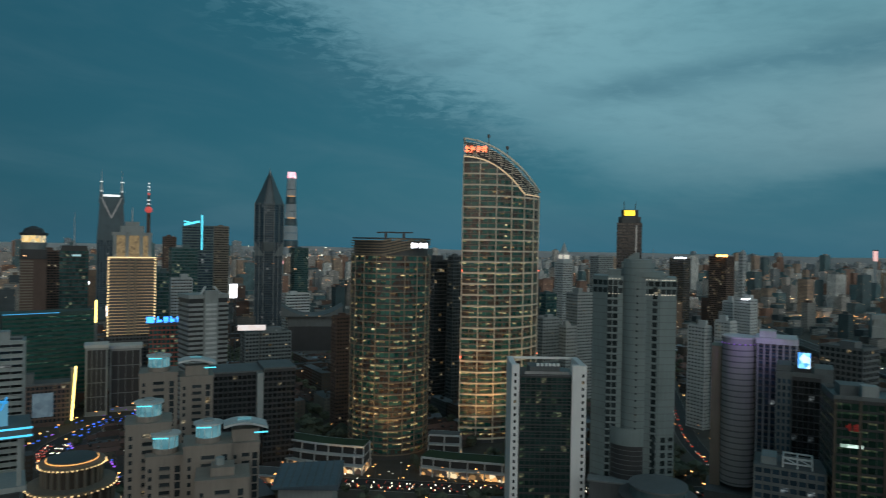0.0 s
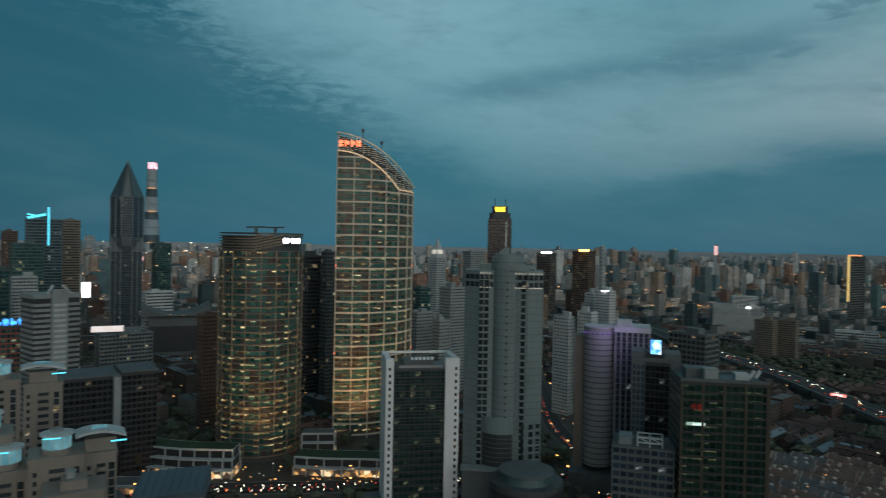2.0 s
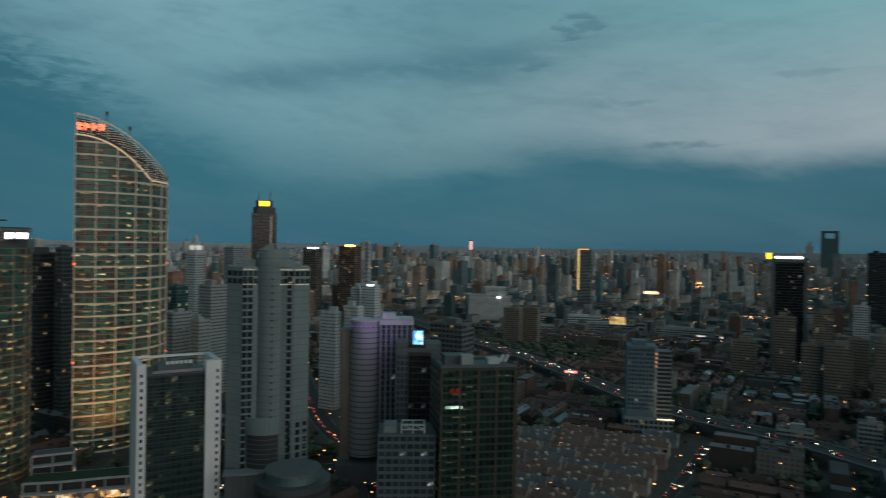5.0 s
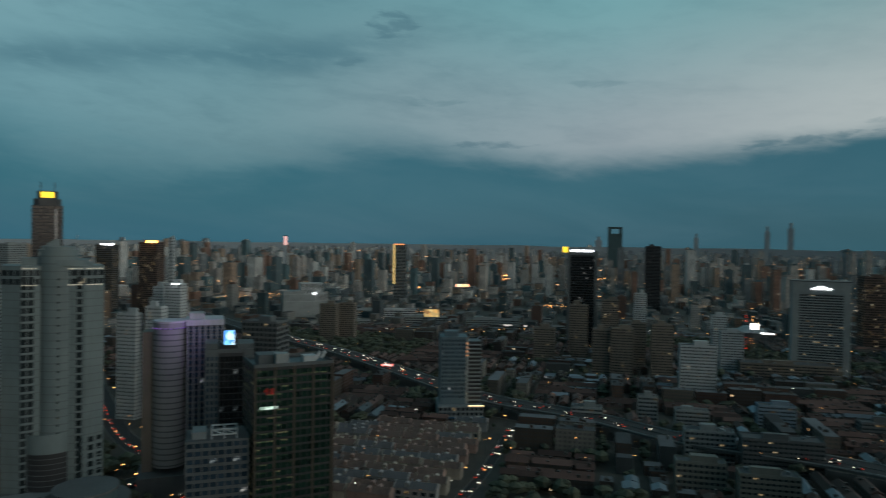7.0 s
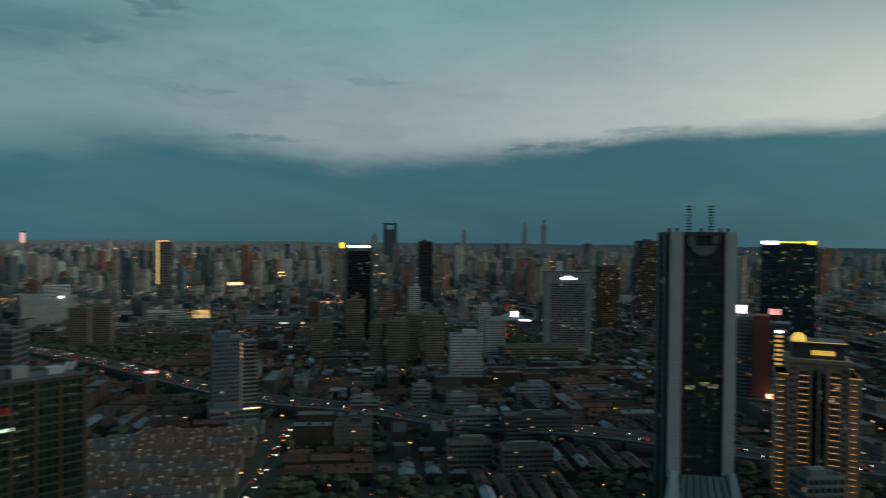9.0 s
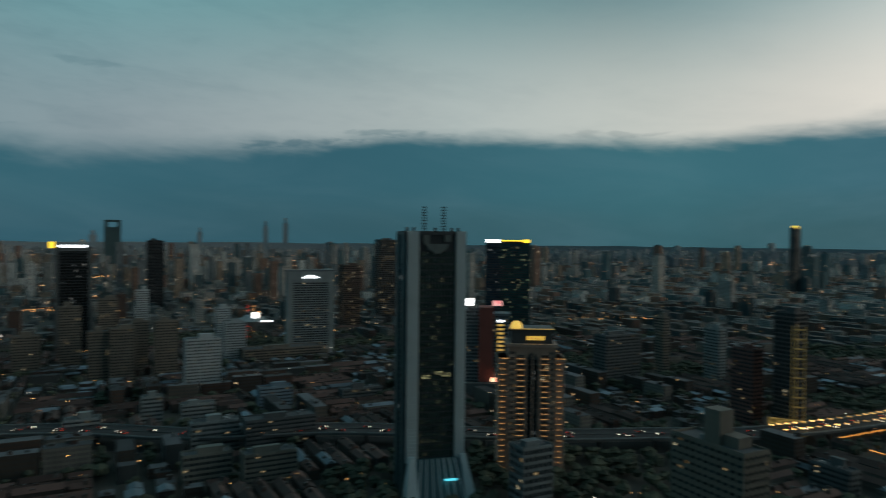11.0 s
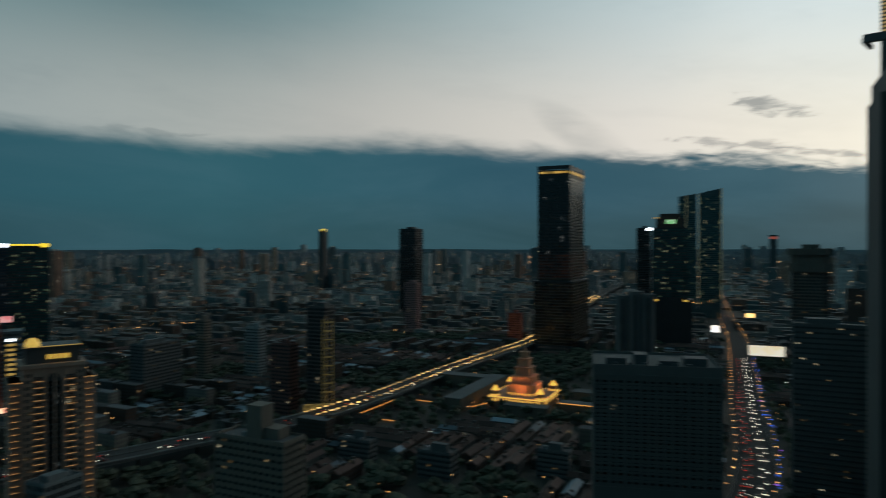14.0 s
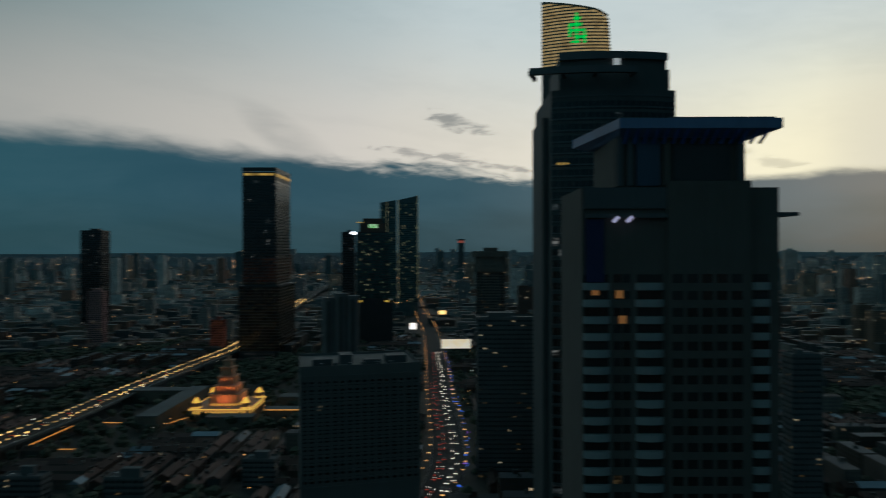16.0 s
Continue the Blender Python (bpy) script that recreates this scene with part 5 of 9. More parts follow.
def teal_midrise():
    ob = facing("office_tower", 47.58, 560, "teal panelled mid-rise tower on a pale podium", "office tower", 6)
    H = 70
    Shape().box(-17, 0, 14, 6, 22, H).part("slab", "teal_light", ob)
    panes(ob, bays([(-16.5, 0), (5.5, 0)], 18, H - 2, 3.3, 2.9, 1.0, 1.5), "pane_blue", 140)
    Shape().box(6, 3, 14, 17, 20, H - 4).part("balcony_wing", "black", ob)
    for f in range(15):
        Shape().box(6.0, 1.2, 16.5 + f * 3.3, 17.6, 3.0, 17.6 + f * 3.3).part("balcony", "grey", ob)
    Shape().box(4.2, -0.6, 14, 6.0, 0, H).part("corner_pier", "pale", ob)
    Shape().box(-19, -8, 0, 18, 26, 14).part("podium", "grey", ob)
    panes(ob, bays([(-19, -8), (18, -8)], 1, 13, 4, 3.6, 1.0, 1.6), "pane_dark", 60)
    Shape().box(-20, -9, 4.4, 19, -8, 5.4).part("podium_canopy", "blue_tin", ob)
    Shape().box(-13, 5, H, -2, 16, H + 4).part("plant_room", "teal_light", ob)
    s = Shape()
    s.beam((6, -8.3, 14.6), (18.4, -8.3, 14.6), 0.8)
    s.part("cornice_lamp", "lamp_cornice", ob)
    for f in range(4):
        Shape().box(4.4, -0.9, H - 6 - f * 3.3, 5.8, -0.6, H - 4.6 - f * 3.3).part("sign_panel", "sign_amber", ob)


M["teal_light"] = wall_paint("grey_teal_tile", (0.11, 0.165, 0.19), 0.6)
M["blue_tin"] = wall_paint("blue_tin", (0.03, 0.12, 0.22), 0.6)
M["lamp_cornice"] = lamp_glow("warm_cornice_lamp", (1.0, 0.75, 0.4), 1.6)
M["sign_amber"] = lamp_glow("amber_sign", (1.0, 0.5, 0.25), 0.5)
teal_midrise()
flood("podium_floodlight", *spot(48.23, 553), 17, (*spot(48.23, 562), 40), 1.5, 800, (1.0, 0.75, 0.4))


def logo_tower():
    ob, wx, wy = tower("office_tower", "dark office tower with a yellow sign and two masts", 15.45, 900, 30, 183, 1.0, "black", "pane_black", 3.8, 3.2, 0.9, 0.5, top=False, turn=-15.45)
    Shape().prism(bevelled(wx * 0.92, wy * 0.92, 5), 183, 191).part("crown_step", "dark", ob)
    Shape().prism(bevelled(wx * 0.7, wy * 0.7, 4), 191, 200).part("crown_step", "dark", ob)
    Shape().box(-6.5, -wy * 0.35 - 0.6, 192.5, 6.5, -wy * 0.35 - 0.1, 199).part("sign", "sign_yellow", ob)
    for x in (-7, 7):
        Shape().cyl(x, 0, 200, 211, 0.4, n=6).part("mast", "black", ob)
    Shape().box(7.5, -wy / 2 - 0.4, 140, 9.5, -wy / 2 - 0.36, 180).part("lift_glazing", "steel", ob)


M["sign_yellow"] = lamp_glow("yellow_sign", (1.0, 0.66, 0.04), 1.6)
logo_tower()


def pinnacle_tower():
    ob, wx, wy = tower("hotel_tower", "white tower with stepped top and lit pinnacle", 10.2, 1000, 24.4, 128, 1.0, "white", "pane_dark", 3.4, 3.2, 1.1, 1.4, top=False, category="hotel tower")
    z = 128
    for k, (f, h) in enumerate(((0.84, 6), (0.64, 6), (0.46, 5))):
        Shape().box(-wx / 2 * f, -wy / 2 * f, z, wx / 2 * f, wy / 2 * f, z + h).part("top_step", "white_lit" if k == 1 else "white", ob)
        z += h
    Shape().prism(rect(wx * 0.4, wy * 0.4), z, z + 13, rect(0.3, 0.3)).part("pinnacle", "white", ob)
    for x in (-1, 1):
        for y in (-1, 1):
            Shape().cyl(x * wx * 0.36, y * wy * 0.36, 134, 142, 1.2, 0.1, 6).part("finial", "white", ob)


# The step glows by itself in place of light falling on its wall.
M["white_lit"] = lamp_glow("glowing_white_step", (1.0, 0.9, 0.75), 0.45)
pinnacle_tower()
for az, d, z, w, h, mat, label in ((19.41, 1478, 131.7, 22, 3.5, "neon_white", "white roof sign on a far office tower"), (24.29, 742, 101, 8, 1.4, "neon_white", "white strip light on a block"),
                                   (22.5, 1280, 139, 18, 4, "neon_amber", "amber lit floor of a brown tower")):
    x, y = spot(az, d)
    s = Shape().box(-w / 2, -0.5, 0, w / 2, 0.5, h)
    ob = s.part("roof_sign", mat)
    ob.matrix_basis = pose(x, y, z, 0, 0, -az)
    tagged(ob, label, "sign")


M["sign_soft"] = lamp_glow("soft_round_sign", (0.95, 0.97, 1.0), 1.5)


def low_white_hotel():
    ob = facing("hotel", 34.6, 1320, "white stepped hotel with curved wing and round sign", "hotel", 10)
    Shape().box(-8, 10, 0, 22, 26, 86).part("block", "white", ob)
    panes(ob, bays([(-8, 10), (22, 10)], 30, 84, 3.2, 3.2, 0.8, 1.5), "pane_dark", 120)
    for k, (x0, x1, h) in enumerate(((-32, -4, 66), (-30, 26, 58), (-32, 32, 40))):
        Shape().box(x0, 4 - k * 2, 0, x1, 24, h).part("terrace", "pale", ob)
    sail = Shape()
    for k in range(10):
        a, b = k / 10, (k + 1) / 10
        sail.prism([(10 + 18 * a, 2), (10 + 18 * b, 2), (10 + 18 * b, 6), (10 + 18 * a, 6)], 40, 72 - 26 * b ** 2 + 2 * a)
    sail.part("curved_wing", "white", ob)
    Shape().cyl(0, 0, 0, 0.6, 3.2, n=20).part("round_sign", "sign_soft", ob)
    bpy.data.objects["round_sign"].matrix_basis = pose(9, 0.4, 60, 90, 0, 0)
    ob.matrix_basis = ob.matrix_basis @ Matrix.Diagonal((1.45, 1.45, 0.74, 1))


low_white_hotel()

# ---- towers beyond the expressway and by the avenue ----
M["pane_night"] = glass_pane("glass_night", (0.01, 0.012, 0.013), 0.012, WARM, 0.2)
M["pane_night_one"] = glass_pane("glass_night_single", (0.01, 0.012, 0.013), 0.012, WARM, 0.2, True)
# Blue-grey paint that carries the distance haze of the farthest things.
M["haze_paint"] = wall_paint("blue_grey_with_haze", (0.34, 0.39, 0.42), 0.9, 0.1)
M["lamp_crown"] = lamp_glow("yellow_crown", (1.0, 0.7, 0.1), 0.9)
def yellow_logo_tower():
    ob, wx, wy = tower("office_tower", "dark glass tower with pale corner piers and a yellow sign", 57.62, 1000, 38, 134, 0.8, "black", "pane_black", 3.6, 3, 0.5, 0.3, top=False, turn=-57.33)
    for x in (-1, 1):
        Shape().box(x * wx / 2 - 2, -wy / 2 - 1.2, 0, x * wx / 2 + 2, -wy / 2 + 3, 132).part("corner_pier", "dim", ob)
    Shape().box(-wx / 2 - 2, -wy / 2 - 1, 132, wx / 2 + 2, wy / 2, 138).part("crown", "dim", ob)
    Shape().box(-wx / 2 + 2, -wy / 2 - 1.6, 137, wx / 2 - 4, -wy / 2 - 1.05, 140).part("crown_lamp", "neon_white", ob)
    Shape().box(-wx / 2 - 9, -wy / 2 - 1.6, 136, -wx / 2 - 2.2, -wy / 2 - 1.05, 144).part("sign", "sign_yellow", ob)
    Shape().box(-wx / 2 - 3, -10, 0, wx / 2 + 3, 12, 62).part("lower_block", "dim", ob)


yellow_logo_tower()


def square_eye_tower():
    ob = facing("office_tower", 60.22, 2600, "distant dark tower with an opening under its roof")
    for x0, x1, z0, z1 in ((-26, -14, 0, 211), (14, 26, 0, 211), (-14, 14, 0, 186), (-14, 14, 204, 211)):
        Shape().box(x0, -20, z0, x1, 20, z1).part("block", "teal", ob)


square_eye_tower()
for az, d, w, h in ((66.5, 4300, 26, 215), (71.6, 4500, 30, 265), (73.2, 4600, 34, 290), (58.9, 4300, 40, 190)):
    ob = facing("far_tower", az, d, "very distant slim tower with haze in its paint", "tower", group="distant slim towers")
    Shape().box(-w / 2, 0, 0, w / 2, w, h * 0.88).part("shaft", "haze_paint", ob)
    Shape().box(-w / 4, w / 4, h * 0.88, w / 4, w * 0.75, h).part("cap", "haze_paint", ob)


def slab_hotel():
    ob = facing("hotel", 75.3, 890, "broad pale hotel slab with lit emblem near its roof", "hotel tower", 8)
    H = 107
    Shape().box(-31, 0, 0, 31, 22, H).part("slab", "pale", ob)
    Shape().box(-32, -1.2, 0, -24, 23, H + 1).part("end_wall", "pale", ob)
    Shape().box(24, -1.2, 0, 32, 23, H + 1).part("end_wall", "pale", ob)
    Shape().box(-32, -1.0, H - 12, 32, 23, H + 2).part("head_wall", "pale", ob)
    places = bays([(-24, 0), (24, 0)], 10, H - 13, 3.0, 4.0, 0.7, 1.3)
    panes(ob, places, "pane_dark", 300)
    Shape().box(-33, -1.5, H + 2, 33, 24, H + 3).part("roof_edge", "dark", ob)
    s = Shape()
    for x0, x1, z0, z1 in ((-11, 11, H - 7.0, H - 5.6), (-7, 6, H - 5.6, H - 4.4), (-4, 3, H - 4.4, H - 3.2)):
        s.box(x0, -1.7, z0, x1, -1.05, z1)
    s.part("emblem", "neon_white", ob)
    Shape().box(-66, -30, 0, 20, -2, 12).part("podium", "tan", ob)
    Shape().box(-60, -26, 12, 0, -6, 16).part("podium_roof", "dark", ob)
    ob.matrix_basis = ob.matrix_basis @ Matrix.Diagonal((0.94, 1, 1, 1))


slab_hotel()
ob = facing("arena", 70.6, 1150, "low domed hall with pale roof", "hall")
Shape().cyl(0, 20, 0, 14, 24, n=28).part("wall", "dim", ob)
Shape().cyl(0, 20, 14, 22, 25, 12, 28).part("roof", "white", ob)
Shape().cyl(0, 20, 22, 24, 12, 2, 28).part("roof_cap", "white", ob)


def notched_tower():
    """The tower with pale corner piers, a notched emblem and two masts."""
    ob = facing("office_tower", 85.46, 388, "tall dark glass tower with pale corner piers and twin masts", "office tower", 13)
    H = 155.5
    Shape().box(-15.2, 1.5, 0, 17, 27, H - 2).part("core", "black", ob)
    for x0, x1 in ((-14.4, -7.6), (14.4, 20.4)):
        Shape().box(x0, 0, 22, x1, 6, H).part("corner_pier", "stone_cool", ob)
        s = Shape()
        for f in range(64):
            s.box(x0 + 0.5, -0.25, 24 + f * 2.05, x1 - 0.5, 0, 25.1 + f * 2.05)
        s.part("pier_rib", "stone_cool", ob)
    Shape().box(-16.4, 2, 0, -15.2, 9, H - 1).part("side_pier", "teal", ob)
    Shape().box(-16.4, 19, 0, -15.2, 27, H - 1).part("side_pier", "teal", ob)
    panes(ob, bays([(-7.4, 1.5), (14.2, 1.5)], 24, H - 12, 3.7, 1.8, 0.22, 1.0), "pane_notch", 290)
    for k in range(13):
        x = -7.4 + k * 1.8
        Shape().box(x - 0.12, 1.1, 24, x + 0.12, 1.5, H - 12).part("mullion", "steel_dim", ob)
    panes(ob, bays([(-15.2, 19), (-15.2, 9)], 8, H - 4, 3.7, 3, 0.5, 1.1), "pane_blue")
    Shape().box(-16, 0.4, H - 2, 20.4, 27, H).part("roof", "dark", ob)
    v = Shape()
    for k, (x0, x1) in enumerate(((-5.0, -1.4), (7.6, 11.2))):
        v.prism([(x0, 0.2), (x1, 0.2), (x1, 1.4), (x0, 1.4)], H - 6, H - 2.2)
    v.prism([(-4.4, 0.2), (-1.4, 0.2), (-1.4, 1.4), (-4.4, 1.4)], H - 8, H - 6, [(-5.0, 0.2), (-1.4, 0.2), (-1.4, 1.4), (-5.0, 1.4)])
    v.prism([(-2.0, 0.2), (8.2, 0.2), (8.2, 1.4), (-2.0, 1.4)], H - 11, H - 7.4, [(-3.6, 0.2), (9.8, 0.2), (9.8, 1.4), (-3.6, 1.4)])
    v.prism([(1.6, 0.2), (4.6, 0.2), (4.6, 1.4), (1.6, 1.4)], H - 13, H - 11, [(-1.2, 0.2), (7.4, 0.2), (7.4, 1.4), (-1.2, 1.4)])
    v.part("emblem", "steel_dim", ob)
    for x in (-2.0, 9.8):
        m = Shape()
        m.beam((x - 0.6, 13, H), (x - 0.6, 13, H + 15), 0.35)
        m.beam((x + 0.6, 13, H), (x + 0.6, 13, H + 15), 0.35)
        for k in range(9):
            m.beam((x - 1.7, 13, H + 1.5 + k * 1.6), (x + 1.7, 13, H + 1.5 + k * 1.6), 0.35)
        m.part("mast", "black", ob)
    for x in (-13, -9, 4, 14, 18):
        Shape().cyl(x, 10, H, H + 2.2, 0.9, n=8).part("dish", "dim", ob)
    # Glazed lobby that flares out at the foot.
    g = Shape()
    g.prism([(-15, -16), (22, -16), (20, 1), (-13, 1)], 0, 24, [(-9, -2), (17, -2), (17, 1), (-9, 1)])
    g.part("lobby_glass", "lobby", ob)
    for k in range(9):
        t = k / 8
        s = Shape()
        s.beam((-15 + 37 * t, -16.3, 0), (-9 + 26 * t, -2.2, 24.4), 0.6)
        s.part("lobby_rib", "stone_cool", ob)
    for x0, x1 in ((-17, -9.5), (17.5, 24.5)):
        s = Shape()
        s.prism([(x0, -17), (x1, -17), (x1, 0), (x0, 0)], 0, 26, [(x0 + (4 if x0 < 0 else 0), -3), (x1 - (0 if x0 < 0 else 4), -3), (x1 - (0 if x0 < 0 else 4), 0), (x0 + (4 if x0 < 0 else 0), 0)])
        s.part("lobby_wing", "stone_cool", ob)
    Shape().box(6, -12, 14.5, 13, -11, 15.5).part("lobby_lamp", "neon_cyan", ob)
    for z, x in ((70, -3), (72, 4.5), (71, 9)):
        Shape().box(x - 2, 1.2, z, x + 2.4, 1.38, z + 2.2).part("lit_window", "lamp_dimwarm", ob)


M["pane_notch"] = glass_pane("glass_notched", (0.016, 0.028, 0.024), 0.16, GREEN, 0.05)
M["pane_notch_one"] = glass_pane("glass_notched_single", (0.016, 0.028, 0.024), 0.16, GREEN, 0.05, True)
M["steel_dim"] = wall_paint("dull_grey_mullion", (0.16, 0.18, 0.17), 0.6)
M["stone_cool"] = wall_paint("cool_grey_stone", (0.54, 0.59, 0.59), 0.55, 0.2)
M["lobby"] = glass_pane("lobby_glazing", (0.03, 0.06, 0.065), 0.0, COOL, 0.1)
M["lamp_dimwarm"] = screen_glow("dim_warm_rooms", ((0.02, 0.02, 0.01), (0.8, 0.75, 0.35), (0.05, 0.04, 0.02)), 0.35, 0.6)
notched_tower()


def golden_hotel():
    """The stone hotel outlined with rows of gold lamps."""
    ob = facing("hotel_tower", 94.0, 432, "sandstone hotel tower lined with gold lamps under a tiled roof", "hotel tower", 6)
    H = 84
    Shape().box(-27, 1.0, 0, 27, 25, H - 9).part("shoulder_block", "gold_stone", ob)
    Shape().box(-19, -1.0, 0, 19, 25, H).part("block", "gold_stone", ob)
    Shape().box(-21, -2.5, H - 1.2, 21, 27, H + 0.8).part("cornice", "gold_stone", ob)
    Shape().box(-28, 0, H - 10.4, 28, 26, H - 9).part("shoulder_cornice", "gold_stone", ob)
    Shape().box(-17, 2, H + 0.8, 17, 23, H + 9).part("attic", "dark", ob)
    Shape().box(-18.5, 1, H + 9, 18.5, 24, H + 10).part("attic_roof", "dark", ob)
    arch = Shape()
    arch.box(-4.6, -1.4, 0, 4.6, -0.98, H - 8)
    arch.prism([(-4.6, -1.4), (4.6, -1.4), (4.6, -0.98), (-4.6, -0.98)], H - 8, H - 4.4, [(-1.2, -1.4), (1.2, -1.4), (1.2, -0.98), (-1.2, -0.98)])
    arch.part("glazed_arch", "black", ob)
    panes(ob, bays([(-4.4, -1.42), (4.4, -1.42)], 2, H - 9, 3.5, 2.2, 0.3, 0.8), "pane_black", 100)
    for f in range(21):
        z = 5 + f * 3.5
        for x0, x1, y in ((-12.6, -6.2, -1.0), (7.4, 13.6, -1.0), (-26.4, -21.6, 1.0), (20.8, 24.6, 1.0)):
            s = Shape()
            s.box(x0, y - 0.9, z, x1, y, z + 0.35)
            bal = s.part("balcony", "gold_stone", ob)
            Shape().box(x0 + 0.2, y - 0.75, z + 0.354, x1 - 0.2, y - 0.5, z + 0.62).part("lamp_line", "neon_gold", bal)
    panes(ob, bays([(-18.6, -1), (-13, -1)], 4, H - 4, 3.5, 2.6, 1.2, 1.6) + bays([(14, -1), (18.6, -1)], 4, H - 4, 3.5, 2.4, 1.2, 1.6) + bays([(-12.6, -1), (-6.2, -1)], 4, H - 6, 3.5, 3, 0.8, 1.5) + bays([(7.4, -1), (13.6, -1)], 4, H - 6, 3.5, 3, 0.8, 1.5), "pane_dark", 200)
    for x in (-19.5, -5.6, -0.1, 5.6, 18.3):
        Shape().box(x, -1.8, 0, x + 1.2, -1.0, H - 1.2).part("pilaster", "gold_stone", ob)
    # Side face towards the expressway.
    for f in range(19):
        s = Shape().box(-28.0, 4, 5 + f * 3.5, -27.0, 22, 5.4 + f * 3.5)
        s.part("side_lamp_line", "gold_stone", ob)
    for k in range(5):
        Shape().box(-4 + k * 3.0, 1.2, H + 3.0, -1.8 + k * 3.0, 1.9, H + 5.6).part("arcade_lamp", "lamp_arcade", ob)
    Shape().box(-24, 0.1, H - 9, -17, 0.6, H - 8.4).part("cornice_lamp", "neon_gold", ob)
    Shape().box(20, 0.1, H - 9, 27, 0.6, H - 8.4).part("cornice_lamp", "neon_gold", ob)
    Shape().box(-18, 0.7, H + 10, 18, 1.2, H + 10.4).part("roof_lamp", "lamp_dimgold", ob)
    dome = Shape()
    for k in range(5):
        a, b = math.pi / 2 * k / 5, math.pi / 2 * (k + 1) / 5
        dome.prism(ring(-12, 9, 5.0 * math.cos(a), 14), H + 10 + 4.6 * math.sin(a), H + 10 + 4.6 * math.sin(b), ring(-12, 9, max(0.05, 5.0 * math.cos(b)), 14))
    dome.part("dome", "dome_glow", ob)
    ob.matrix_basis = ob.matrix_basis @ Matrix.Diagonal((0.78, 1, 1, 1))


M["lamp_arcade"] = lamp_glow("arcade_lamp", (1.0, 0.6, 0.1), 0.8)
M["lamp_dimgold"] = lamp_glow("dim_gold_line", (1.0, 0.6, 0.15), 0.5)
# The dome is no lamp: it emits the gold light that shows on it.
M["dome_glow"] = lamp_glow("lit_dome", (1.0, 0.62, 0.12), 0.8)
golden_hotel()


def lit_twin():
    ob = facing("office_tower", 91.88, 1000, "dark green glass twin slab with white and yellow lit tops")
    for x0, x1, h, lamp in ((-40, -14, 148, "neon_white"), (-14, 40, 150, "sign_yellow")):
        Shape().box(x0, 0 if x0 < -20 else 4, 0, x1, 30, h).part("slab", "black", ob)
        Shape().box(x0 + 1, -0.6 if x0 < -20 else 3.4, h, x1 - 1, 2 if x0 < -20 else 6, h + (4.5 if x0 < -20 else 2)).part("top_lamp", lamp, ob)
    Shape().box(28, 3.3, 148, 39.5, 3.9, 153).part("sign", "sign_yellow", ob)
    panes(ob, bays([(-40, 0), (-14, 0)], 6, 146, 3.7, 3, 0.3, 1.0), "pane_blue", 150)
    panes(ob, bays([(-14, 4), (40, 4)], 6, 146, 3.7, 3.2, 0.3, 1.2), "pane_teal", 150)
    ob.matrix_basis = ob.matrix_basis @ Matrix.Diagonal((0.82, 1, 1, 1))


lit_twin()


def red_white_block():
    ob = facing("office_block", 90.2, 650, "white block with a dull red middle strip and lit signs", "office block")
    Shape().box(-22, 3, 0, -8, 24, 84).part("left_slab", "grey", ob)
    Shape().box(-8, 0, 0, 6, 24, 86).part("red_slab", "red", ob)
    Shape().box(6, 2, 0, 22, 24, 80).part("right_slab", "teal_light", ob)
    panes(ob, bays([(-22, 3), (-8, 3)], 8, 82, 3.3, 2.8, 0.9, 1.4) + bays([(6, 2), (22, 2)], 8, 78, 3.3, 2.8, 0.9, 1.4), "pane_dark", 200)
    Shape().box(-22, -4, 88, -13, -3, 95).part("billboard", "led_white", ob)
    Shape().box(-16, -3, 80, -14, -2, 88).part("billboard_leg", "dark", ob)
    Shape().box(-20, 2, 84, -10, 14, 88).part("roof_house", "dim", ob)
    Shape().box(5, -3, 88, 14, -2, 93).part("billboard", "led_pink", ob)
    Shape().box(8, -2.6, 80, 9, -2, 88).part("billboard_leg", "dark", ob)
    Shape().box(4, -8, 16, 16, -7.4, 20).part("low_sign", "sign_amber2", ob)
    Shape().box(-24, -8, 0, 24, 0, 14).part("podium", "dim", ob)
    for f in range(9):
        Shape().box(10, 1.6, 72 - f * 4, 16, 1.94, 74 - f * 4).part("strip_lamp", "lamp_dimgold" if f else "neon_white", ob)


M["led_white"] = screen_glow("white_billboard", ((1.0, 0.8, 0.6), (1.0, 0.98, 0.95), (0.9, 0.95, 1.0)), 2.5, 0.2)
M["led_pink"] = screen_glow("pink_billboard", ((1.0, 0.25, 0.25), (1.0, 0.6, 0.55)), 1.0, 0.2)
M["sign_amber2"] = screen_glow("mixed_sign", ((1.0, 0.35, 0.1), (1.0, 0.8, 0.5), (1.0, 0.1, 0.05)), 2.0, 0.3)
red_white_block()


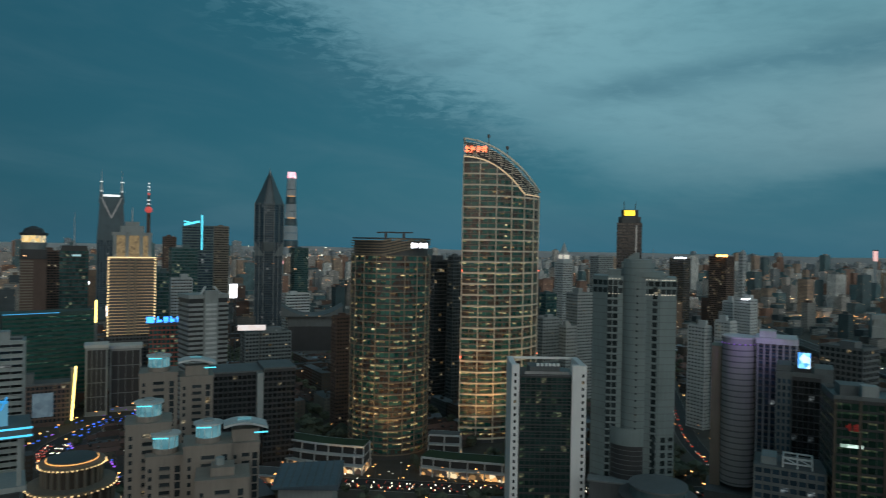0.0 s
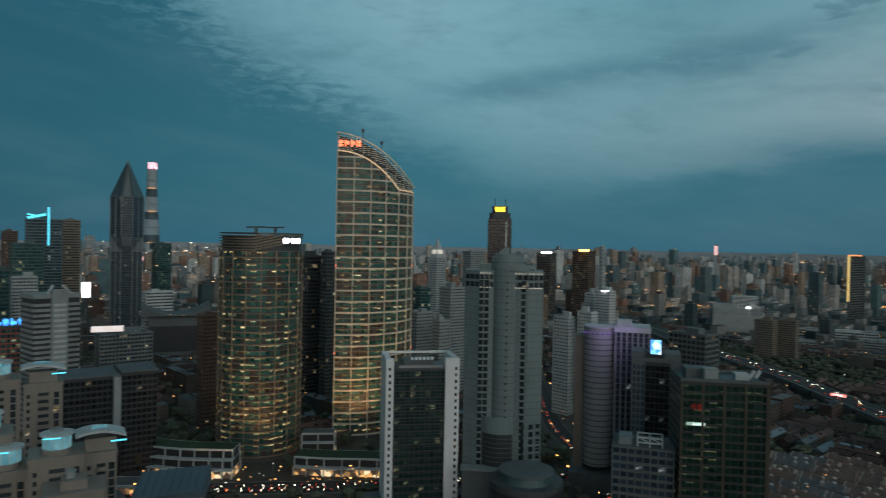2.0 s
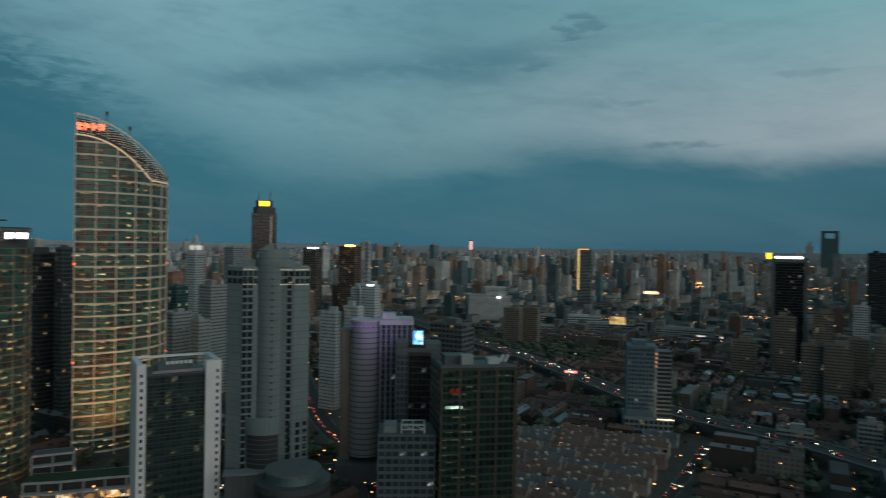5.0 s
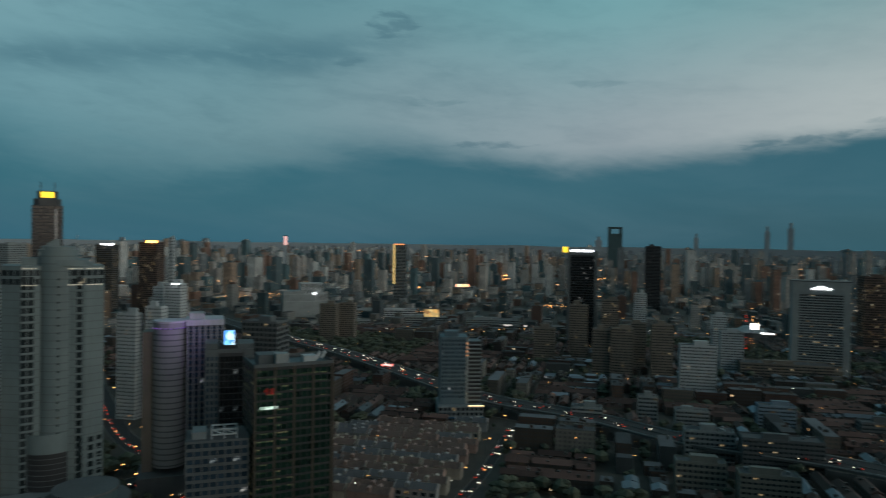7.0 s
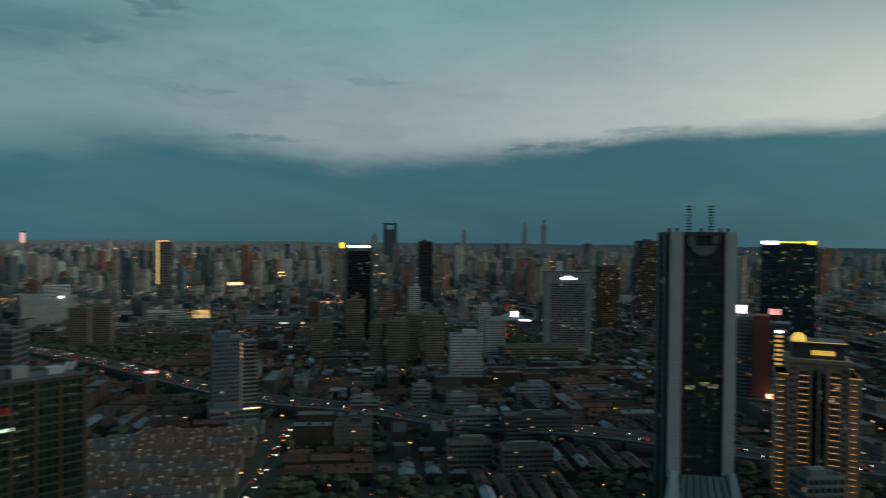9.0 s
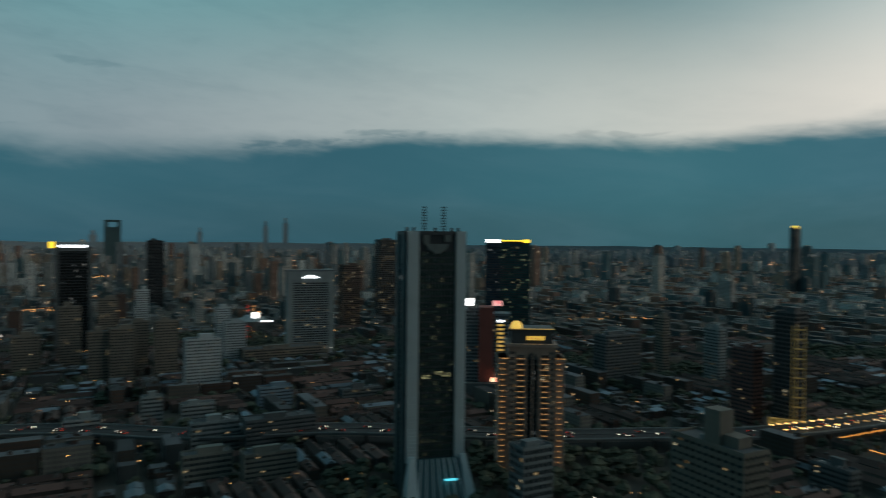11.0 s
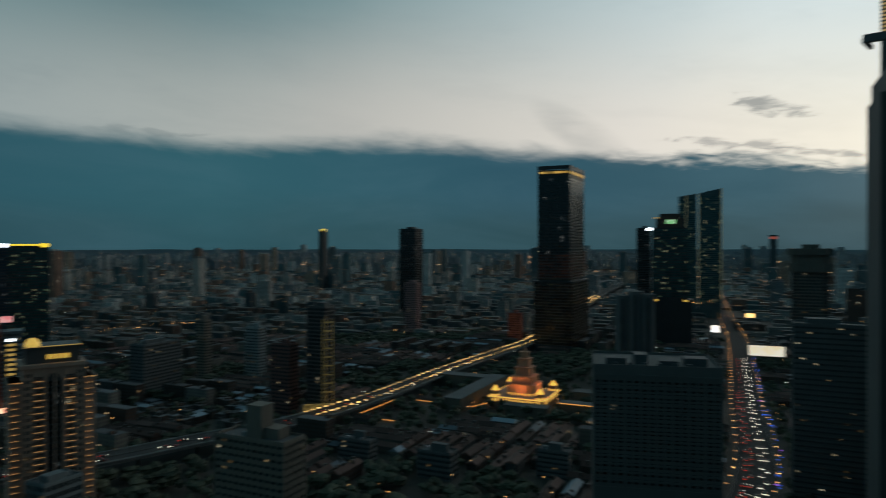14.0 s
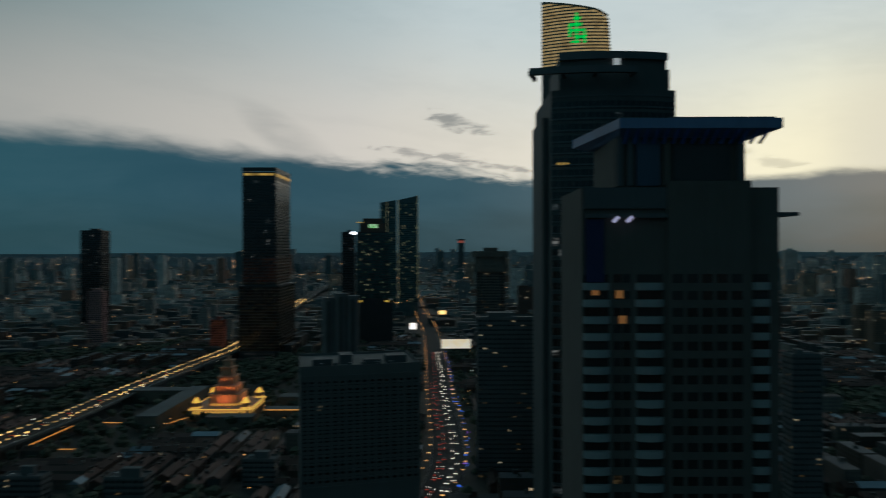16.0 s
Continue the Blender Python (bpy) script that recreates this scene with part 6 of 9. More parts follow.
def exhibition_hall():
    """Stepped palace with a tiered spire, all outlined in gold light."""
    ob = root("exhibition_palace", 131.0, 640, "stepped stone palace with tiered spire outlined in gold light", "exhibition hall", TURN)
    Shape().box(-25, -25, 0, 25, 25, 10).part("terrace", "gold_stone", ob)
    Shape().box(-25.8, -25.8, 10, 25.8, 25.8, 11).part("terrace_cornice", "gold_stone", ob)
    for a, b in (((-26.2, 26.2), (26.2, 26.2)), ((-26.2, -26.2), (-26.2, 26.2)), ((-26.2, -26.2), (26.2, -26.2)), ((26.2, -26.2), (26.2, 26.2))):
        s = Shape()
        s.beam((*a, 10.6), (*b, 10.6), 0.9)
        s.part("terrace_lamp", "gold_line", ob)
    tiers = ((13, 11, 20), (10, 20, 27), (7.2, 27, 35), (5.2, 35, 43), (3.4, 43, 49))
    for k, (w, z0, z1) in enumerate(tiers):
        Shape().box(-w, -w, z0, w, w, z1).part("tier", "sand_red", ob)
        Shape().box(-w - 0.8, -w - 0.8, z1, w + 0.8, w + 0.8, z1 + 0.9).part("tier_cornice", "sand_red", ob)
    for k in range(7):
        for sx, sy in ((1, 0), (0, 1), (-1, 0), (0, -1)):
            t = (k - 3) * 4.0
            x, y = (sx * 13.3, t * 0.86) if sx else (t * 0.86, sy * 13.3)
            Shape().box(x - 0.6, y - 0.6, 11.3, x + 0.6, y + 0.6, 13.0).part("tier_lamp", "gold_line", ob)
    Shape().cyl(0, 0, 49, 54, 2.2, 0.9, 10).part("spire_base", "sand_red", ob)
    Shape().cyl(0, 0, 54, 63, 0.7, 0.1, 8).part("spire", "sand_red", ob)
    for x in (-21.5, 21.5):
        for y in (-21.5, 21.5):
            Shape().box(x - 3, y - 3, 11, x + 3, y + 3, 16).part("pavilion", "sand_red", ob)
            Shape().cyl(x, y, 16, 20.5, 3.6, 0.6, 12).part("pavilion_dome", "pavilion_dome_glow", ob)
            Shape().box(x - 3.2, y - 3.2, 11.2, x + 3.2, y + 3.2, 12.4).part("pavilion_lamp", "gold_line", ob)
    for f in range(15):
        t = -23 + f * 3.3
        for p in ((-25.4, t), (t, 25.4)):
            Shape().cyl(p[0], p[1], 0, 10, 0.6, n=8).part("column", "gold_stone", ob)
    for k in range(14):
        for p in ((-25.2, -21 + k * 3.3), (-21 + k * 3.3, 25.2)):
            Shape().box(p[0] - 0.7, p[1] - 0.7, 6.6, p[0] + 0.7, p[1] + 0.7, 9.0).part("arch_lamp", "gold_line", ob)
    # Long low wings round the courts.
    for x0, y0, x1, y1, h in ((-34, 36, 4, 48, 9), (-110, -30, -42, -16, 12), (-110, 22, -42, 34, 12), (-124, -30, -110, 34, 12), (40, -60, 56, 60, 13), (60, -60, 120, -44, 12)):
        w = Shape().box(x0, y0, 0, x1, y1, h)
        w.part("wing", "stone_wing", ob)
        Shape().box(x0 - 0.7, y0 - 0.7, h, x1 + 0.7, y1 + 0.7, h + 0.8).part("wing_roof", "dim", ob)
    for a, b, z in (((-125, 35), (-125, -31), 12.6), ((-110, 35.2), (-42, 35.2), 12.6)):
        s = Shape()
        s.beam((*a, z), (*b, z), 0.6)
        s.part("wing_lamp", "lamp_orange_line", ob)


M["gold_line"] = lamp_glow("gold_facade_lamp", (1.0, 0.55, 0.1), 1.3)
# Pavilion domes glow by themselves in place of gold light on them.
M["pavilion_dome_glow"] = lamp_glow("glowing_gold_dome", (1.0, 0.55, 0.08), 1.5)
M["sand_red"] = wall_paint("red_sandstone", (0.5, 0.3, 0.19), 0.8, 0.2)
M["stone_wing"] = wall_paint("court_stone", (0.16, 0.14, 0.11))
M["lamp_orange_line"] = lamp_glow("orange_roof_line", (1.0, 0.4, 0.08), 1.2)
exhibition_hall()
ex, ey = spot(131.0, 640)
for a in (149, 239, 329, 59):
    flood("spire_floodlight", ex + 22 * math.sin(radians(a)), ey + 22 * math.cos(radians(a)), 14, (ex, ey, 36), 4, 1500, (1.0, 0.3, 0.1))
for a, b in (((116.8, 597), (120.2, 655)), ((121.6, 650), (126.4, 620)), ((126.4, 620), (128.1, 640)), ((118.5, 580), (119.9, 572))):
    p, q = spot(*a), spot(*b)
    s = Shape()
    s.beam((*p, 1.2), (*q, 1.2), 0.5)
    ob = s.part("garden_wall_lamp", "lamp_orange_line")
    tagged(ob, "low wall topped by an orange lamp line", "garden wall")


def dark_giant():
    ob = root("office_tower", 134.05, 1000, "very tall dark tower with gold lit crown and amber base", "office tower", 31)
    wx, wy, H = 46, 84, 256
    poly = rect(wx, wy)
    Shape().prism(poly, 0, H).part("core", "black", ob)
    s = Shape()
    relief(s, poly, 20, H - 2, 4.2, 4.2, 0.7, 0.0, 0.4)
    tagged(s.part("facade_relief", "black", ob), kind="stuff")
    panes(ob, bays(poly, 20, 104, 4.2, 4.2, 0.4, 0.8), "pane_amber", 120)
    panes(ob, bays(poly, 104, 137.6, 4.2, 4.2, 0.4, 0.8), "pane_redglow")
    panes(ob, bays(poly, 137.6, H - 12, 4.2, 4.2, 0.4, 0.8), "pane_black", 170)
    for p, q in zip(poly, poly[1:] + poly[:1]):
        c = Shape()
        c.slab(p, q, H + 0.5, H + 6, 0.5)
        c.part("crown_frame", "black", ob)
    Shape().box(-wx / 2 - 0.9, -wy / 2 + 3, H - 6, -wx / 2 - 0.45, wy / 2 - 3, H - 2).part("crown_lamp", "crown_gold", ob)
    Shape().box(-wx / 2 + 3, wy / 2 + 0.45, H - 5, wx / 2 - 3, wy / 2 + 0.9, H - 2).part("crown_lamp", "crown_gold", ob)
    Shape().box(-wx / 2 - 6, -wy / 2 - 4, 0, wx / 2 + 4, wy / 2 + 6, 100).part("base_block", "black", ob)
    base = rect(wx + 10, wy + 10, -1, 1)
    panes(ob, bays(base, 10, 98, 4.2, 4.2, 0.4, 0.8, 0.1), "pane_amber", 150)
    return ob


M["pane_amber"] = glass_pane("glass_amber", (0.015, 0.014, 0.013), 0.75, ((1.0, 0.36, 0.1), (0.7, 0.7, 0.3)), 0.09, storey=(20, 4.2))
M["pane_amber_one"] = glass_pane("glass_amber_single", (0.015, 0.014, 0.013), 0.75, ((1.0, 0.36, 0.1), (0.7, 0.7, 0.3)), 0.09, True, storey=(20, 4.2))
M["pane_redglow"] = glass_pane("glass_red_glow", (0.02, 0.012, 0.01), 0.95, ((1.0, 0.2, 0.06), (1.0, 0.3, 0.1)), 0.035)
M["crown_gold"] = screen_glow("gold_crown", ((0.5, 0.25, 0.04), (1.0, 0.6, 0.12), (0.12, 0.06, 0.01)), 0.9, 0.12)
dark_giant()


def winged_tower():
    ob = facing("office_tower", 144.95, 1500, "tall glass tower with lit corner lines and open raked top")
    for x0, x1, h0, h1 in ((-42, -6, 252, 258), (-2, 42, 258, 268)):
        s = Shape()
        s.prism([(x0, 0), (x1, 0), (x1, 40), (x0, 40)], 0, [h0, h1, h1, h0])
        s.part("wing", "teal", ob)
    panes(ob, bays([(-42, 0), (-6, 0)], 30, 246, 4.2, 5, 0.5, 1.2) + bays([(-2, 0), (42, 0)], 30, 252, 4.2, 5, 0.5, 1.2), "pane_teal", 280)
    for x, h in ((-27, 254), (41.5, 268), (-2, 258)):
        Shape().box(x - 0.8, -1.2, 40, x + 0.8, -0.2, h).part("corner_lamp", "lamp_dimgold2", ob)


M["lamp_dimgold2"] = lamp_glow("dim_corner_line", (0.9, 0.75, 0.4), 0.12)
winged_tower()


def stepped_tower():
    ob = facing("office_tower", 142.7, 1050, "dark stepped tower with green sign and pale lit crown")
    for w, z0, z1 in ((62, 0, 70), (50, 70, 176), (40, 176, 190), (30, 190, 197)):
        Shape().box(-w / 2, 0 if w > 45 else 4, z0, w / 2, 34, z1).part("step", "black" if z0 < 176 else "brown", ob)
    panes(ob, bays([(-25, 0), (25, 0)], 72, 174, 4, 4, 0.5, 1.2), "pane_teal", 200)
    Shape().box(-6, 3.0, 182, 8, 3.8, 188).part("sign", "sign_green", ob)
    Shape().cyl(0, 0, 0, 0.8, 5, n=18).part("round_lamp", "neon_white", ob)
    bpy.data.objects["round_lamp"].matrix_basis = Matrix.Translation((-29, -1, 174)) @ pose(0, 0, 0, 90) @ Matrix.Diagonal((1, 0.5, 1, 1))
    Shape().box(-25, 3.4, 190.2, -15, 3.8, 191.5).part("crown_lamp", "lamp_dimgold", ob)
    for x in (-20, 22):
        Shape().box(x - 3, -1, 67, x + 3, -0.3, 70).part("shop_lamp", "lamp_arcade", ob)


M["sign_green"] = screen_glow("green_sign", ((0.1, 0.6, 0.1), (0.8, 1.0, 0.7)), 0.9, 0.5)
stepped_tower()


def column_block():
    ob = facing("office_tower", 140.0, 800, "grey tower of rounded shafts in front of dark glass towers")
    for x, r, h in ((-14, 8, 92), (0, 9, 97), (14, 8, 94)):
        Shape().cyl(x, 12, 0, h, r, n=18).part("shaft", "dim", ob)
        Shape().box(x - 1.6, 12 - r - 0.3, 6, x + 1.6, 12 - r + 0.4, h - 4).part("window_strip", "black", ob)


column_block()


def dark_bulk():
    ob = facing("department_store", 141.7, 318, "bulky dull slate block with pier grid above the avenue", "office block", 6)
    H = 94.5
    poly = rect(56, 40, 0, 20)
    Shape().prism(poly, 0, H).part("wall", "bulk_wall", ob)
    panes(ob, bays(poly[:2], 40, H - 6, 3.8, 3.5, 1.2, 1.5) + bays(poly[1:3], 40, H - 6, 3.8, 3.5, 1.2, 1.5), "pane_night", 130)
    for k in range(9):
        x = -28 + k * 6.85
        Shape().box(x, -0.6, 38, x + 1.2, 0, H - 3).part("pier", "bulk_wall", ob)
    for f in range(15):
        Shape().box(-28, -0.35, 39 + f * 3.66, 28, -0.02, 39.9 + f * 3.66).part("floor_band", "bulk_wall", ob)
    for p, q in zip(poly, poly[1:] + poly[:1]):
        s = Shape()
        s.slab(q, p, H, H + 1.2, 0.4, 0.03)
        s.part("parapet", "bulk_wall", ob)
    for x, y, w, l, h in ((-22, 6, 9, 8, 3.2), (-9, 10, 6, 10, 4.4), (2, 5, 8, 6, 2.6), (13, 8, 10, 9, 3.6)):
        Shape().box(x, y, H, x + w, y + l, H + h).part("roof_house", "teal_night2", ob)
    for k in range(6):
        Shape().cyl(-18 + k * 6.5, 3.4, H, H + 1.8, 1.0, n=10).part("cooling_fan", "teal_night2", ob)
    for k, (r, z) in enumerate(((27, 8), (25.5, 16), (24, 24), (22.5, 32))):
        Shape().prism(arc(8, 10, r, -80, 80, 24) + [(20, 20), (-10, 20)], z - 7.9, z - 2.4).part("podium_floor", "bulk_wall", ob)
        Shape().prism(arc(8, 10, r + 0.8, -80, 80, 24) + [(20, 20), (-10, 20)], z - 2.4, z).part("podium_band", "teal_night2", ob)


M["teal_night2"] = wall_paint("dull_teal_metal", (0.08, 0.095, 0.1), 0.7, 0.3)
M["bulk_wall"] = wall_paint("dull_slate_panel", (0.14, 0.145, 0.14), 0.9, 0.2)
dark_bulk()


def tiered_tower():
    ob = facing("office_tower", 152.7, 950, "dark tower whose top widens in tiers")
    for w, z0, z1 in ((40, 0, 118), (48, 118, 128), (44, 128, 138), (50, 138, 146), (20, 146, 151)):
        Shape().prism(bevelled(w, w, 7), z0, z1).part("tier", "tier_wall", ob)
    panes(ob, bays(rect(40, 40), 8, 116, 3.8, 4, 1.2, 1.6, 0.2), "pane_dark", 160)


M["tier_wall"] = wall_paint("brown_grey_tile", (0.14, 0.125, 0.105), 0.85, 0.3)
tiered_tower()


AXIS = 148.67  # the avenue's direction


def squared(name, depth, label, category="office tower"):
    """A thing that stands square to the avenue: x across it, y along it, from a point straight down the avenue."""
    return root(name, AXIS, depth, label, category, -AXIS)


def ringed_tower():
    """Tall glass tower with a projecting ring under its roof."""
    ob = squared("office_tower", 230, "tall dark glass tower with a projecting ring below its roof")
    TAKEN.append(spot(162, 245))
    H = 204
    front = arc(58.6, 70, 72, -17.2, 17.2, 18)
    poly = front + [(80, 40), (37.2, 40)]
    Shape().prism(poly, 0, H).part("wall", "glass_wall", ob)
    Shape().box(35.2, 8, 0, 37.0, 34, 196).part("side_pier", "glass_wall", ob)
    places = []
    for p, q in zip(front, front[1:]):
        places += bays([p, q], 30, H - 4, 3.9, 2.7, 0.2, 1.0)
    panes(ob, places, "pane_black", 260)
    for f in range(45):
        s = Shape()
        s.strip(front, 30 + f * 3.9, 30.5 + f * 3.9, 0.22)
        s.part("floor_band", "steel_dark", ob)
    crown = arc(59, 68, 68, -16, 15.5, 16)
    Shape().prism(crown + [(76, 34), (42, 34)], H, H + 12).part("crown", "glass_wall", ob)
    Shape().box(72, 8, H, 80.2, 30, H + 9).part("crown_shoulder", "glass_wall", ob)
    s = Shape()
    s.strip(crown, H + 10.5, H + 13.0, 1.2)
    s.part("crown_edge", "steel_dark", ob)
    # A glowing panel stands in for the sky seen through the roof opening.
    Shape().box(58.0, -2.0, H + 7.6, 60.2, -1.4, H + 10.3).part("sky_slot", "sky_glow", ob)
    loop = arc(55.4, 80, 86, -17.5, 6, 16)
    s = Shape()
    s.strip(loop, H + 4.2, H + 6.4, 1.8)
    s.part("ring", "steel_dark", ob)
    for k in (0, 5, 10, 16):
        b = Shape()
        b.beam((*loop[k], H + 5.2), (loop[k][0] + 3 - k * 0.2, loop[k][1] + 9, H + 5.2), 1.2)
        b.part("ring_arm", "steel_dark", ob)
    for k in range(12):
        x = 39 + k * 1.6
        Shape().box(x, -0.4, 178.4, x + 1.1, 0.1, 179.2).part("strip_lamp", "lamp_dimgold", ob)


M["glass_wall"] = wall_paint("dark_curtain_wall", (0.075, 0.09, 0.09), 0.75)
M["steel_dark"] = wall_paint("dark_metal", (0.1, 0.11, 0.115), 0.45, 0.2, 0.3)
M["sky_glow"] = lamp_glow("pale_sky_glow", (0.9, 0.92, 0.9), 0.5)
ringed_tower()


def leaf_tower():
    ob = facing("office_tower", 159.9, 405, "very tall tower with gold lit raked crown and green emblem")
    front = arc(0, 60, 62, -19, 19, 12)
    poly = front + [(20, 34), (-20, 34)]
    H = 258

    def z(p):
        return 296.5 - (p[0] + 20) * 0.21 - max(0, p[0] - 12) * 0.35
    Shape().prism(poly, 0, H).part("shaft", "glass_wall", ob)
    top = [(x * (1.0 if x < 0 else 0.9), y) for x, y in poly]
    Shape().prism(poly, H, [z(p) for p in poly], top).part("crown", "crown_lit", ob)
    for f in range(22):
        s = Shape()
        zz = H + 1 + f * 1.9
        for p, q in zip(front, front[1:]):
            if zz < min(z(p), z(q)) - 0.5:
                k = 1 - 0.1 * (zz - H) / 40
                a = (p[0] * (k if p[0] > 0 else 1), p[1])
                b = (q[0] * (k if q[0] > 0 else 1), q[1])
                s.slab(a, b, zz, zz + 0.7, 0.5)
        if s.v:
            s.part("louvre", "bronze_dim", ob)
    s = Shape()
    for p, q in zip(top, top[1:13]):
        s.beam((*p, z(p)), (*q, z(q)), 1.0)
    s.part("crown_edge", "bronze_dim", ob)
    e = Shape()
    for x0, x1, z0, z1 in ((-1.5, 2.6, 284, 285.4), (-4.4, 3.4, 280.4, 281.8), (-4.4, -2.8, 274, 281), (-3.4, 5.2, 277, 278.3), (-1.0, 5.6, 273, 274.4), (4.2, 5.6, 270, 277), (-0.4, 0.9, 270, 288), (-3.0, 2.0, 270.4, 271.6)):
        e.box(x0, -3.0, z0, x1, -2.4, z1)
    e.part("emblem", "neon_green", ob)


M["crown_lit"] = screen_glow("lit_crown_glass", ((0.55, 0.36, 0.14), (0.75, 0.52, 0.22), (0.35, 0.22, 0.08)), 0.75, 0.5)
leaf_tower()


def balcony_tower():
    """The near dark tower with pale balcony bands and a broad flat roof."""
    ob = squared("apartment_tower", 127, "dark tower with pale curved balconies and a broad overhanging roof", "apartment tower")
    TAKEN.append(spot(168, 145))
    H = 161.5
    Shape().box(26.5, 1.5, 0, 64.1, 24, H).part("wall", "dark_tile", ob)
    Shape().box(42.6, 0.4, 0, 58.4, 1.5, H + 1.2).part("front_bay", "dark_tile", ob)
    Shape().box(26.8, 1.0, H - 4, 42.6, 1.5, H).part("head_band", "steel_dark", ob)
    Shape().box(33.4, 3.5, H, 58.3, 22, H + 9.9).part("penthouse", "dark_tile", ob)
    for x, w, m in ((33.6, 1.0, "steel_dark"), (35.6, 1.0, "steel_dark"), (37.4, 4.4, "teal_night"), (42.6, 1.2, "dark_tile"), (56.8, 1.4, "steel_dark")):
        Shape().box(x, 2.7, H + 0.5, x + w, 3.5, H + 9.8).part("penthouse_pier", m, ob)
    Shape().box(44.6, 3.0, H + 1.5, 55.6, 3.5, H + 8.5).part("penthouse_glass", "black", ob)
    roof = Shape()
    outer = [(33.2, -0.6), (63.9, -0.6), (63.9, 25.5), (29.4, 25.5)]
    roof.prism([(34, 2.5), (59, 2.5), (59, 22), (32, 22)], H + 9.8, H + 11.0, outer)
    roof.prism(outer, H + 11.004, H + 12.9)
    roof.part("roof_slab", "roof_blue_lit", ob)
    for n in range(15):
        x = 35 + n * 1.9
        s = Shape()
        s.beam((x * 0.98 + 0.6, 2.6, H + 8.6), (x, -0.2, H + 11.0), 0.45)
        s.part("roof_bracket", "bracket_blue", ob)
    Shape().box(43, 0.4, H + 12.9, 63, 0.6, H + 13.3).part("roof_rail", "steel_dark", ob)
    Shape().box(64.1, 2, H - 5.4, 68.3, 12, H - 4.7).part("side_canopy", "steel_dark", ob)
    Shape().box(27.2, 0.2, H - 5.8, 42.4, 1.4, H - 5.0).part("front_canopy", "steel_dark", ob)
    for x in (32.2, 34.8):
        s = Shape()
        s.beam((x, 0.1, H - 6.6), (x + 0.9, 0.1, H - 5.6), 0.6)
        s.part("canopy_lamp", "lamp_pinkwhite", ob)
    Shape().box(27.2, 0.9, H - 18, 30.6, 1.5, H - 6).part("blue_panel", "blue_panel", ob)
    for x0, x1 in ((26.6, 31.9), (36.6, 42.2)):
        for f in range(42):
            z = 142.0 - f * 3.2
            s = Shape()
            s.prism(arc((x0 + x1) / 2, 1.6, (x1 - x0) / 2, -88, 88, 8, 0.45), z, z + 1.35)
            s.part("balcony", "balcony_white", ob)
    for f in range(42):
        z = 142.0 - f * 3.2
        s = Shape()
        s.prism(arc(60.6, 1.6, 1.9, -88, 88, 6, 0.45), z, z + 1.35)
        s.part("balcony", "balcony_white", ob)
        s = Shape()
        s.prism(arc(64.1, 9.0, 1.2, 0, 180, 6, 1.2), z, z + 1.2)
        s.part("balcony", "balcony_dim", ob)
    slots = []
    for f in range(42):
        z = 142.0 - f * 3.2 + 2.2
        for x, w in ((29.2, 4.6), (39.4, 4.8), (60.6, 3.2)):
            slots.append((x, 1.46, z, 0, w, 1.5))
        for x in (33.2, 35.0):
            slots.append((x, 1.46, z, 0, 1.5, 1.6))
        for x in (44.4, 47.2, 50.0, 52.8, 55.6):
            slots.append((x, 0.36, z, 0, 2.1, 1.7))
    panes(ob, slots, "pane_night", 300)
    for x, z in ((29.0, 141.0), (33.6, 140.4), (34.2, 135.6)):
        Shape().box(x - 0.7, 1.2, z, x + 0.7, 1.42, z + 1.5).part("lit_window", "lamp_orange_dim", ob)


M["teal_night"] = wall_paint("dim_teal_panel", (0.045, 0.085, 0.14), 0.5)
M["bracket_blue"] = wall_paint("blue_bracket", (0.06, 0.16, 0.5), 0.5)
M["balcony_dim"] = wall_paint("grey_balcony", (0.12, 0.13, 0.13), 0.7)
M["dark_tile"] = wall_paint("dark_brown_tile", (0.11, 0.104, 0.092), 0.9, 0.3)
# The blue light on the soffit is put into this roof paint.
M["roof_blue_lit"] = wall_paint("soffit_paint_with_blue_light", (0.13, 0.21, 0.36), 0.5)
M["blue_panel"] = wall_paint("deep_blue_panel", (0.01, 0.02, 0.09), 0.4)
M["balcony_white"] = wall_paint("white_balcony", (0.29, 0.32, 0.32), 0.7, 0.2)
M["lamp_pinkwhite"] = lamp_glow("violet_white_tube", (0.75, 0.7, 1.0), 0.7)
M["lamp_orange_dim"] = lamp_glow("orange_room", (1.0, 0.4, 0.12), 0.2)
balcony_tower()
ob = facing("roof_lantern_tower", 113.98, 2290, "yellow lit crown of a far tower", "tower")
Shape().cyl(0, 12, 196, 206, 13, 9, 12).part("crown", "lamp_crown", ob)


def gold_strip_tower():
    """Lamps on the dark tower by the bend of the expressway."""
    ob = facing("lamp_screen", 113.6, 594, "gold lamp screen on the foot of a dark tower", "lamp screen")
    Shape().box(-13, 0, 0, 13, 3, 12).part("base_screen", "gold_base", ob)
    for k in range(9):
        Shape().box(4.5, -0.4, 22 + k * 7.6, 11, 0.4, 23 + k * 7.6).part("gold_bar", "gold_bar", ob)
    for x in (3.0, 6.0, 11.6):
        Shape().box(x, 0.4, 12, x + 0.7, 1.4, 86).part("rail_lamp", "gold_bar", ob)


M["gold_base"] = screen_glow("gold_lit_base", ((0.25, 0.16, 0.03), (0.9, 0.6, 0.15), (0.1, 0.06, 0.01)), 0.26, 0.5)
M["gold_bar"] = lamp_glow("gold_bar", (0.9, 0.62, 0.2), 0.07)
gold_strip_tower()

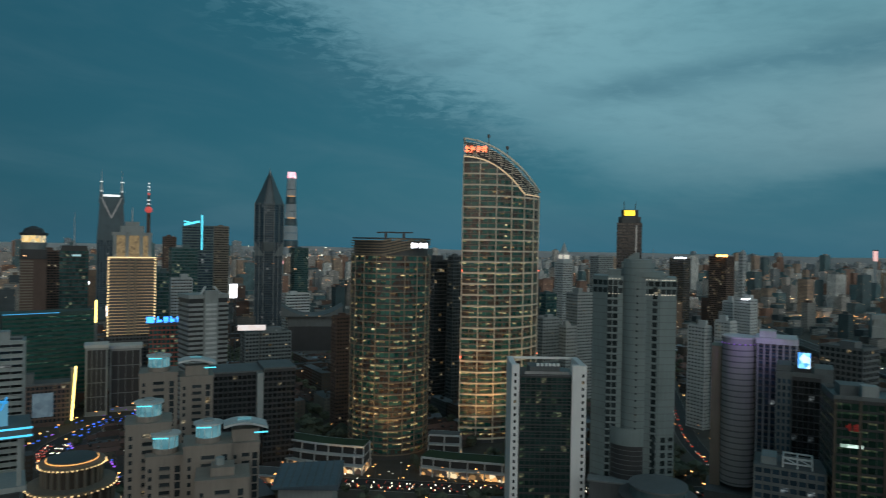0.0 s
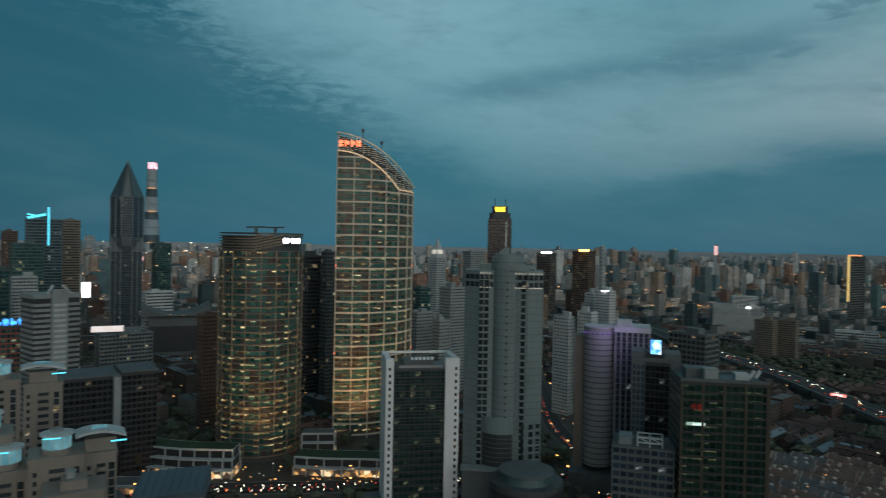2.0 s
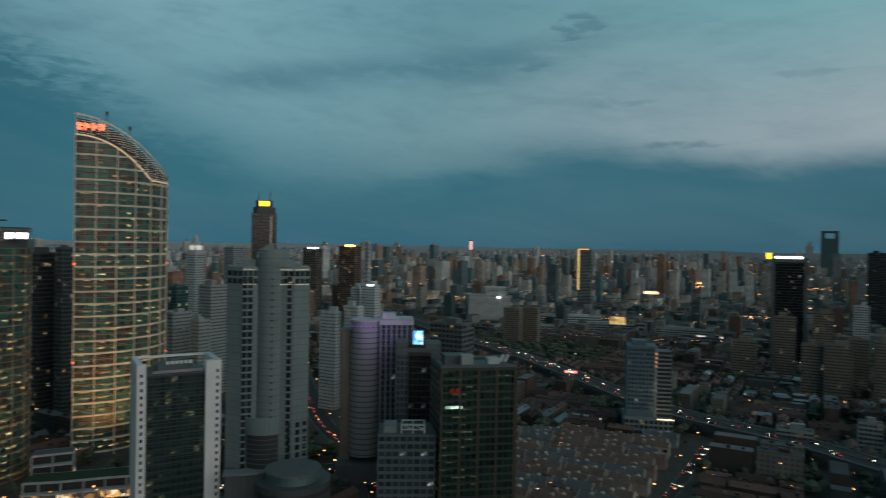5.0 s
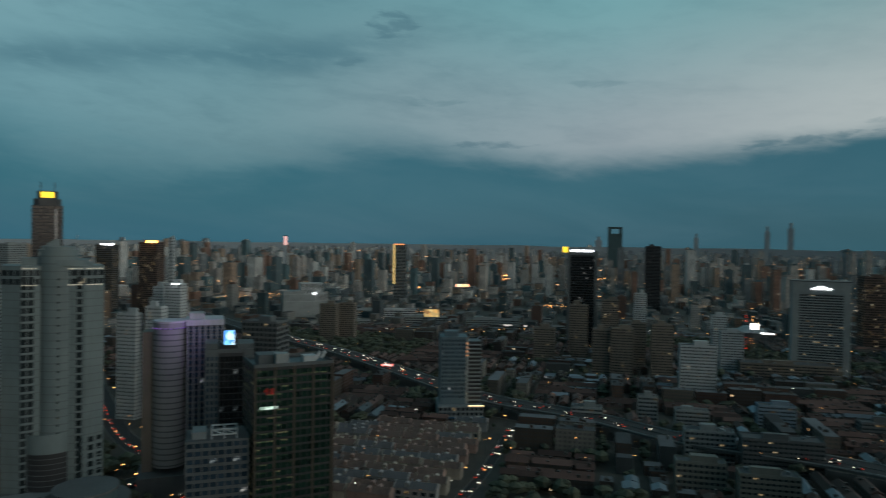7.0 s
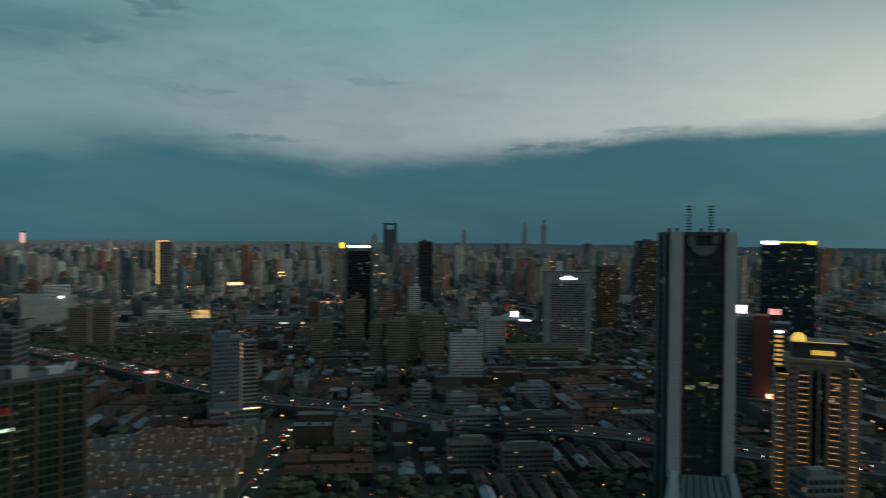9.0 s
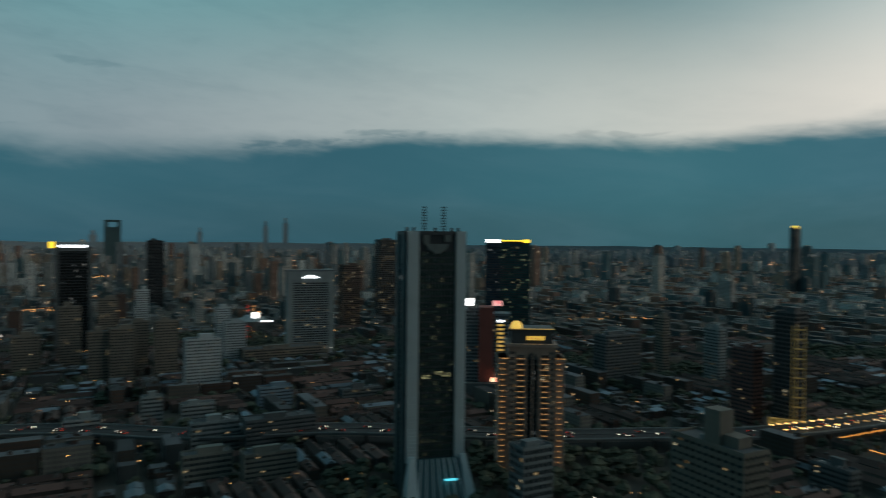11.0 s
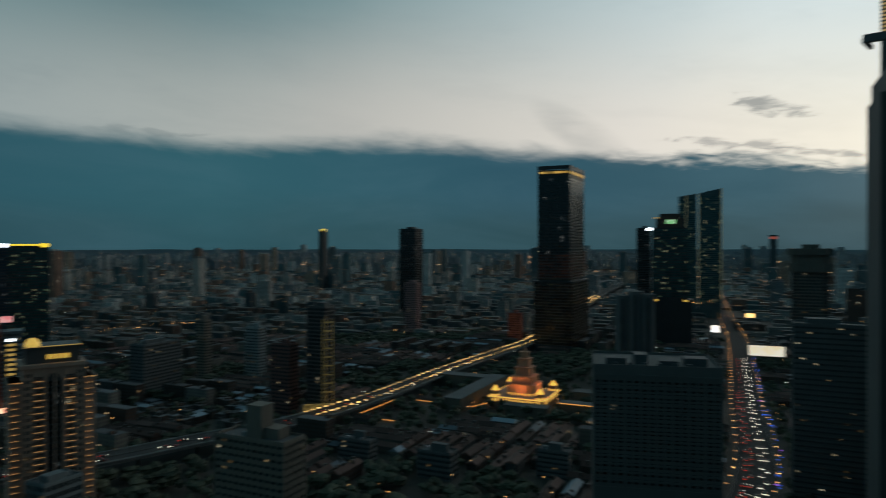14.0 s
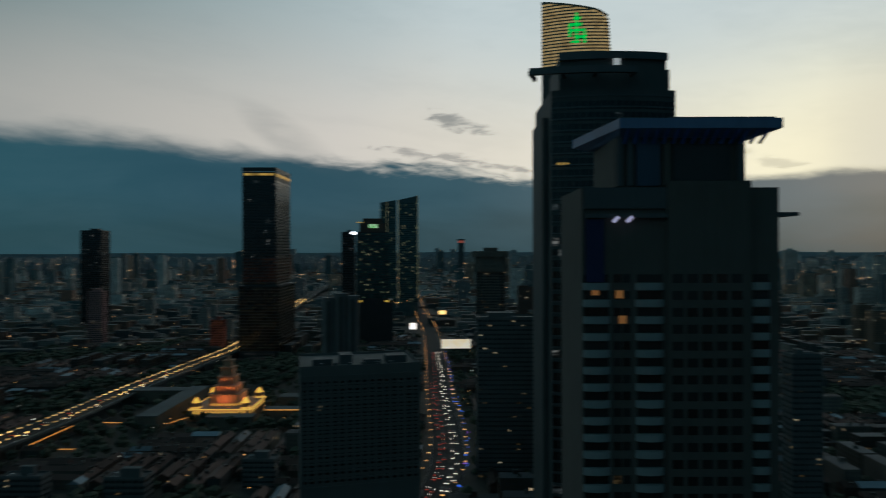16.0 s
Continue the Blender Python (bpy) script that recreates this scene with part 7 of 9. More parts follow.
# ---- the side of the shopping street, seen at the start ----
def lantern_tower():
    ob = facing("hotel_tower", -31.3, 900, "brown tower with a lit lantern and dark dome on top", "hotel tower")
    Shape().box(-13, 0, 0, 13, 26, 128).part("shaft", "brown", ob)
    for f in range(30):
        Shape().box(-13.4, -0.5, 30 + f * 3.2, 0, 0, 31.4 + f * 3.2).part("balcony_band", "tan", ob)
    Shape().box(-13.5, -1, 126, 13.5, 27, 137).part("head", "black", ob)
    Shape().cyl(0, 13, 137, 145, 12, 14, 20).part("gallery", "grey", ob)
    Shape().cyl(0, 13, 145, 153, 12, n=20).part("lantern", "lantern_lit", ob)
    Shape().cyl(0, 13, 153, 156, 14.5, n=20).part("brim", "black", ob)
    Shape().cyl(0, 13, 156, 161, 12, 9, 20).part("dome", "black", ob)
    Shape().cyl(0, 13, 161, 164, 9, 2, 20).part("dome_cap", "black", ob)


M["lantern_lit"] = screen_glow("lantern_glass", ((0.9, 0.55, 0.15), (1.0, 0.8, 0.4), (0.3, 0.25, 0.2)), 0.9, 0.25)
lantern_tower()


def spiked_tower():
    ob, wx, wy = tower("office_tower", "dark green glass tower with a needle on top", -28.7, 800, 26, 138, 1.0, "black", "pane_teal", 3.7, 3, 0.6, 0.3, top=False, turn=28.7)
    Shape().box(-wx / 2 + 1, -wy / 2 + 1, 138, wx / 2 - 1, wy / 2 - 1, 143).part("head", "black", ob)
    Shape().cyl(0, 0, 143, 178, 0.8, 0.1, 6).part("needle", "steel", ob)
    Shape().box(-2, -wy / 2 - 0.5, 132, 6, -wy / 2 - 0.1, 134).part("sign", "lamp_dimcool", ob)


M["lamp_dimcool"] = lamp_glow("dim_cool_sign", (0.6, 0.9, 0.95), 0.35)
spiked_tower()


def horned_tower():
    ob = facing("skyscraper", -26.25, 1400, "tall blue-grey skyscraper with two horned spires", "skyscraper")
    Shape().box(-24, 4, 0, 24, 44, 150).part("lower_shaft", "blue_steel", ob)
    Shape().prism([(-24, 4), (24, 4), (24, 44), (-24, 44)], 150, 232, [(-19, 6), (19, 6), (19, 40), (-19, 40)]).part("upper_shaft", "blue_steel", ob)
    panes(ob, bays([(-23, 3.9), (23, 3.9)], 20, 148, 4, 5, 2.0, 0.8), "pane_blue", 150)
    for s in (-1, 1):
        c = Shape()
        c.prism(rect(8, 20, s * 18, 22), 218, 240, rect(5, 10, s * 17.5, 22))
        c.part("shoulder", "blue_steel", ob)
        Shape().cyl(s * 17.5, 22, 240, 262, 2.6, 0.9, 8).part("horn", "white", ob)
        Shape().cyl(s * 17.5, 22, 262, 282, 0.6, 0.2, 6).part("spire", "steel", ob)
        for z in (240, 258):
            Shape().cyl(s * 17.5, 22, z, z + 1.2, 3.4, 3.0, 8).part("horn_collar", "horn_lamp", ob)
        b = Shape()
        b.beam((s * 17, 5.5, 228), (0, 4, 190), 2.2)
        b.part("brace", "steel", ob)
    Shape().box(-14, 5, 230, 14, 8, 234).part("bridge_lamp", "horn_lamp", ob)


M["blue_steel"] = wall_paint("blue_grey_cladding", (0.06, 0.1, 0.12), 0.4)
M["horn_lamp"] = lamp_glow("horn_lamp", (0.95, 0.95, 0.9), 0.9)
horned_tower()


def golden_grid_tower():
    ob = facing("apartment_tower", -24.75, 690, "pale apartment tower outlined in gold with lit balcony lines", "apartment tower", 3)
    H = 133
    Shape().box(-20, 0, 30, 20, 24, H).part("shaft", "dark", ob)
    for f in range(26):
        z = 62 + f * 2.8
        Shape().box(-19.6, -1.2, z, 19.6, 0, z + 0.5).part("balcony", "balcony_lit", ob)
    panes(ob, bays([(-19.4, 0), (19.4, 0)], 32, 62, 3.2, 3, 0.8, 1.3), "pane_dark", 100)
    for x in (-20.6, 19.0):
        for f in range(26):
            Shape().box(x, -1.6, 61 + f * 2.8, x + 1.5, -1.25, 62.6 + f * 2.8).part("corner_lamp", "gold_tube", ob)
    Shape().box(-20.4, -1.6, H, 20.4, -1.25, H + 1.2).part("cornice_lamp", "gold_tube", ob)
    for x in (-3.5, 2.0):
        Shape().box(x, -1.5, 62, x + 1.6, -1.2, H).part("rib", "tan", ob)
    Shape().box(-15, 3, H, 15, 21, H + 21).part("head", "gold_lit", ob)
    for x in (-16.4, -6, 6, 13.4):
        Shape().box(x, 1.6, H, x + 3, 5, H + 22).part("head_pier", "pale", ob)
    Shape().box(-17, 1.5, H + 21, 17, 22, H + 24).part("head_cornice", "pale", ob)
    Shape().box(-10, 4, H + 24, 10, 20, H + 30).part("top_step", "pale", ob)
    Shape().box(-6, 6, H + 30, 6, 18, H + 34).part("top_step", "pale", ob)
    Shape().cyl(0, 12, H + 34, H + 48, 0.7, 0.2, 6).part("spire", "steel", ob)
    Shape().box(-28, -4, 0, 28, 26, 32).part("podium", "dim", ob)


M["balcony_lit"] = lamp_glow("lit_balcony_edge", (1.0, 0.66, 0.34), 0.17)
M["gold_tube"] = lamp_glow("gold_tube", (1.0, 0.72, 0.36), 0.9)
# The head's gold light is emitted by its own walls.
M["gold_lit"] = screen_glow("glowing_gold_wall", ((0.5, 0.34, 0.14), (0.75, 0.52, 0.22), (0.2, 0.12, 0.04)), 0.3, 0.6)
golden_grid_tower()


def framed_halls():
    for az, d, w, h in ((-27.1, 640, 17, 60), (-25.1, 650, 25, 57)):
        ob = facing("podium_hall", az, d, "white framed hall with tall dark glazing", "hall", group="white framed halls")
        Shape().box(-w / 2, 0, 0, w / 2, 20, h).part("wall", "pale", ob)
        for k in range(4):
            g = (w - 2.6) / 4
            Shape().box(-w / 2 + 1.5 + k * g, -0.3, 4, -w / 2 + 1.1 + (k + 1) * g, 0, h - 4).part("glazing_bay", "black", ob)
        for z in (16, 28, 40):
            Shape().box(-w / 2 + 1.4, -0.5, z, w / 2 - 1.4, -0.3, z + 0.7).part("transom", "grey", ob)
        Shape().box(-w / 2 - 1, -1, h - 2, w / 2 + 1, 21, h + 0.4).part("cornice", "white", ob)


framed_halls()


def pearl_tower():
    ob = facing("broadcast_tower", -23.65, 3200, "far broadcast tower with red lit spheres", "tower")
    Shape().cyl(0, 0, 0, 300, 9, 7, 10).part("shaft", "brown", ob)
    for z, r in ((118, 20), (282, 15), (350, 6)):
        s = Shape()
        for k in range(6):
            a, b = -math.pi / 2 + math.pi * k / 6, -math.pi / 2 + math.pi * (k + 1) / 6
            s.prism(ring(0, 0, max(0.2, r * math.cos(a)), 14), z + r * math.sin(a), z + r * math.sin(b), ring(0, 0, max(0.2, r * math.cos(b)), 14))
        s.part("sphere", "pearl_red", ob)
    Shape().cyl(0, 0, 300, 350, 5, 4, 8).part("upper_shaft", "brown", ob)
    Shape().cyl(0, 0, 350, 405, 3, 0.5, 8).part("antenna", "steel", ob)
    for z in (305, 322, 365, 380, 395):
        Shape().cyl(0, 0, z, z + 4, 6.5 if z < 350 else 4, n=8).part("ring_lamp", "horn_lamp", ob)


M["pearl_red"] = lamp_glow("red_sphere", (0.9, 0.12, 0.1), 0.42)
pearl_tower()


def neon_edge_tower():
    ob, wx, wy = tower("office_tower", "dark teal tower with cyan neon edge and roof sign", -20.0, 1000, 40, 170, 0.8, "teal", "pane_blue", 3.7, 3, 0.9, 0.3, turn=20)
    x = 4.0
    Shape().box(x, -wy / 2 - 1.0, 138, x + 2.0, -wy / 2 - 0.45, 186).part("neon_edge", "neon_cyan", ob)
    s = Shape()
    s.beam((-18, -wy / 2 - 0.8, 172), (2, -wy / 2 - 0.8, 177), 3.0)
    s.beam((-18, -wy / 2 - 0.8, 177), (-6, -wy / 2 - 0.8, 174), 2.0)
    s.part("roof_sign", "neon_cyan", ob)


neon_edge_tower()


def black_band_tower():
    ob = facing("office_tower", -19.0, 550, "pale tower with black window bands and a bright core", "office tower", 20)
    H = 106
    Shape().box(-16, 0, 0, 14, 24, H).part("shaft", "black", ob)
    for f in range(26):
        for p, q in (((-16, 0), (-5, 0)), ((5.5, 0), (14, 0)), ((14, 0), (14, 24)), ((-16, 24), (-16, 0))):
            s = Shape()
            s.slab(p, q, 8 + f * 3.7, 9.9 + f * 3.7, 0.5)
            s.part("floor_band", "pale", ob)
    Shape().box(-5, -2.5, 0, 5.5, 3, H + 6).part("core", "pale", ob)
    for f in range(26):
        Shape().box(-4, -2.75, 8 + f * 3.7, 4.5, -2.5, 9.6 + f * 3.7).part("core_band", "white", ob)
    Shape().box(-17, -1, H, 15, 25, H + 3).part("parapet", "pale", ob)
    for x in (-8, 8):
        s = Shape()
        s.beam((x, -1, H + 3), (x * 0.4, 2, H + 9), 1.2)
        s.part("roof_prop", "white", ob)


black_band_tower()


M["deep_green"] = wall_paint("deep_green_panel", (0.035, 0.07, 0.06), 0.4)


def green_slab():
    ob = facing("office_block", -30.2, 675, "wide green glass office slab with a blue roof line", "office block", 10)
    W, H = 35, 86
    Shape().box(-W, 0, 0, W, 24, H).part("wall", "deep_green", ob)
    panes(ob, bays([(-W, 0), (W, 0)], 4, H - 3, 4.0, 3.4, 0.2, 1.5), "pane_slab")
    for f in range(21):
        Shape().box(-W, -0.4, 3.4 + f * 3.95, W, 0, 4.8 + f * 3.95).part("floor_band", "deep_green", ob)
    Shape().box(-W, -0.9, H - 1.0, W * 0.2, -0.42, H - 0.4).part("roof_line_lamp", "lamp_blue_dim", ob)
    Shape().box(W + 0.2, -1.6, H - 11, W + 1.8, -0.8, H + 9).part("edge_sign", "neon_yellow", ob)
    Shape().box(W, -1.2, 0, W + 2.4, 4, H + 8).part("edge_pier", "dim", ob)


M["pane_slab"] = glass_pane("glass_green_slab", (0.012, 0.06, 0.05), 0.3, ((0.3, 0.9, 0.6), (0.9, 0.85, 0.5)), 0.3, storey=(4, 3.95))
M["lamp_blue_dim"] = lamp_glow("blue_roof_line", (0.1, 0.5, 0.9), 0.6)
green_slab()
tower("hotel_block", "pale hotel block with striped balcony rows", -33.6, 380, 24, 101, 0.7, "pale", "pane_black", 3.2, 5, 1.3, 0.2, 1.1, single=120, category="hotel block")


def column_sign():
    ob = facing("sign_building", -30.6, 620, "brown block with a tall yellow neon strip sign", "building")
    Shape().box(-26, 0, 0, 19.5, 18, 33).part("block", "brown", ob)
    panes(ob, bays([(-26, 0), (19, 0)], 2, 32, 3.6, 3, 0.8, 1.4), "pane_dark", 120)
    Shape().box(-26.4, -0.4, 33, 20, 18.4, 34.4).part("parapet", "dim", ob)
    Shape().box(-18, 3, 34.4, -6, 12, 42).part("plant_room", "dim", ob)
    s = Shape()
    s.beam((20.4, -1.4, 3), (23.0, -1.4, 47), 1.5)
    s.part("strip_sign", "neon_yellow", ob)
    Shape().box(19.5, -0.6, 0, 21.4, 4, 46).part("sign_mast", "dim", ob)
    Shape().box(-7, -1, 8, 7.5, -0.4, 27).part("billboard_panel", "dim_board", ob)


M["dim_board"] = screen_glow("dim_billboard", ((0.1, 0.16, 0.2), (0.2, 0.3, 0.34)), 0.4, 0.3)
column_sign()


def sign_block():
    ob = facing("department_store", -21.9, 610, "dark red department store with a blue lit roof sign", "department store")
    Shape().box(-17, 0, 0, 16, 22, 80).part("wall", "red", ob)
    panes(ob, bays([(-17, 0), (16, 0)], 6, 78, 3.8, 3.4, 0.5, 1.2), "pane_teal", 140)
    Shape().box(-18, -1, 79, 17, 23, 81).part("parapet", "dark", ob)
    bars(ob, "roof_sign", -11, 14, -1.0, 81.2, 86.5, "neon_blue", 5, 0.2, 4)
    Shape().box(-19, 0, 81, -13, 2, 86).part("round_emblem", "neon_blue", ob)


sign_block()


def blue_roof_house():
    ob = facing("mall_block", -33.1, 295, "stepped pale block with blue lit roof frame", "shopping mall")
    for k in range(7):
        Shape().box(-16, -14 + k * 1.6, 8 * k, 13 - k * 1.0, 20, 8 * k + 5).part("terrace", "pale", ob)
        Shape().box(-15, -13 + k * 1.6, 8 * k + 5, 12 - k * 1.0, 20, 8 * k + 8).part("window_band", "black", ob)
    Shape().box(-16, -2, 56, 8, 18, 58).part("roof_deck", "pale", ob)
    for x in (-14, -5, 5):
        Shape().box(x, -1, 58, x + 1.4, 1, 76).part("roof_column", "pale", ob)
    Shape().box(-17, -3, 76, 9.5, 18, 80).part("roof_beam", "dim", ob)
    for z in (76.5, 79.4):
        Shape().box(-17, -3.5, z, 9.8, -3.02, z + 0.7).part("beam_lamp", "neon_cyan_dim", ob)
    Shape().box(-14, 2, 80, 2, 14, 86).part("upper_deck", "blue_wash", ob)
    s = Shape()
    for k in range(5):
        s.beam((-14 + k * 3.4, 1, 86), (-12 + k * 3.4, 1, 91), 0.7)
    s.beam((-14, 1, 91), (2, 1, 89), 0.9)
    s.part("roof_truss", "neon_blue_dim", ob)


M["neon_cyan_dim"] = lamp_glow("cyan_beam_lamp", (0.1, 0.6, 0.85), 1.0)
M["neon_blue_dim"] = lamp_glow("blue_truss_lamp", (0.05, 0.35, 0.75), 0.7)
# The upper deck emits the blue light that would wash its walls.
M["blue_wash"] = lamp_glow("glowing_blue_wall", (0.15, 0.4, 0.55), 0.4)
blue_roof_house()


def rotunda():
    ob = facing("rotunda", -28.6, 345, "round shopping building with rings of warm lamps", "shopping mall")
    for k, (r, z0, z1) in enumerate(((19.5, 0, 22), (17.5, 22, 33), (12.5, 33, 43))):
        Shape().cyl(0, 20, z0, z1, r, n=40).part("drum", "drum_brown", ob)
        Shape().cyl(0, 20, z1, z1 + 1.6, r + 1.6, n=40).part("cornice", "tan", ob)
        lamps = Shape()
        for a in range(44):
            t = 2 * math.pi * a / 44
            x, y = (r + 1.9) * math.cos(t), 20 + (r + 1.9) * math.sin(t)
            lamps.box(x - 0.32, y - 0.32, z1 + 0.2, x + 0.32, y + 0.32, z1 + 0.7)
        tagged(lamps.part("cornice_lamp", "lamp_ring", ob), kind="stuff")
        for a in range(22):
            t = 2 * math.pi * a / 22
            x, y = (r + 0.2) * math.cos(t), 20 + (r + 0.2) * math.sin(t)
            Shape().cyl(x, y, z0, z1, 0.8, n=6).part("column", "tan", ob)
    Shape().cyl(0, 20, 44.604, 46, 10.8, n=40).part("roof", "dark", ob)
    s = Shape()
    for a in range(48):
        t, u = 2 * math.pi * a / 48, 2 * math.pi * (a + 1) / 48
        s.beam((11.2 * math.cos(t), 20 + 11.2 * math.sin(t), 45.4), (11.2 * math.cos(u), 20 + 11.2 * math.sin(u), 45.4), 0.4)
    s.part("roof_lamp_ring", "lamp_amber_ring", ob)


M["lamp_ring"] = lamp_glow("ring_lamp", (1.0, 0.68, 0.3), 1.2, 0.6)
M["drum_brown"] = wall_paint("dim_brown_stone", (0.09, 0.07, 0.055), 0.7)
M["lamp_amber_ring"] = lamp_glow("amber_ring", (1.0, 0.5, 0.15), 1.0)
rotunda()


def cyan_flats(name, az, d, blocks, label, skew=0.0):
    """Apartment towers whose roof houses glow cyan. blocks: x0, x1, y0, height, roof kind."""
    ob = facing(name, az, d, label, "apartment tower", skew)
    for x0, x1, y0, h, kind in blocks:
        Shape().box(x0, y0, 0, x1, y0 + 15, h).part("block", "flat_cream", ob)
        w = x1 - x0
        places = []
        for f in range(int(h / 3.0) - 1):
            z = h - 4.2 - f * 3.0
            for t, u in ((0.12, 1.2), (0.5, w * 0.28), (0.84, 1.9)):
                places.append((x0 + t * w, y0 - 0.03, z, 0, u, 1.5 if t < 0.2 else 2.4))
            places.append((x1 + 0.03, y0 + 4.5, z, math.pi / 2, 1.6, 1.6))
            places.append((x1 + 0.03, y0 + 10.5, z, math.pi / 2, 1.6, 1.6))
        panes(ob, places, "pane_dark", 60)
        for f in range(int(h / 3.0)):
            z = h - 3.0 - f * 3.0
            if f < 16:
                Shape().box(x0 + w * 0.36, y0 - 1.1, z - 2.4, x0 + w * 0.64, y0, z - 1.3).part("balcony", "flat_cream", ob)
        Shape().box(x0 - 0.3, y0 - 0.3, h, x1 + 0.3, y0 + 15.3, h + 1.0).part("parapet", "flat_cream", ob)
        c = (x0 + x1) / 2
        if kind == "house":
            front = arc(c, y0 + 5.5, 4.4, -100, 100, 12)
            Shape().prism(front + [(c + 4.3, y0 + 9.5), (c - 4.3, y0 + 9.5)], h + 1, h + 7.4).part("roof_house", "cyan_wash", ob)
            Shape().prism(arc(c, y0 + 5.5, 4.5, -100, 100, 12) + [(c + 4.4, y0 + 9.6), (c - 4.4, y0 + 9.6)], h + 1, h + 3.0).part("house_base", "flat_cream", ob)
            for k in range(1, 12, 2):
                Shape().box(front[k][0] - 0.12, front[k][1] - 0.2, h + 3, front[k][0] + 0.12, front[k][1] + 0.1, h + 7.4).part("glazing_bar", "white", ob)
            Shape().prism(ring(c, y0 + 5.2, 5.3, 24, 0, 0.9), h + 7.5, h + 8.3).part("roof_cap", "white", ob)
            Shape().cyl(c, y0 + 6.5, h + 8.3, h + 9.0, 2.0, n=12).part("roof_hatch", "pale", ob)
            s = Shape()
            s.beam((c - 4.2, y0 + 1.3, h + 7.2), (c + 1.0, y0 + 0.4, h + 7.2), 0.4)
            s.part("cap_lamp", "neon_cyan", ob)
        elif kind == "wing":
            s = Shape()
            for k in range(6):
                a, b = k / 6, (k + 1) / 6
                za, zb = h + 4 + 4 * math.sin(math.pi * (0.25 + a * 0.6)), h + 4 + 4 * math.sin(math.pi * (0.25 + b * 0.6))
                s.quad((c - 8 + 16 * a, y0 - 1, za), (c - 8 + 16 * b, y0 - 1, zb), (c - 8 + 16 * b, y0 + 9, zb), (c - 8 + 16 * a, y0 + 9, za))
                s.quad((c - 8 + 16 * a, y0 + 9, za + 0.9), (c - 8 + 16 * b, y0 + 9, zb + 0.9), (c - 8 + 16 * b, y0 - 1, zb + 0.9), (c - 8 + 16 * a, y0 - 1, za + 0.9))
                s.quad((c - 8 + 16 * a, y0 - 1, za), (c - 8 + 16 * a, y0 - 1, za + 0.9), (c - 8 + 16 * b, y0 - 1, zb + 0.9), (c - 8 + 16 * b, y0 - 1, zb))
            s.part("roof_wing", "white", ob)
            Shape().box(c - 5, y0 + 2, h + 1, c + 5, y0 + 8, h + 5.5).part("roof_house", "flat_cream", ob)
            Shape().box(c - 3, y0 + 2.4, h + 8.9, c + 2, y0 + 6, h + 9.15).part("wing_light", "cyan_wash", ob)
            Shape().box(c + 3, y0 - 1.4, h + 4.6, c + 8, y0 - 1.1, h + 5.1).part("edge_lamp", "neon_cyan", ob)
        else:
            Shape().box(c - 4, y0 + 3, h + 1, c + 4, y0 + 11, h + 4).part("roof_house", "flat_cream", ob)
            Shape().cyl(c - 1, y0 + 7, h + 4, h + 6.5, 1.6, n=12).part("water_tank", "pale", ob)
    return ob


M["flat_cream"] = wall_paint("warm_grey_render", (0.25, 0.215, 0.185), 0.8, 0.25)
M["cyan_wash"] = screen_glow("cyan_lit_roof_house", ((0.1, 0.36, 0.42), (0.2, 0.5, 0.56), (0.28, 0.62, 0.66)), 0.42, 0.5)
cyan_flats("apartment_tower", -21.5, 325, [(-15, 1, 0, 90, "house"), (2, 16, -2, 88, "wing")], "cream apartment towers with cyan lit roof houses")
cyan_flats("apartment_tower", -23.4, 272, [(-8, 8, 0, 81, "house")], "cream apartment tower with a cyan lit roof house")
cyan_flats("apartment_tower", -19.3, 262, [(-20, -7, 4, 70, "house"), (-7, 10, 0, 74, "house"), (10, 20, 3, 73, "wing")], "stepped cream apartment towers with cyan roof lights")
cyan_flats("apartment_tower", -17.6, 247, [(-10, 8, 0, 66, "plain")], "plain cream apartment block with roof tank")


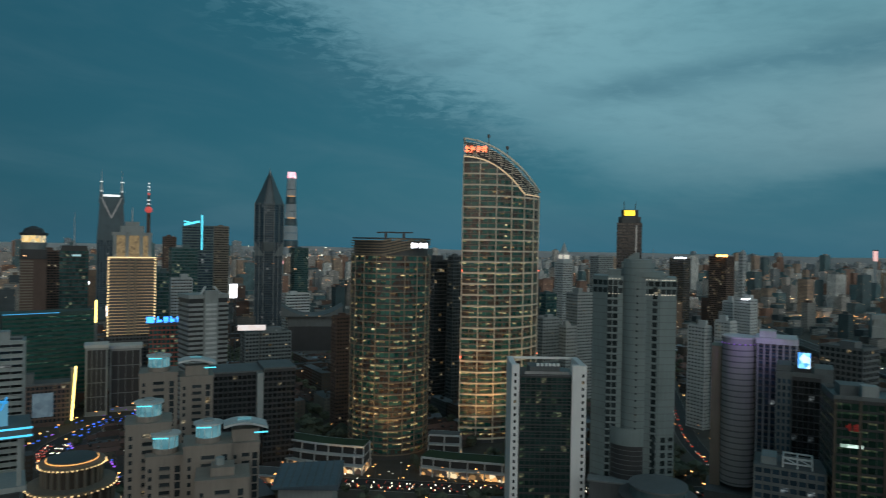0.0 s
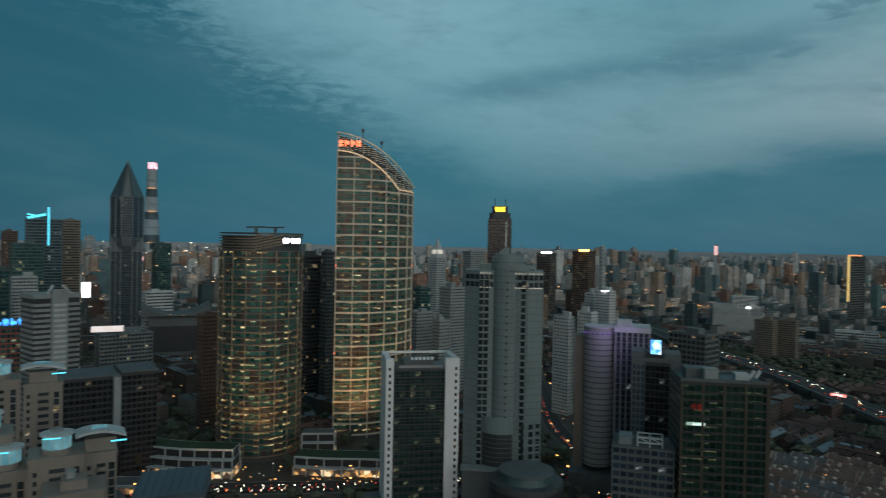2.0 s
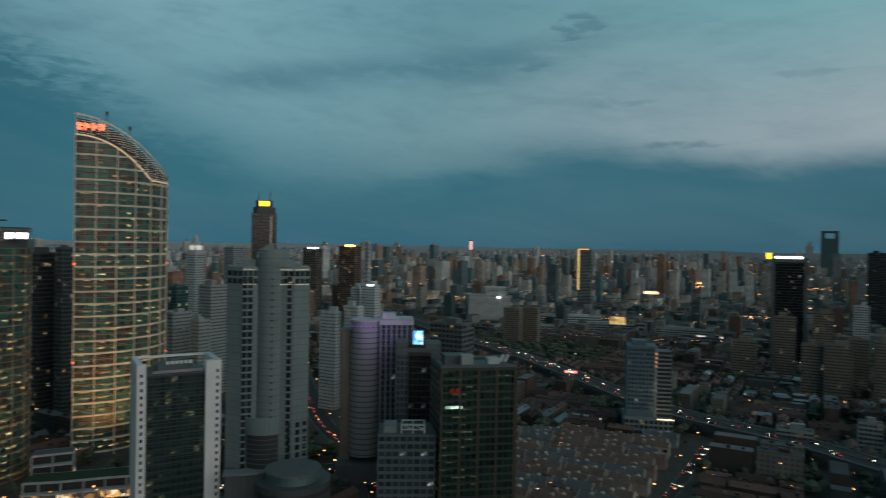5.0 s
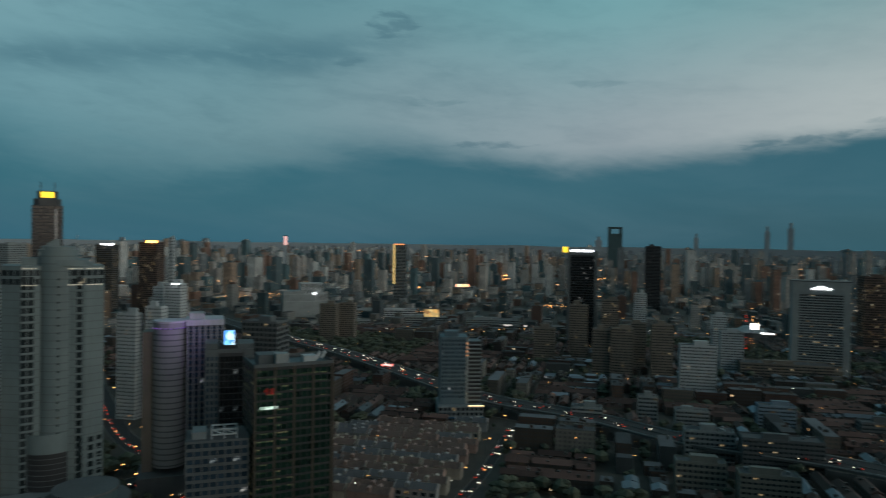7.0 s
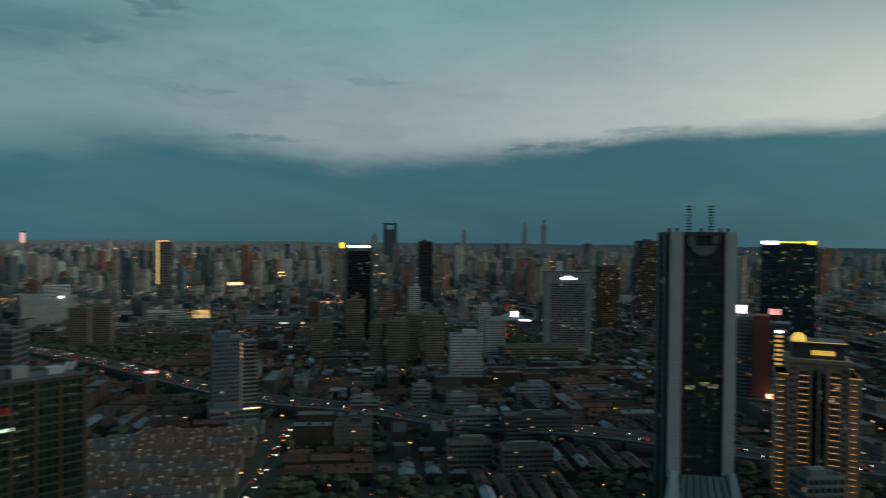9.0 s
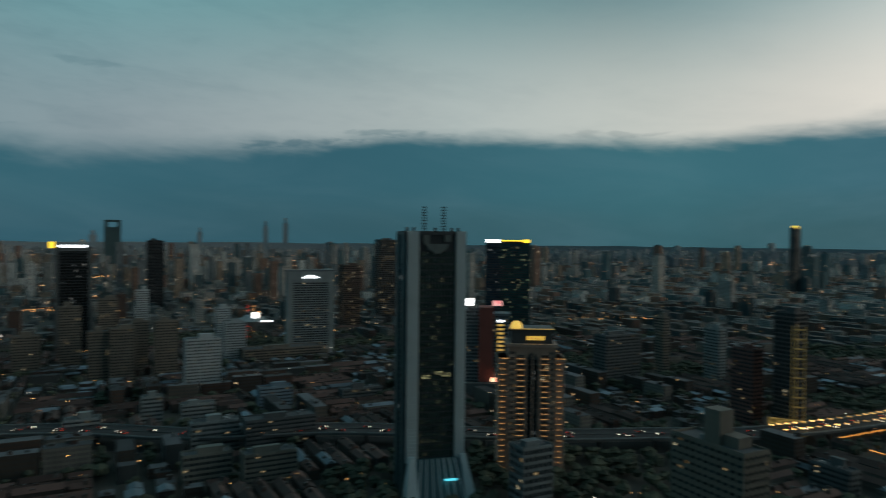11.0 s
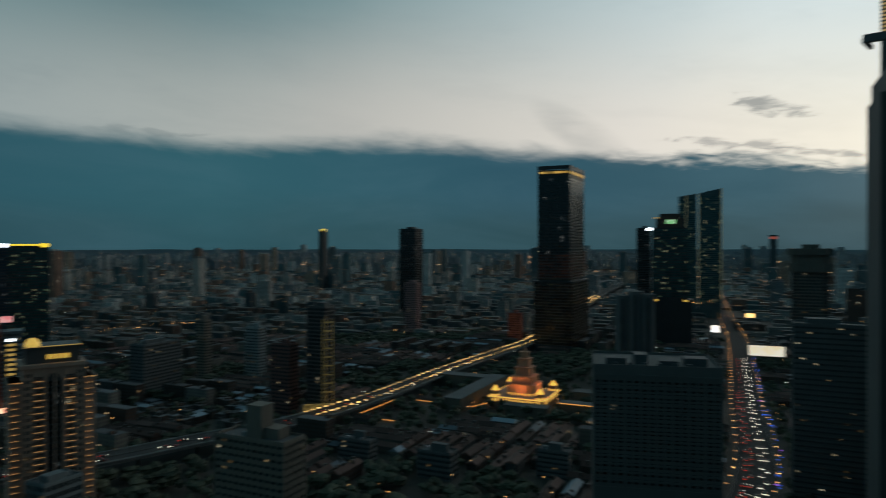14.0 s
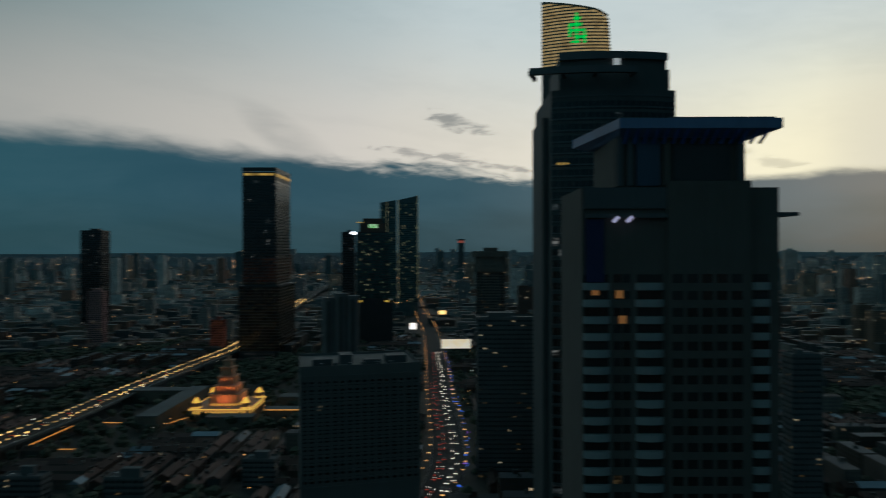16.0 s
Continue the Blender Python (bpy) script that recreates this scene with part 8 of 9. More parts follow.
def tomorrow_tower():
    ob = facing("skyscraper", -14.5, 1150, "tall faceted skyscraper with pyramid claws and pointed top", "skyscraper")
    H1 = 150
    Shape().prism(rect(50, 44, 0, 26), 0, H1).part("lower_shaft", "slate", ob)
    Shape().prism([(-27, 26), (-9, 1), (9, 1), (27, 26), (9, 51), (-9, 51)], H1 - 14, 214).part("upper_shaft", "slate", ob)
    panes(ob, bays([(-25, 4), (25, 4)], 12, H1, 3.8, 4.2, 1.2, 1.0), "pane_blue", 150)
    panes(ob, bays([(-27, 26), (-9, 1)], H1, 212, 3.8, 4.2, 1.2, 1.0) + bays([(-9, 1), (9, 1)], H1, 212, 3.8, 4.2, 1.2, 1.0) + bays([(9, 1), (27, 26)], H1, 212, 3.8, 4.2, 1.2, 1.0), "pane_blue", 150)
    for x in (-1, 1):
        s = Shape()
        s.prism([(x * 25, 3.4), (x * 9, 3.4), (x * 9, 4.4), (x * 25, 4.4)][:: 1 if x < 0 else -1], H1 - 22, H1, [(x * 25, 3.4), (x * 24, 3.4), (x * 24, 4.4), (x * 25, 4.4)][:: 1 if x < 0 else -1])
        s.part("shoulder_facet", "pale_slate", ob)
        p = Shape()
        p.prism([(x * 27, 26), (x * 10, 2), (x * 8, 2), (x * 6, 26)], 214, 270, [(x * 1.2, 26), (x * 1.0, 24), (x * 0.8, 24), (x * 0.6, 26)])
        p.part("claw", "slate", ob)
    Shape().prism([(-21, 26), (-7, 5), (7, 5), (21, 26), (7, 47), (-7, 47)], 214, 264, [(-1, 26), (-0.5, 25), (0.5, 25), (1, 26), (0.5, 27), (-0.5, 27)]).part("pyramid", "pale_slate", ob)
    for x in (-24.6, -17, -9, 9, 17, 24.6):
        Shape().box(x - 0.6, 3.0, 8, x + 0.6, 4.0, H1).part("rib", "grey", ob)
    for x, y in ((-26.6, 24.6), (-18, 12.6), (-9, 0.6), (9, 0.6), (18, 12.6), (26.6, 24.6)):
        Shape().box(x - 0.7, y - 0.6, H1, x + 0.7, y + 0.4, 216).part("rib", "grey", ob)
    ob.matrix_basis = ob.matrix_basis @ Matrix.Diagonal((0.9, 1, 1, 1))
    Shape().cyl(0, 26, 264, 275, 1.0, 0.2, 6).part("spire", "steel", ob)


M["slate"] = wall_paint("slate_cladding", (0.065, 0.088, 0.098), 0.4)
M["pale_slate"] = wall_paint("pale_slate", (0.12, 0.145, 0.155), 0.4)
tomorrow_tower()


def twisting_tower():
    ob = facing("skyscraper", -12.75, 3950, "very tall twisting glass skyscraper with pink lit top", "skyscraper")
    last = None
    for k in range(12):
        a, b = k / 12, (k + 1) / 12
        def outline(t):
            r = 46 * (1 - 0.46 * t)
            return [(r * math.cos(v) * (1 + 0.08 * math.cos(3 * v + 4 * t)), 46 + r * math.sin(v)) for v in (2 * math.pi * i / 18 + t * 2 for i in range(18))]
        Shape().prism(outline(a), 500 * a, 500 * b - 3, outline(b)).part("segment", "haze_paint" if k % 3 else "blue_steel", ob)
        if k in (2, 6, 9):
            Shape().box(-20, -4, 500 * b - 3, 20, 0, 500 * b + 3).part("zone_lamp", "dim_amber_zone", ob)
    Shape().cyl(0, 46, 497, 522, 25, 24, 18).part("top", "haze_paint", ob)
    Shape().cyl(0, 46, 522, 558, 25, 23, 18).part("lit_top", "top_pink", ob)


M["dim_amber_zone"] = lamp_glow("dim_amber_zone", (1.0, 0.5, 0.2), 0.5)
M["top_pink"] = screen_glow("pink_lit_top", ((1.0, 0.2, 0.28), (1.0, 0.55, 0.6), (1.0, 0.9, 0.92)), 1.3, 0.05)
twisting_tower()


def theatre():
    ob = facing("theatre", -10.9, 900, "low white theatre under an upswept curved roof", "theatre")
    Shape().box(-32, 6, 0, 32, 50, 52.9).part("wall", "dim", ob)
    s = Shape()
    for k in range(14):
        a, b = -40 + 80 * k / 14, -40 + 80 * (k + 1) / 14
        za, zb = 54 + 14 * (a / 40) ** 2, 54 + 14 * (b / 40) ** 2
        s.prism([(a, 0), (b, 0), (b, 56), (a, 56)], 53, [za, zb, zb, za])
    s.part("roof", "dim", ob)
    Shape().box(-30, 5.2, 8, 30, 6, 40).part("glass_front", "black", ob)


theatre()
M["led_pink2"] = screen_glow("red_white_sign", ((1.0, 0.12, 0.08), (1.0, 0.7, 0.65)), 1.6, 0.3)
M["lamp_amberbox"] = screen_glow("amber_box", ((1.0, 0.5, 0.1), (1.0, 0.75, 0.3), (0.3, 0.12, 0.03)), 0.7, 0.2)
M["led_cream"] = screen_glow("cream_screen", ((1.0, 0.8, 0.5), (1.0, 0.93, 0.75)), 1.1, 0.15)
M["led_soft"] = screen_glow("soft_white_sign", ((0.9, 0.75, 0.65), (1.0, 0.92, 0.86)), 0.8, 0.15)
M["led_amber"] = lamp_glow("amber_board", (1.0, 0.6, 0.2), 3.0)
for az, d, z0, z1, w, mat, label, skew in ((-17.23, 800, 86, 102, 8, "led_white", "bright white screen on a block", 0), (-26.05, 700, 78, 88, 11, "led_white", "white billboard by the horned tower", 0),
                                            (-25.0, 705, 71, 74, 20, "lamp_arcade", "amber lit sign band", 0), (-27.9, 900, 96, 100, 7, "neon_white", "small white roof sign", 0),
                                            (-15.75, 700, 61.5, 67, 27, "led_soft", "long glowing white sign on a low pale block", 0), (-13.6, 1300, 110, 116, 14, "led_pink", "pink lit sign on a tower flank", 0), (70.85, 845, 54, 61, 8.5, "led_white", "white lit screen beside the road", 0), (71.75, 830, 51, 53, 13, "led_white", "white sign band along a shop", 0),
                                            (41.3, 745, 8, 13, 13, "led_pink2", "red and white shop sign by the road", 0), (45.0, 900, 48, 58, 20, "lamp_amberbox", "amber lit box on a roof", 0),
                                            (27.8, 1650, 5, 11, 26, "lamp_arcade", "amber lit roofed entrance", 0), (47.6, 1500, 48, 54, 30, "sign_amber2", "amber sign cluster on a far roof", 0), (52.1, 1150, 6, 9, 40, "led_soft", "bright row of shop lights", 0),
                                            (149.75, 690, 47.5, 57, 30, "led_cream", "broad cream lit screen over the avenue", 4), (146.1, 760, 59, 66, 7, "led_white", "white lit screen by the avenue", 0), (148.6, 900, 62, 67, 9, "led_amber", "amber lit sign above the avenue", 0)):
    x, y = spot(az, d)
    ob = new("billboard")
    ob.matrix_basis = pose(x, y, 0, 0, 0, -az + skew)
    tagged(ob, label, "billboard")
    Shape().box(-w / 2, -0.4, z0, w / 2, 0, z1).part("panel", mat, ob)
    Shape().box(-w / 2 - 0.5, 0.02, z0 - 0.5, w / 2 + 0.5, 1.0, z1 + 0.5).part("frame", "dark", ob)
    for k in (-1, 1):
        Shape().box(k * w * 0.3 - 0.5, 0.1, 0, k * w * 0.3 + 0.5, 0.9, z0 - 0.5).part("post", "dark", ob)


def black_block():
    ob = facing("office_block", -15.8, 462, "wide low black office block with a few lit windows", "office block", 8)
    Shape().box(-29, 0, 0, 8, 30, 64).part("wing", "black", ob)
    Shape().box(8, -4, 0, 29, 26, 66).part("wing", "black", ob)
    Shape().box(4, -4.6, 30, 8, 0, 64).part("pale_fin", "pale", ob)
    panes(ob, bays([(-29, 0), (4, 0)], 3, 62, 3.6, 3, 0.5, 1.4) + bays([(8, -4), (29, -4)], 3, 64, 3.6, 3, 0.5, 1.4), "pane_night", 160)
    Shape().box(-29.5, -0.5, 64, 8, 30, 65).part("parapet", "dim", ob)
    Shape().box(8.1, -4.5, 66, 29.5, 26, 67).part("parapet", "dim", ob)


black_block()


def glass_roof_block():
    ob = facing("pavilion", -11.2, 352, "low pavilion with a sloping glazed roof", "pavilion", -10)
    Shape().box(-14, 0, 0, 14, 18, 24).part("wall", "pale", ob)
    Shape().prism([(-17, -3), (17, -3), (17, 21), (-17, 21)], 24, [25, 27, 32, 30]).part("roof", "felt_blue", ob)
    for k in range(9):
        s = Shape()
        s.beam((-16 + k * 4, -3, 25.3 + k * 0.25), (-16 + k * 4, 21, 30.3 + k * 0.25), 0.4)
        s.part("roof_bar", "dim", ob)
    Shape().box(-16, -6, 0, -6, 0, 14).part("annex", "white", ob)


M["felt_blue"] = wall_paint("blue_grey_roof", (0.1, 0.14, 0.17), 0.5)
glass_roof_block()


M["mast_pink"] = lamp_glow("pink_white_mast", (1.0, 0.55, 0.5), 0.8)
M["mast_red"] = lamp_glow("red_mast", (0.8, 0.18, 0.12), 0.35)


def yellow_strip_tower():
    ob, wx, wy = tower("office_tower", "pale tower with a vertical strip of yellow light", 42.25, 1700, 32, 138, 0.7, "grey", "pane_dark", 3.6, 3, 0.8, 0.5, turn=-42.5)
    Shape().box(-wx / 2 - 0.6, -wy / 2 - 0.8, 40, -wx / 2 + 4, -wy / 2 - 0.4, 138).part("light_strip", "strip_yellow", ob)
    Shape().box(-wx / 2, -wy / 2 - 0.8, 138, wx / 2 - 6, -wy / 2 - 0.4, 141).part("roof_lamp", "strip_orange", ob)


M["strip_yellow"] = lamp_glow("yellow_strip", (1.0, 0.7, 0.25), 0.6)
M["strip_orange"] = lamp_glow("orange_strip", (1.0, 0.35, 0.12), 1.0)
yellow_strip_tower()
for az, d, h, w, mat, label in ((32.73, 3500, 166, 16, "mast_pink", "far slim tower lit pink and white"), (150.2, 2600, 186, 24, "mast_red", "far stocky tower with a red lit head")):
    ob = facing("lit_tower", az, d, label, "tower")
    neck = h * (0.7 if w < 20 else 0.92)
    Shape().box(-w / 2, 0, 0, w / 2, w, neck).part("shaft", "haze_paint" if w < 20 else "slate", ob)
    Shape().box(-w / 2, 0, neck, w / 2, w, h * 0.97).part("lit_head", mat, ob)
    Shape().box(-w / 1.6, -2, h * 0.97, w / 1.6, w + 2, h).part("cap", "dark", ob)

# ---- the rest of the city ----
GRID_C, GRID_S = math.cos(radians(TURN)), math.sin(radians(TURN))
LINES = [([q for q in path], w) for path, w in ROADS]


def near_road(x, y, spare):
    for path, w in LINES:
        reach = (w / 2 + spare) ** 2
        for (ax, ay), (bx, by) in zip(path, path[1:]):
            dx, dy = bx - ax, by - ay
            t = max(0.0, min(1.0, ((x - ax) * dx + (y - ay) * dy) / (dx * dx + dy * dy)))
            if (ax + dx * t - x) ** 2 + (ay + dy * t - y) ** 2 < reach:
                return True
    return False


BUSY = {}
for tx, ty in TAKEN:
    BUSY.setdefault((round(tx / 60), round(ty / 60)), []).append((tx, ty))


def occupied(x, y, reach):
    i, j = round(x / 60), round(y / 60)
    return any((tx - x) ** 2 + (ty - y) ** 2 < reach * reach for a in (-1, 0, 1) for b in (-1, 0, 1) for tx, ty in BUSY.get((i + a, j + b), ()))


def turned(x, y, a, b):
    return x + a * GRID_C - b * GRID_S, y + a * GRID_S + b * GRID_C


def azimuth(x, y):
    return (math.degrees(math.atan2(x, y)) + 90) % 360 - 90


def gable(walls, roofs, x, y, wx, wy, h, pitch, across=False):
    """A house with a pitched roof: walls into one shape, roof into another."""
    def put(x, y, a, b):
        return turned(x, y, -b, a) if across else turned(x, y, a, b)

    walls.prism([put(x, y, a, b) for a, b in rect(wx, wy)], 0, h, floor=False)
    e = 0.4
    a, b, c, d = [(*put(x, y, u * (wx / 2 + e), v * (wy / 2 + e)), h + 0.02) for u, v in ((-1, -1), (1, -1), (1, 1), (-1, 1))]
    p, q = (*put(x, y, -wx / 2 - e, 0), h + pitch), (*put(x, y, wx / 2 + e, 0), h + pitch)
    k = len(roofs.v)
    roofs.v += [a, b, c, d, p, q]
    roofs.f += [(k, k + 1, k + 5, k + 4), (k + 2, k + 3, k + 4, k + 5), (k + 3, k, k + 4), (k + 1, k + 2, k + 5), (k + 3, k + 2, k + 1, k)]


def flat_house(walls, roofs, x, y, wx, wy, h, rnd):
    walls.prism([turned(x, y, a, b) for a, b in rect(wx, wy)], 0, h, floor=False)
    roofs.prism([turned(x, y, a, b) for a, b in rect(wx - 0.8, wy - 0.8)], h - 0.1, h + 0.1, floor=False)
    for _ in range(rnd.randint(0, 3)):
        u, v = rnd.uniform(-0.35, 0.35) * wx, rnd.uniform(-0.35, 0.35) * wy
        s = rnd.uniform(1.2, 3.2)
        walls.prism([turned(x + 0, y + 0, u + a, v + b) for a, b in rect(s, s * rnd.uniform(0.7, 1.5))], h, h + rnd.uniform(1.2, 3.2), floor=False)


def low_city():
    """Blocks of lane terraces, walk-up slabs, workshops and trees within a kilometre."""
    rnd = random.Random(5)
    walls, roofs, flats, blue = Shape(), Shape(), Shape(), Shape()
    lumps = Shape()

    def tree(x, y, r=None):
        r = r or rnd.uniform(2.8, 5.2)
        for _ in range(rnd.randint(2, 3)):
            lumps.blob(x + rnd.uniform(-0.6, 0.6) * r, y + rnd.uniform(-0.6, 0.6) * r, r * rnd.uniform(1.0, 1.7), r * rnd.uniform(0.6, 1.0), 0.85)

    def free(x, y, reach, spare):
        d, az = math.hypot(x, y), azimuth(x, y)
        if d < 90 or d > 1150 or 35.5 < az < 50.6 and 368 < d < 538:
            return False
        return not occupied(x, y, reach) and not near_road(x, y, spare)

    cell = 58.0
    n = int(1150 / cell) + 1
    for i in range(-n, n + 1):
        for j in range(-n, n + 1):
            cx, cy = turned(0, 0, (i + 0.5) * cell, (j + 0.5) * cell)
            d, az = math.hypot(cx, cy), azimuth(cx, cy)
            if d < 60 or d > 1190 or not -46 < az < 198 and rnd.random() < 0.6:
                continue
            turn = rnd.random() < 0.4
            green = noise.noise(Vector((cx / 170, cy / 170, 7))) + (0.2 if 80 < az < 145 else 0.0) + (0.25 if d < 430 and az > 40 else 0.0) + (0.3 if 47 < az < 66 and d < 470 else 0.0)
            pick = rnd.random() + 0.5 * noise.noise(Vector((cx / 240, cy / 240, 1)))
            court = 119 < az < 142 and 555 < d < 800 or -17 < az < 9 and 340 < d < 470

            def place(u, v):
                return turned(cx, cy, -v, u) if turn else turned(cx, cy, u, v)

            if court or green > 0.34:
                for _ in range(18 if court else 46):
                    x, y = place(rnd.uniform(-28, 28), rnd.uniform(-28, 28))
                    if free(x, y, 20, 3):
                        tree(x, y)
            elif pick < 0.58:
                for row in range(5):
                    v, u = -23 + row * 11.6 + rnd.uniform(-0.8, 0.8), -28.0
                    depth, h = rnd.uniform(6.6, 8.2), rnd.uniform(5.2, 8.4)
                    while u < 20:
                        w = rnd.uniform(11, 30)
                        w = min(w, 28 - u)
                        x, y = place(u + w / 2, v)
                        if free(x, y, 20 + w / 4, 5 + w / 3):
                            gable(walls, blue if rnd.random() < 0.1 else roofs, x, y, w, depth, h + rnd.uniform(-0.8, 0.8), rnd.uniform(1.8, 2.8), turn)
                            for k in range(int(w / 6)):
                                if rnd.random() < 0.6:
                                    p, q = place(u + 3 + k * 6, v + rnd.choice((-1.6, 1.6)))
                                    walls.prism([turned(p, q, a, b) for a, b in rect(1.8, 1.8)], h, h + rnd.uniform(2.4, 3.4), floor=False)
                        elif rnd.random() < 0.5 and free(x, y, 16, 2):
                            tree(x, y)
                        u += w + rnd.choice((0.6, 0.6, 3.0))
                    if rnd.random() < 0.7:
                        x, y = place(rnd.uniform(-26, 26), v + 5.8)
                        if free(x, y, 18, 2):
                            tree(x, y, rnd.uniform(2.0, 3.2))
            elif pick < 0.86:
                h = rnd.choice((13, 16, 16, 19))
                for v in (-17, 11):
                    for u in (-14.5, 14.5):
                        x, y = place(u, v)
                        if free(x, y, 30, 14):
                            w, q = 27, 10.5
                            flat_house(walls, flats, x, y, *((q, w) if turn else (w, q)), h * rnd.uniform(0.92, 1.08), rnd)
                        elif free(x, y, 16, 3):
                            tree(x, y)
                    for k in range(7):
                        x, y = place(-27 + k * 9 + rnd.uniform(-3, 3), v + 13)
                        if free(x, y, 18, 2):
                            tree(x, y)
            else:
                for k in range(14):
                    x, y = place(-22 + k % 4 * 14.5 + rnd.uniform(-3, 3), -21 + k // 4 * 14.5 + rnd.uniform(-3, 3))
                    if free(x, y, 22, 6):
                        if rnd.random() < 0.3:
                            tree(x, y)
                        elif rnd.random() < 0.4:
                            gable(walls, blue, x, y, rnd.uniform(9, 13), rnd.uniform(7, 10), rnd.uniform(4, 7), rnd.uniform(1.0, 2.0), turn)
                        else:
                            flat_house(walls, flats, x, y, rnd.uniform(8, 13), rnd.uniform(7, 12), rnd.choice((4, 7, 7, 10)) * rnd.uniform(0.9, 1.1), rnd)
    tagged(walls.part("house_walls", "low"), "crowded low-rise houses and workshops", "houses", kind="stuff")
    tagged(roofs.part("house_roofs", "tile_roof"), "dark red-brown tiled roofs of terraced houses", "roofs", kind="stuff")
    tagged(blue.part("tin_roofs", "tin_roof"), "pale and blue tin roofs of sheds", "roofs", kind="stuff")
    tagged(flats.part("flat_roofs", "felt_roof"), "grey felt roofs of low blocks", "roofs", kind="stuff")
    tagged(lumps.part("street_trees", "foliage"), "dark rounded tree crowns between the houses", "trees", kind="stuff")


def terrace_kind(length, wall, roof):
    """A terrace of lane houses: party walls, dormers and chimneys on a pitched roof."""
    ob = new("terraced_houses")
    w, h = 8.2, 8.0
    Shape().box(-length / 2, -w / 2, 0, length / 2, w / 2, h).part("wall", wall, ob)
    r = Shape()
    r.prism([(-length / 2 - 0.2, -w / 2 - 0.5), (length / 2 + 0.2, -w / 2 - 0.5), (length / 2 + 0.2, w / 2 + 0.5), (-length / 2 - 0.2, w / 2 + 0.5)], h + 0.02, h + 2.8,
            [(-length / 2 - 0.2, -0.15), (length / 2 + 0.2, -0.15), (length / 2 + 0.2, 0.15), (-length / 2 - 0.2, 0.15)])
    r.part("roof", roof, ob)
    n = int(length / 5)
    for k in range(n + 1):
        x = -length / 2 + k * length / n
        if k in (0, n):
            g = Shape()
            g.prism([(x - 0.3, -w / 2 - 0.5), (x + 0.3, -w / 2 - 0.5), (x + 0.3, w / 2 + 0.5), (x - 0.3, w / 2 + 0.5)], h - 1, h + 0.8)
            g.prism([(x - 0.3, -w / 2 - 0.4), (x + 0.3, -w / 2 - 0.4), (x + 0.3, w / 2 + 0.4), (x - 0.3, w / 2 + 0.4)], h + 0.8, h + 3.05, [(x - 0.3, -0.6), (x + 0.3, -0.6), (x + 0.3, 0.6), (x - 0.3, 0.6)])
            g.part("party_wall", wall, ob)
        if k < n:
            c = x + length / n / 2
            for side in (-1, 1):
                if side > 0 and k == 2 or side < 0 and k == 1:
                    y0, y1 = sorted((side * (w / 2 - 0.4), side * 0.6))
                    d = Shape().box(c - 1.1, y0, h + 0.3, c + 1.1, y1, h + 2.5)
                    d.prism([(c - 1.4, y0 - 0.2), (c + 1.4, y0 - 0.2), (c + 1.4, y1 + 0.2), (c - 1.4, y1 + 0.2)], h + 2.5, h + 3.3, [(c - 0.1, y0 - 0.2), (c + 0.1, y0 - 0.2), (c + 0.1, y1 + 0.2), (c - 0.1, y1 + 0.2)])
                    d.part("dormer", wall, ob)
            if k % 2:
                Shape().box(c + 1.6, 0.4, h + 1.5, c + 2.3, 1.1, h + 4.2).part("chimney", wall, ob)
            for z in (1.0, 4.4):
                Shape().box(c - 1.5, -w / 2 - 0.06, z, c + 1.5, -w / 2 + 0.02, z + 2.0).part("window", "pane_dark_one", ob)
    return ob


def terraces():
    """Rows that stand across the lane, gable ends towards it."""
    rnd = random.Random(17)
    kinds = {}
    cx, cy = spot(43.5, 460)
    for i in range(-14, 15):
        for j in range(-6, 7):
            x, y = turned(cx, cy, i * 13.6 + rnd.uniform(-1.2, 1.2), j * 26.4 + rnd.uniform(-2, 2) + i % 2 * 5)
            d, az = math.hypot(x, y), azimuth(x, y)
            if not (35.8 < az < 50.4 and 372 < d < 535) or near_road(x, y, 12) or occupied(x, y, 26):
                continue
            key = rnd.choice(("cream_lane", "cream_lane", "pinkish", "pale_lane"))
            m = pose(x, y, rnd.uniform(-2.2, 0), 0, 0, TURN + 90 + rnd.choice((0, 0, 180)) + rnd.uniform(-2, 2))
            if key not in kinds:
                kinds[key] = tagged(terrace_kind(25, key, "tile_red" if key != "pale_lane" else "felt_roof"), {"cream_lane": "cream terraced lane houses under red-brown tiles", "pinkish": "pink-brown terraced lane houses under red tiles", "pale_lane": "pale grey terraced lane houses with dark roofs"}[key], "terraced houses", "lane house terraces")
                kinds[key].matrix_basis = m
            else:
                copy_thing(kinds[key], m)


M["cream_lane"] = wall_paint("weathered_cream_render", (0.42, 0.36, 0.29), 0.8, 0.4)
M["pale_lane"] = wall_paint("weathered_pale_render", (0.32, 0.31, 0.3), 0.8, 0.4)
M["pinkish"] = wall_paint("pink_brown_render", (0.36, 0.24, 0.2), 0.8, 0.3)
M["felt_roof"] = wall_paint("felt_roof", (0.12, 0.12, 0.125), 0.9, 0.4, vary=0.7)
M["tile_red"] = wall_paint("red_clay_tiles", (0.17, 0.115, 0.095), 0.85, 0.5)
terraces()
M["tile_roof"] = wall_paint("clay_tile_roof", (0.115, 0.066, 0.054), 0.85, 0.4, vary=0.6)
M["tin_roof"] = wall_paint("weathered_tin_roof", (0.2, 0.25, 0.29), 0.6, 0.4, vary=0.7)
M["foliage"] = wall_paint("dark_foliage", (0.08, 0.09, 0.058), 0.9, 0.5, vary=0.4)
low_city()


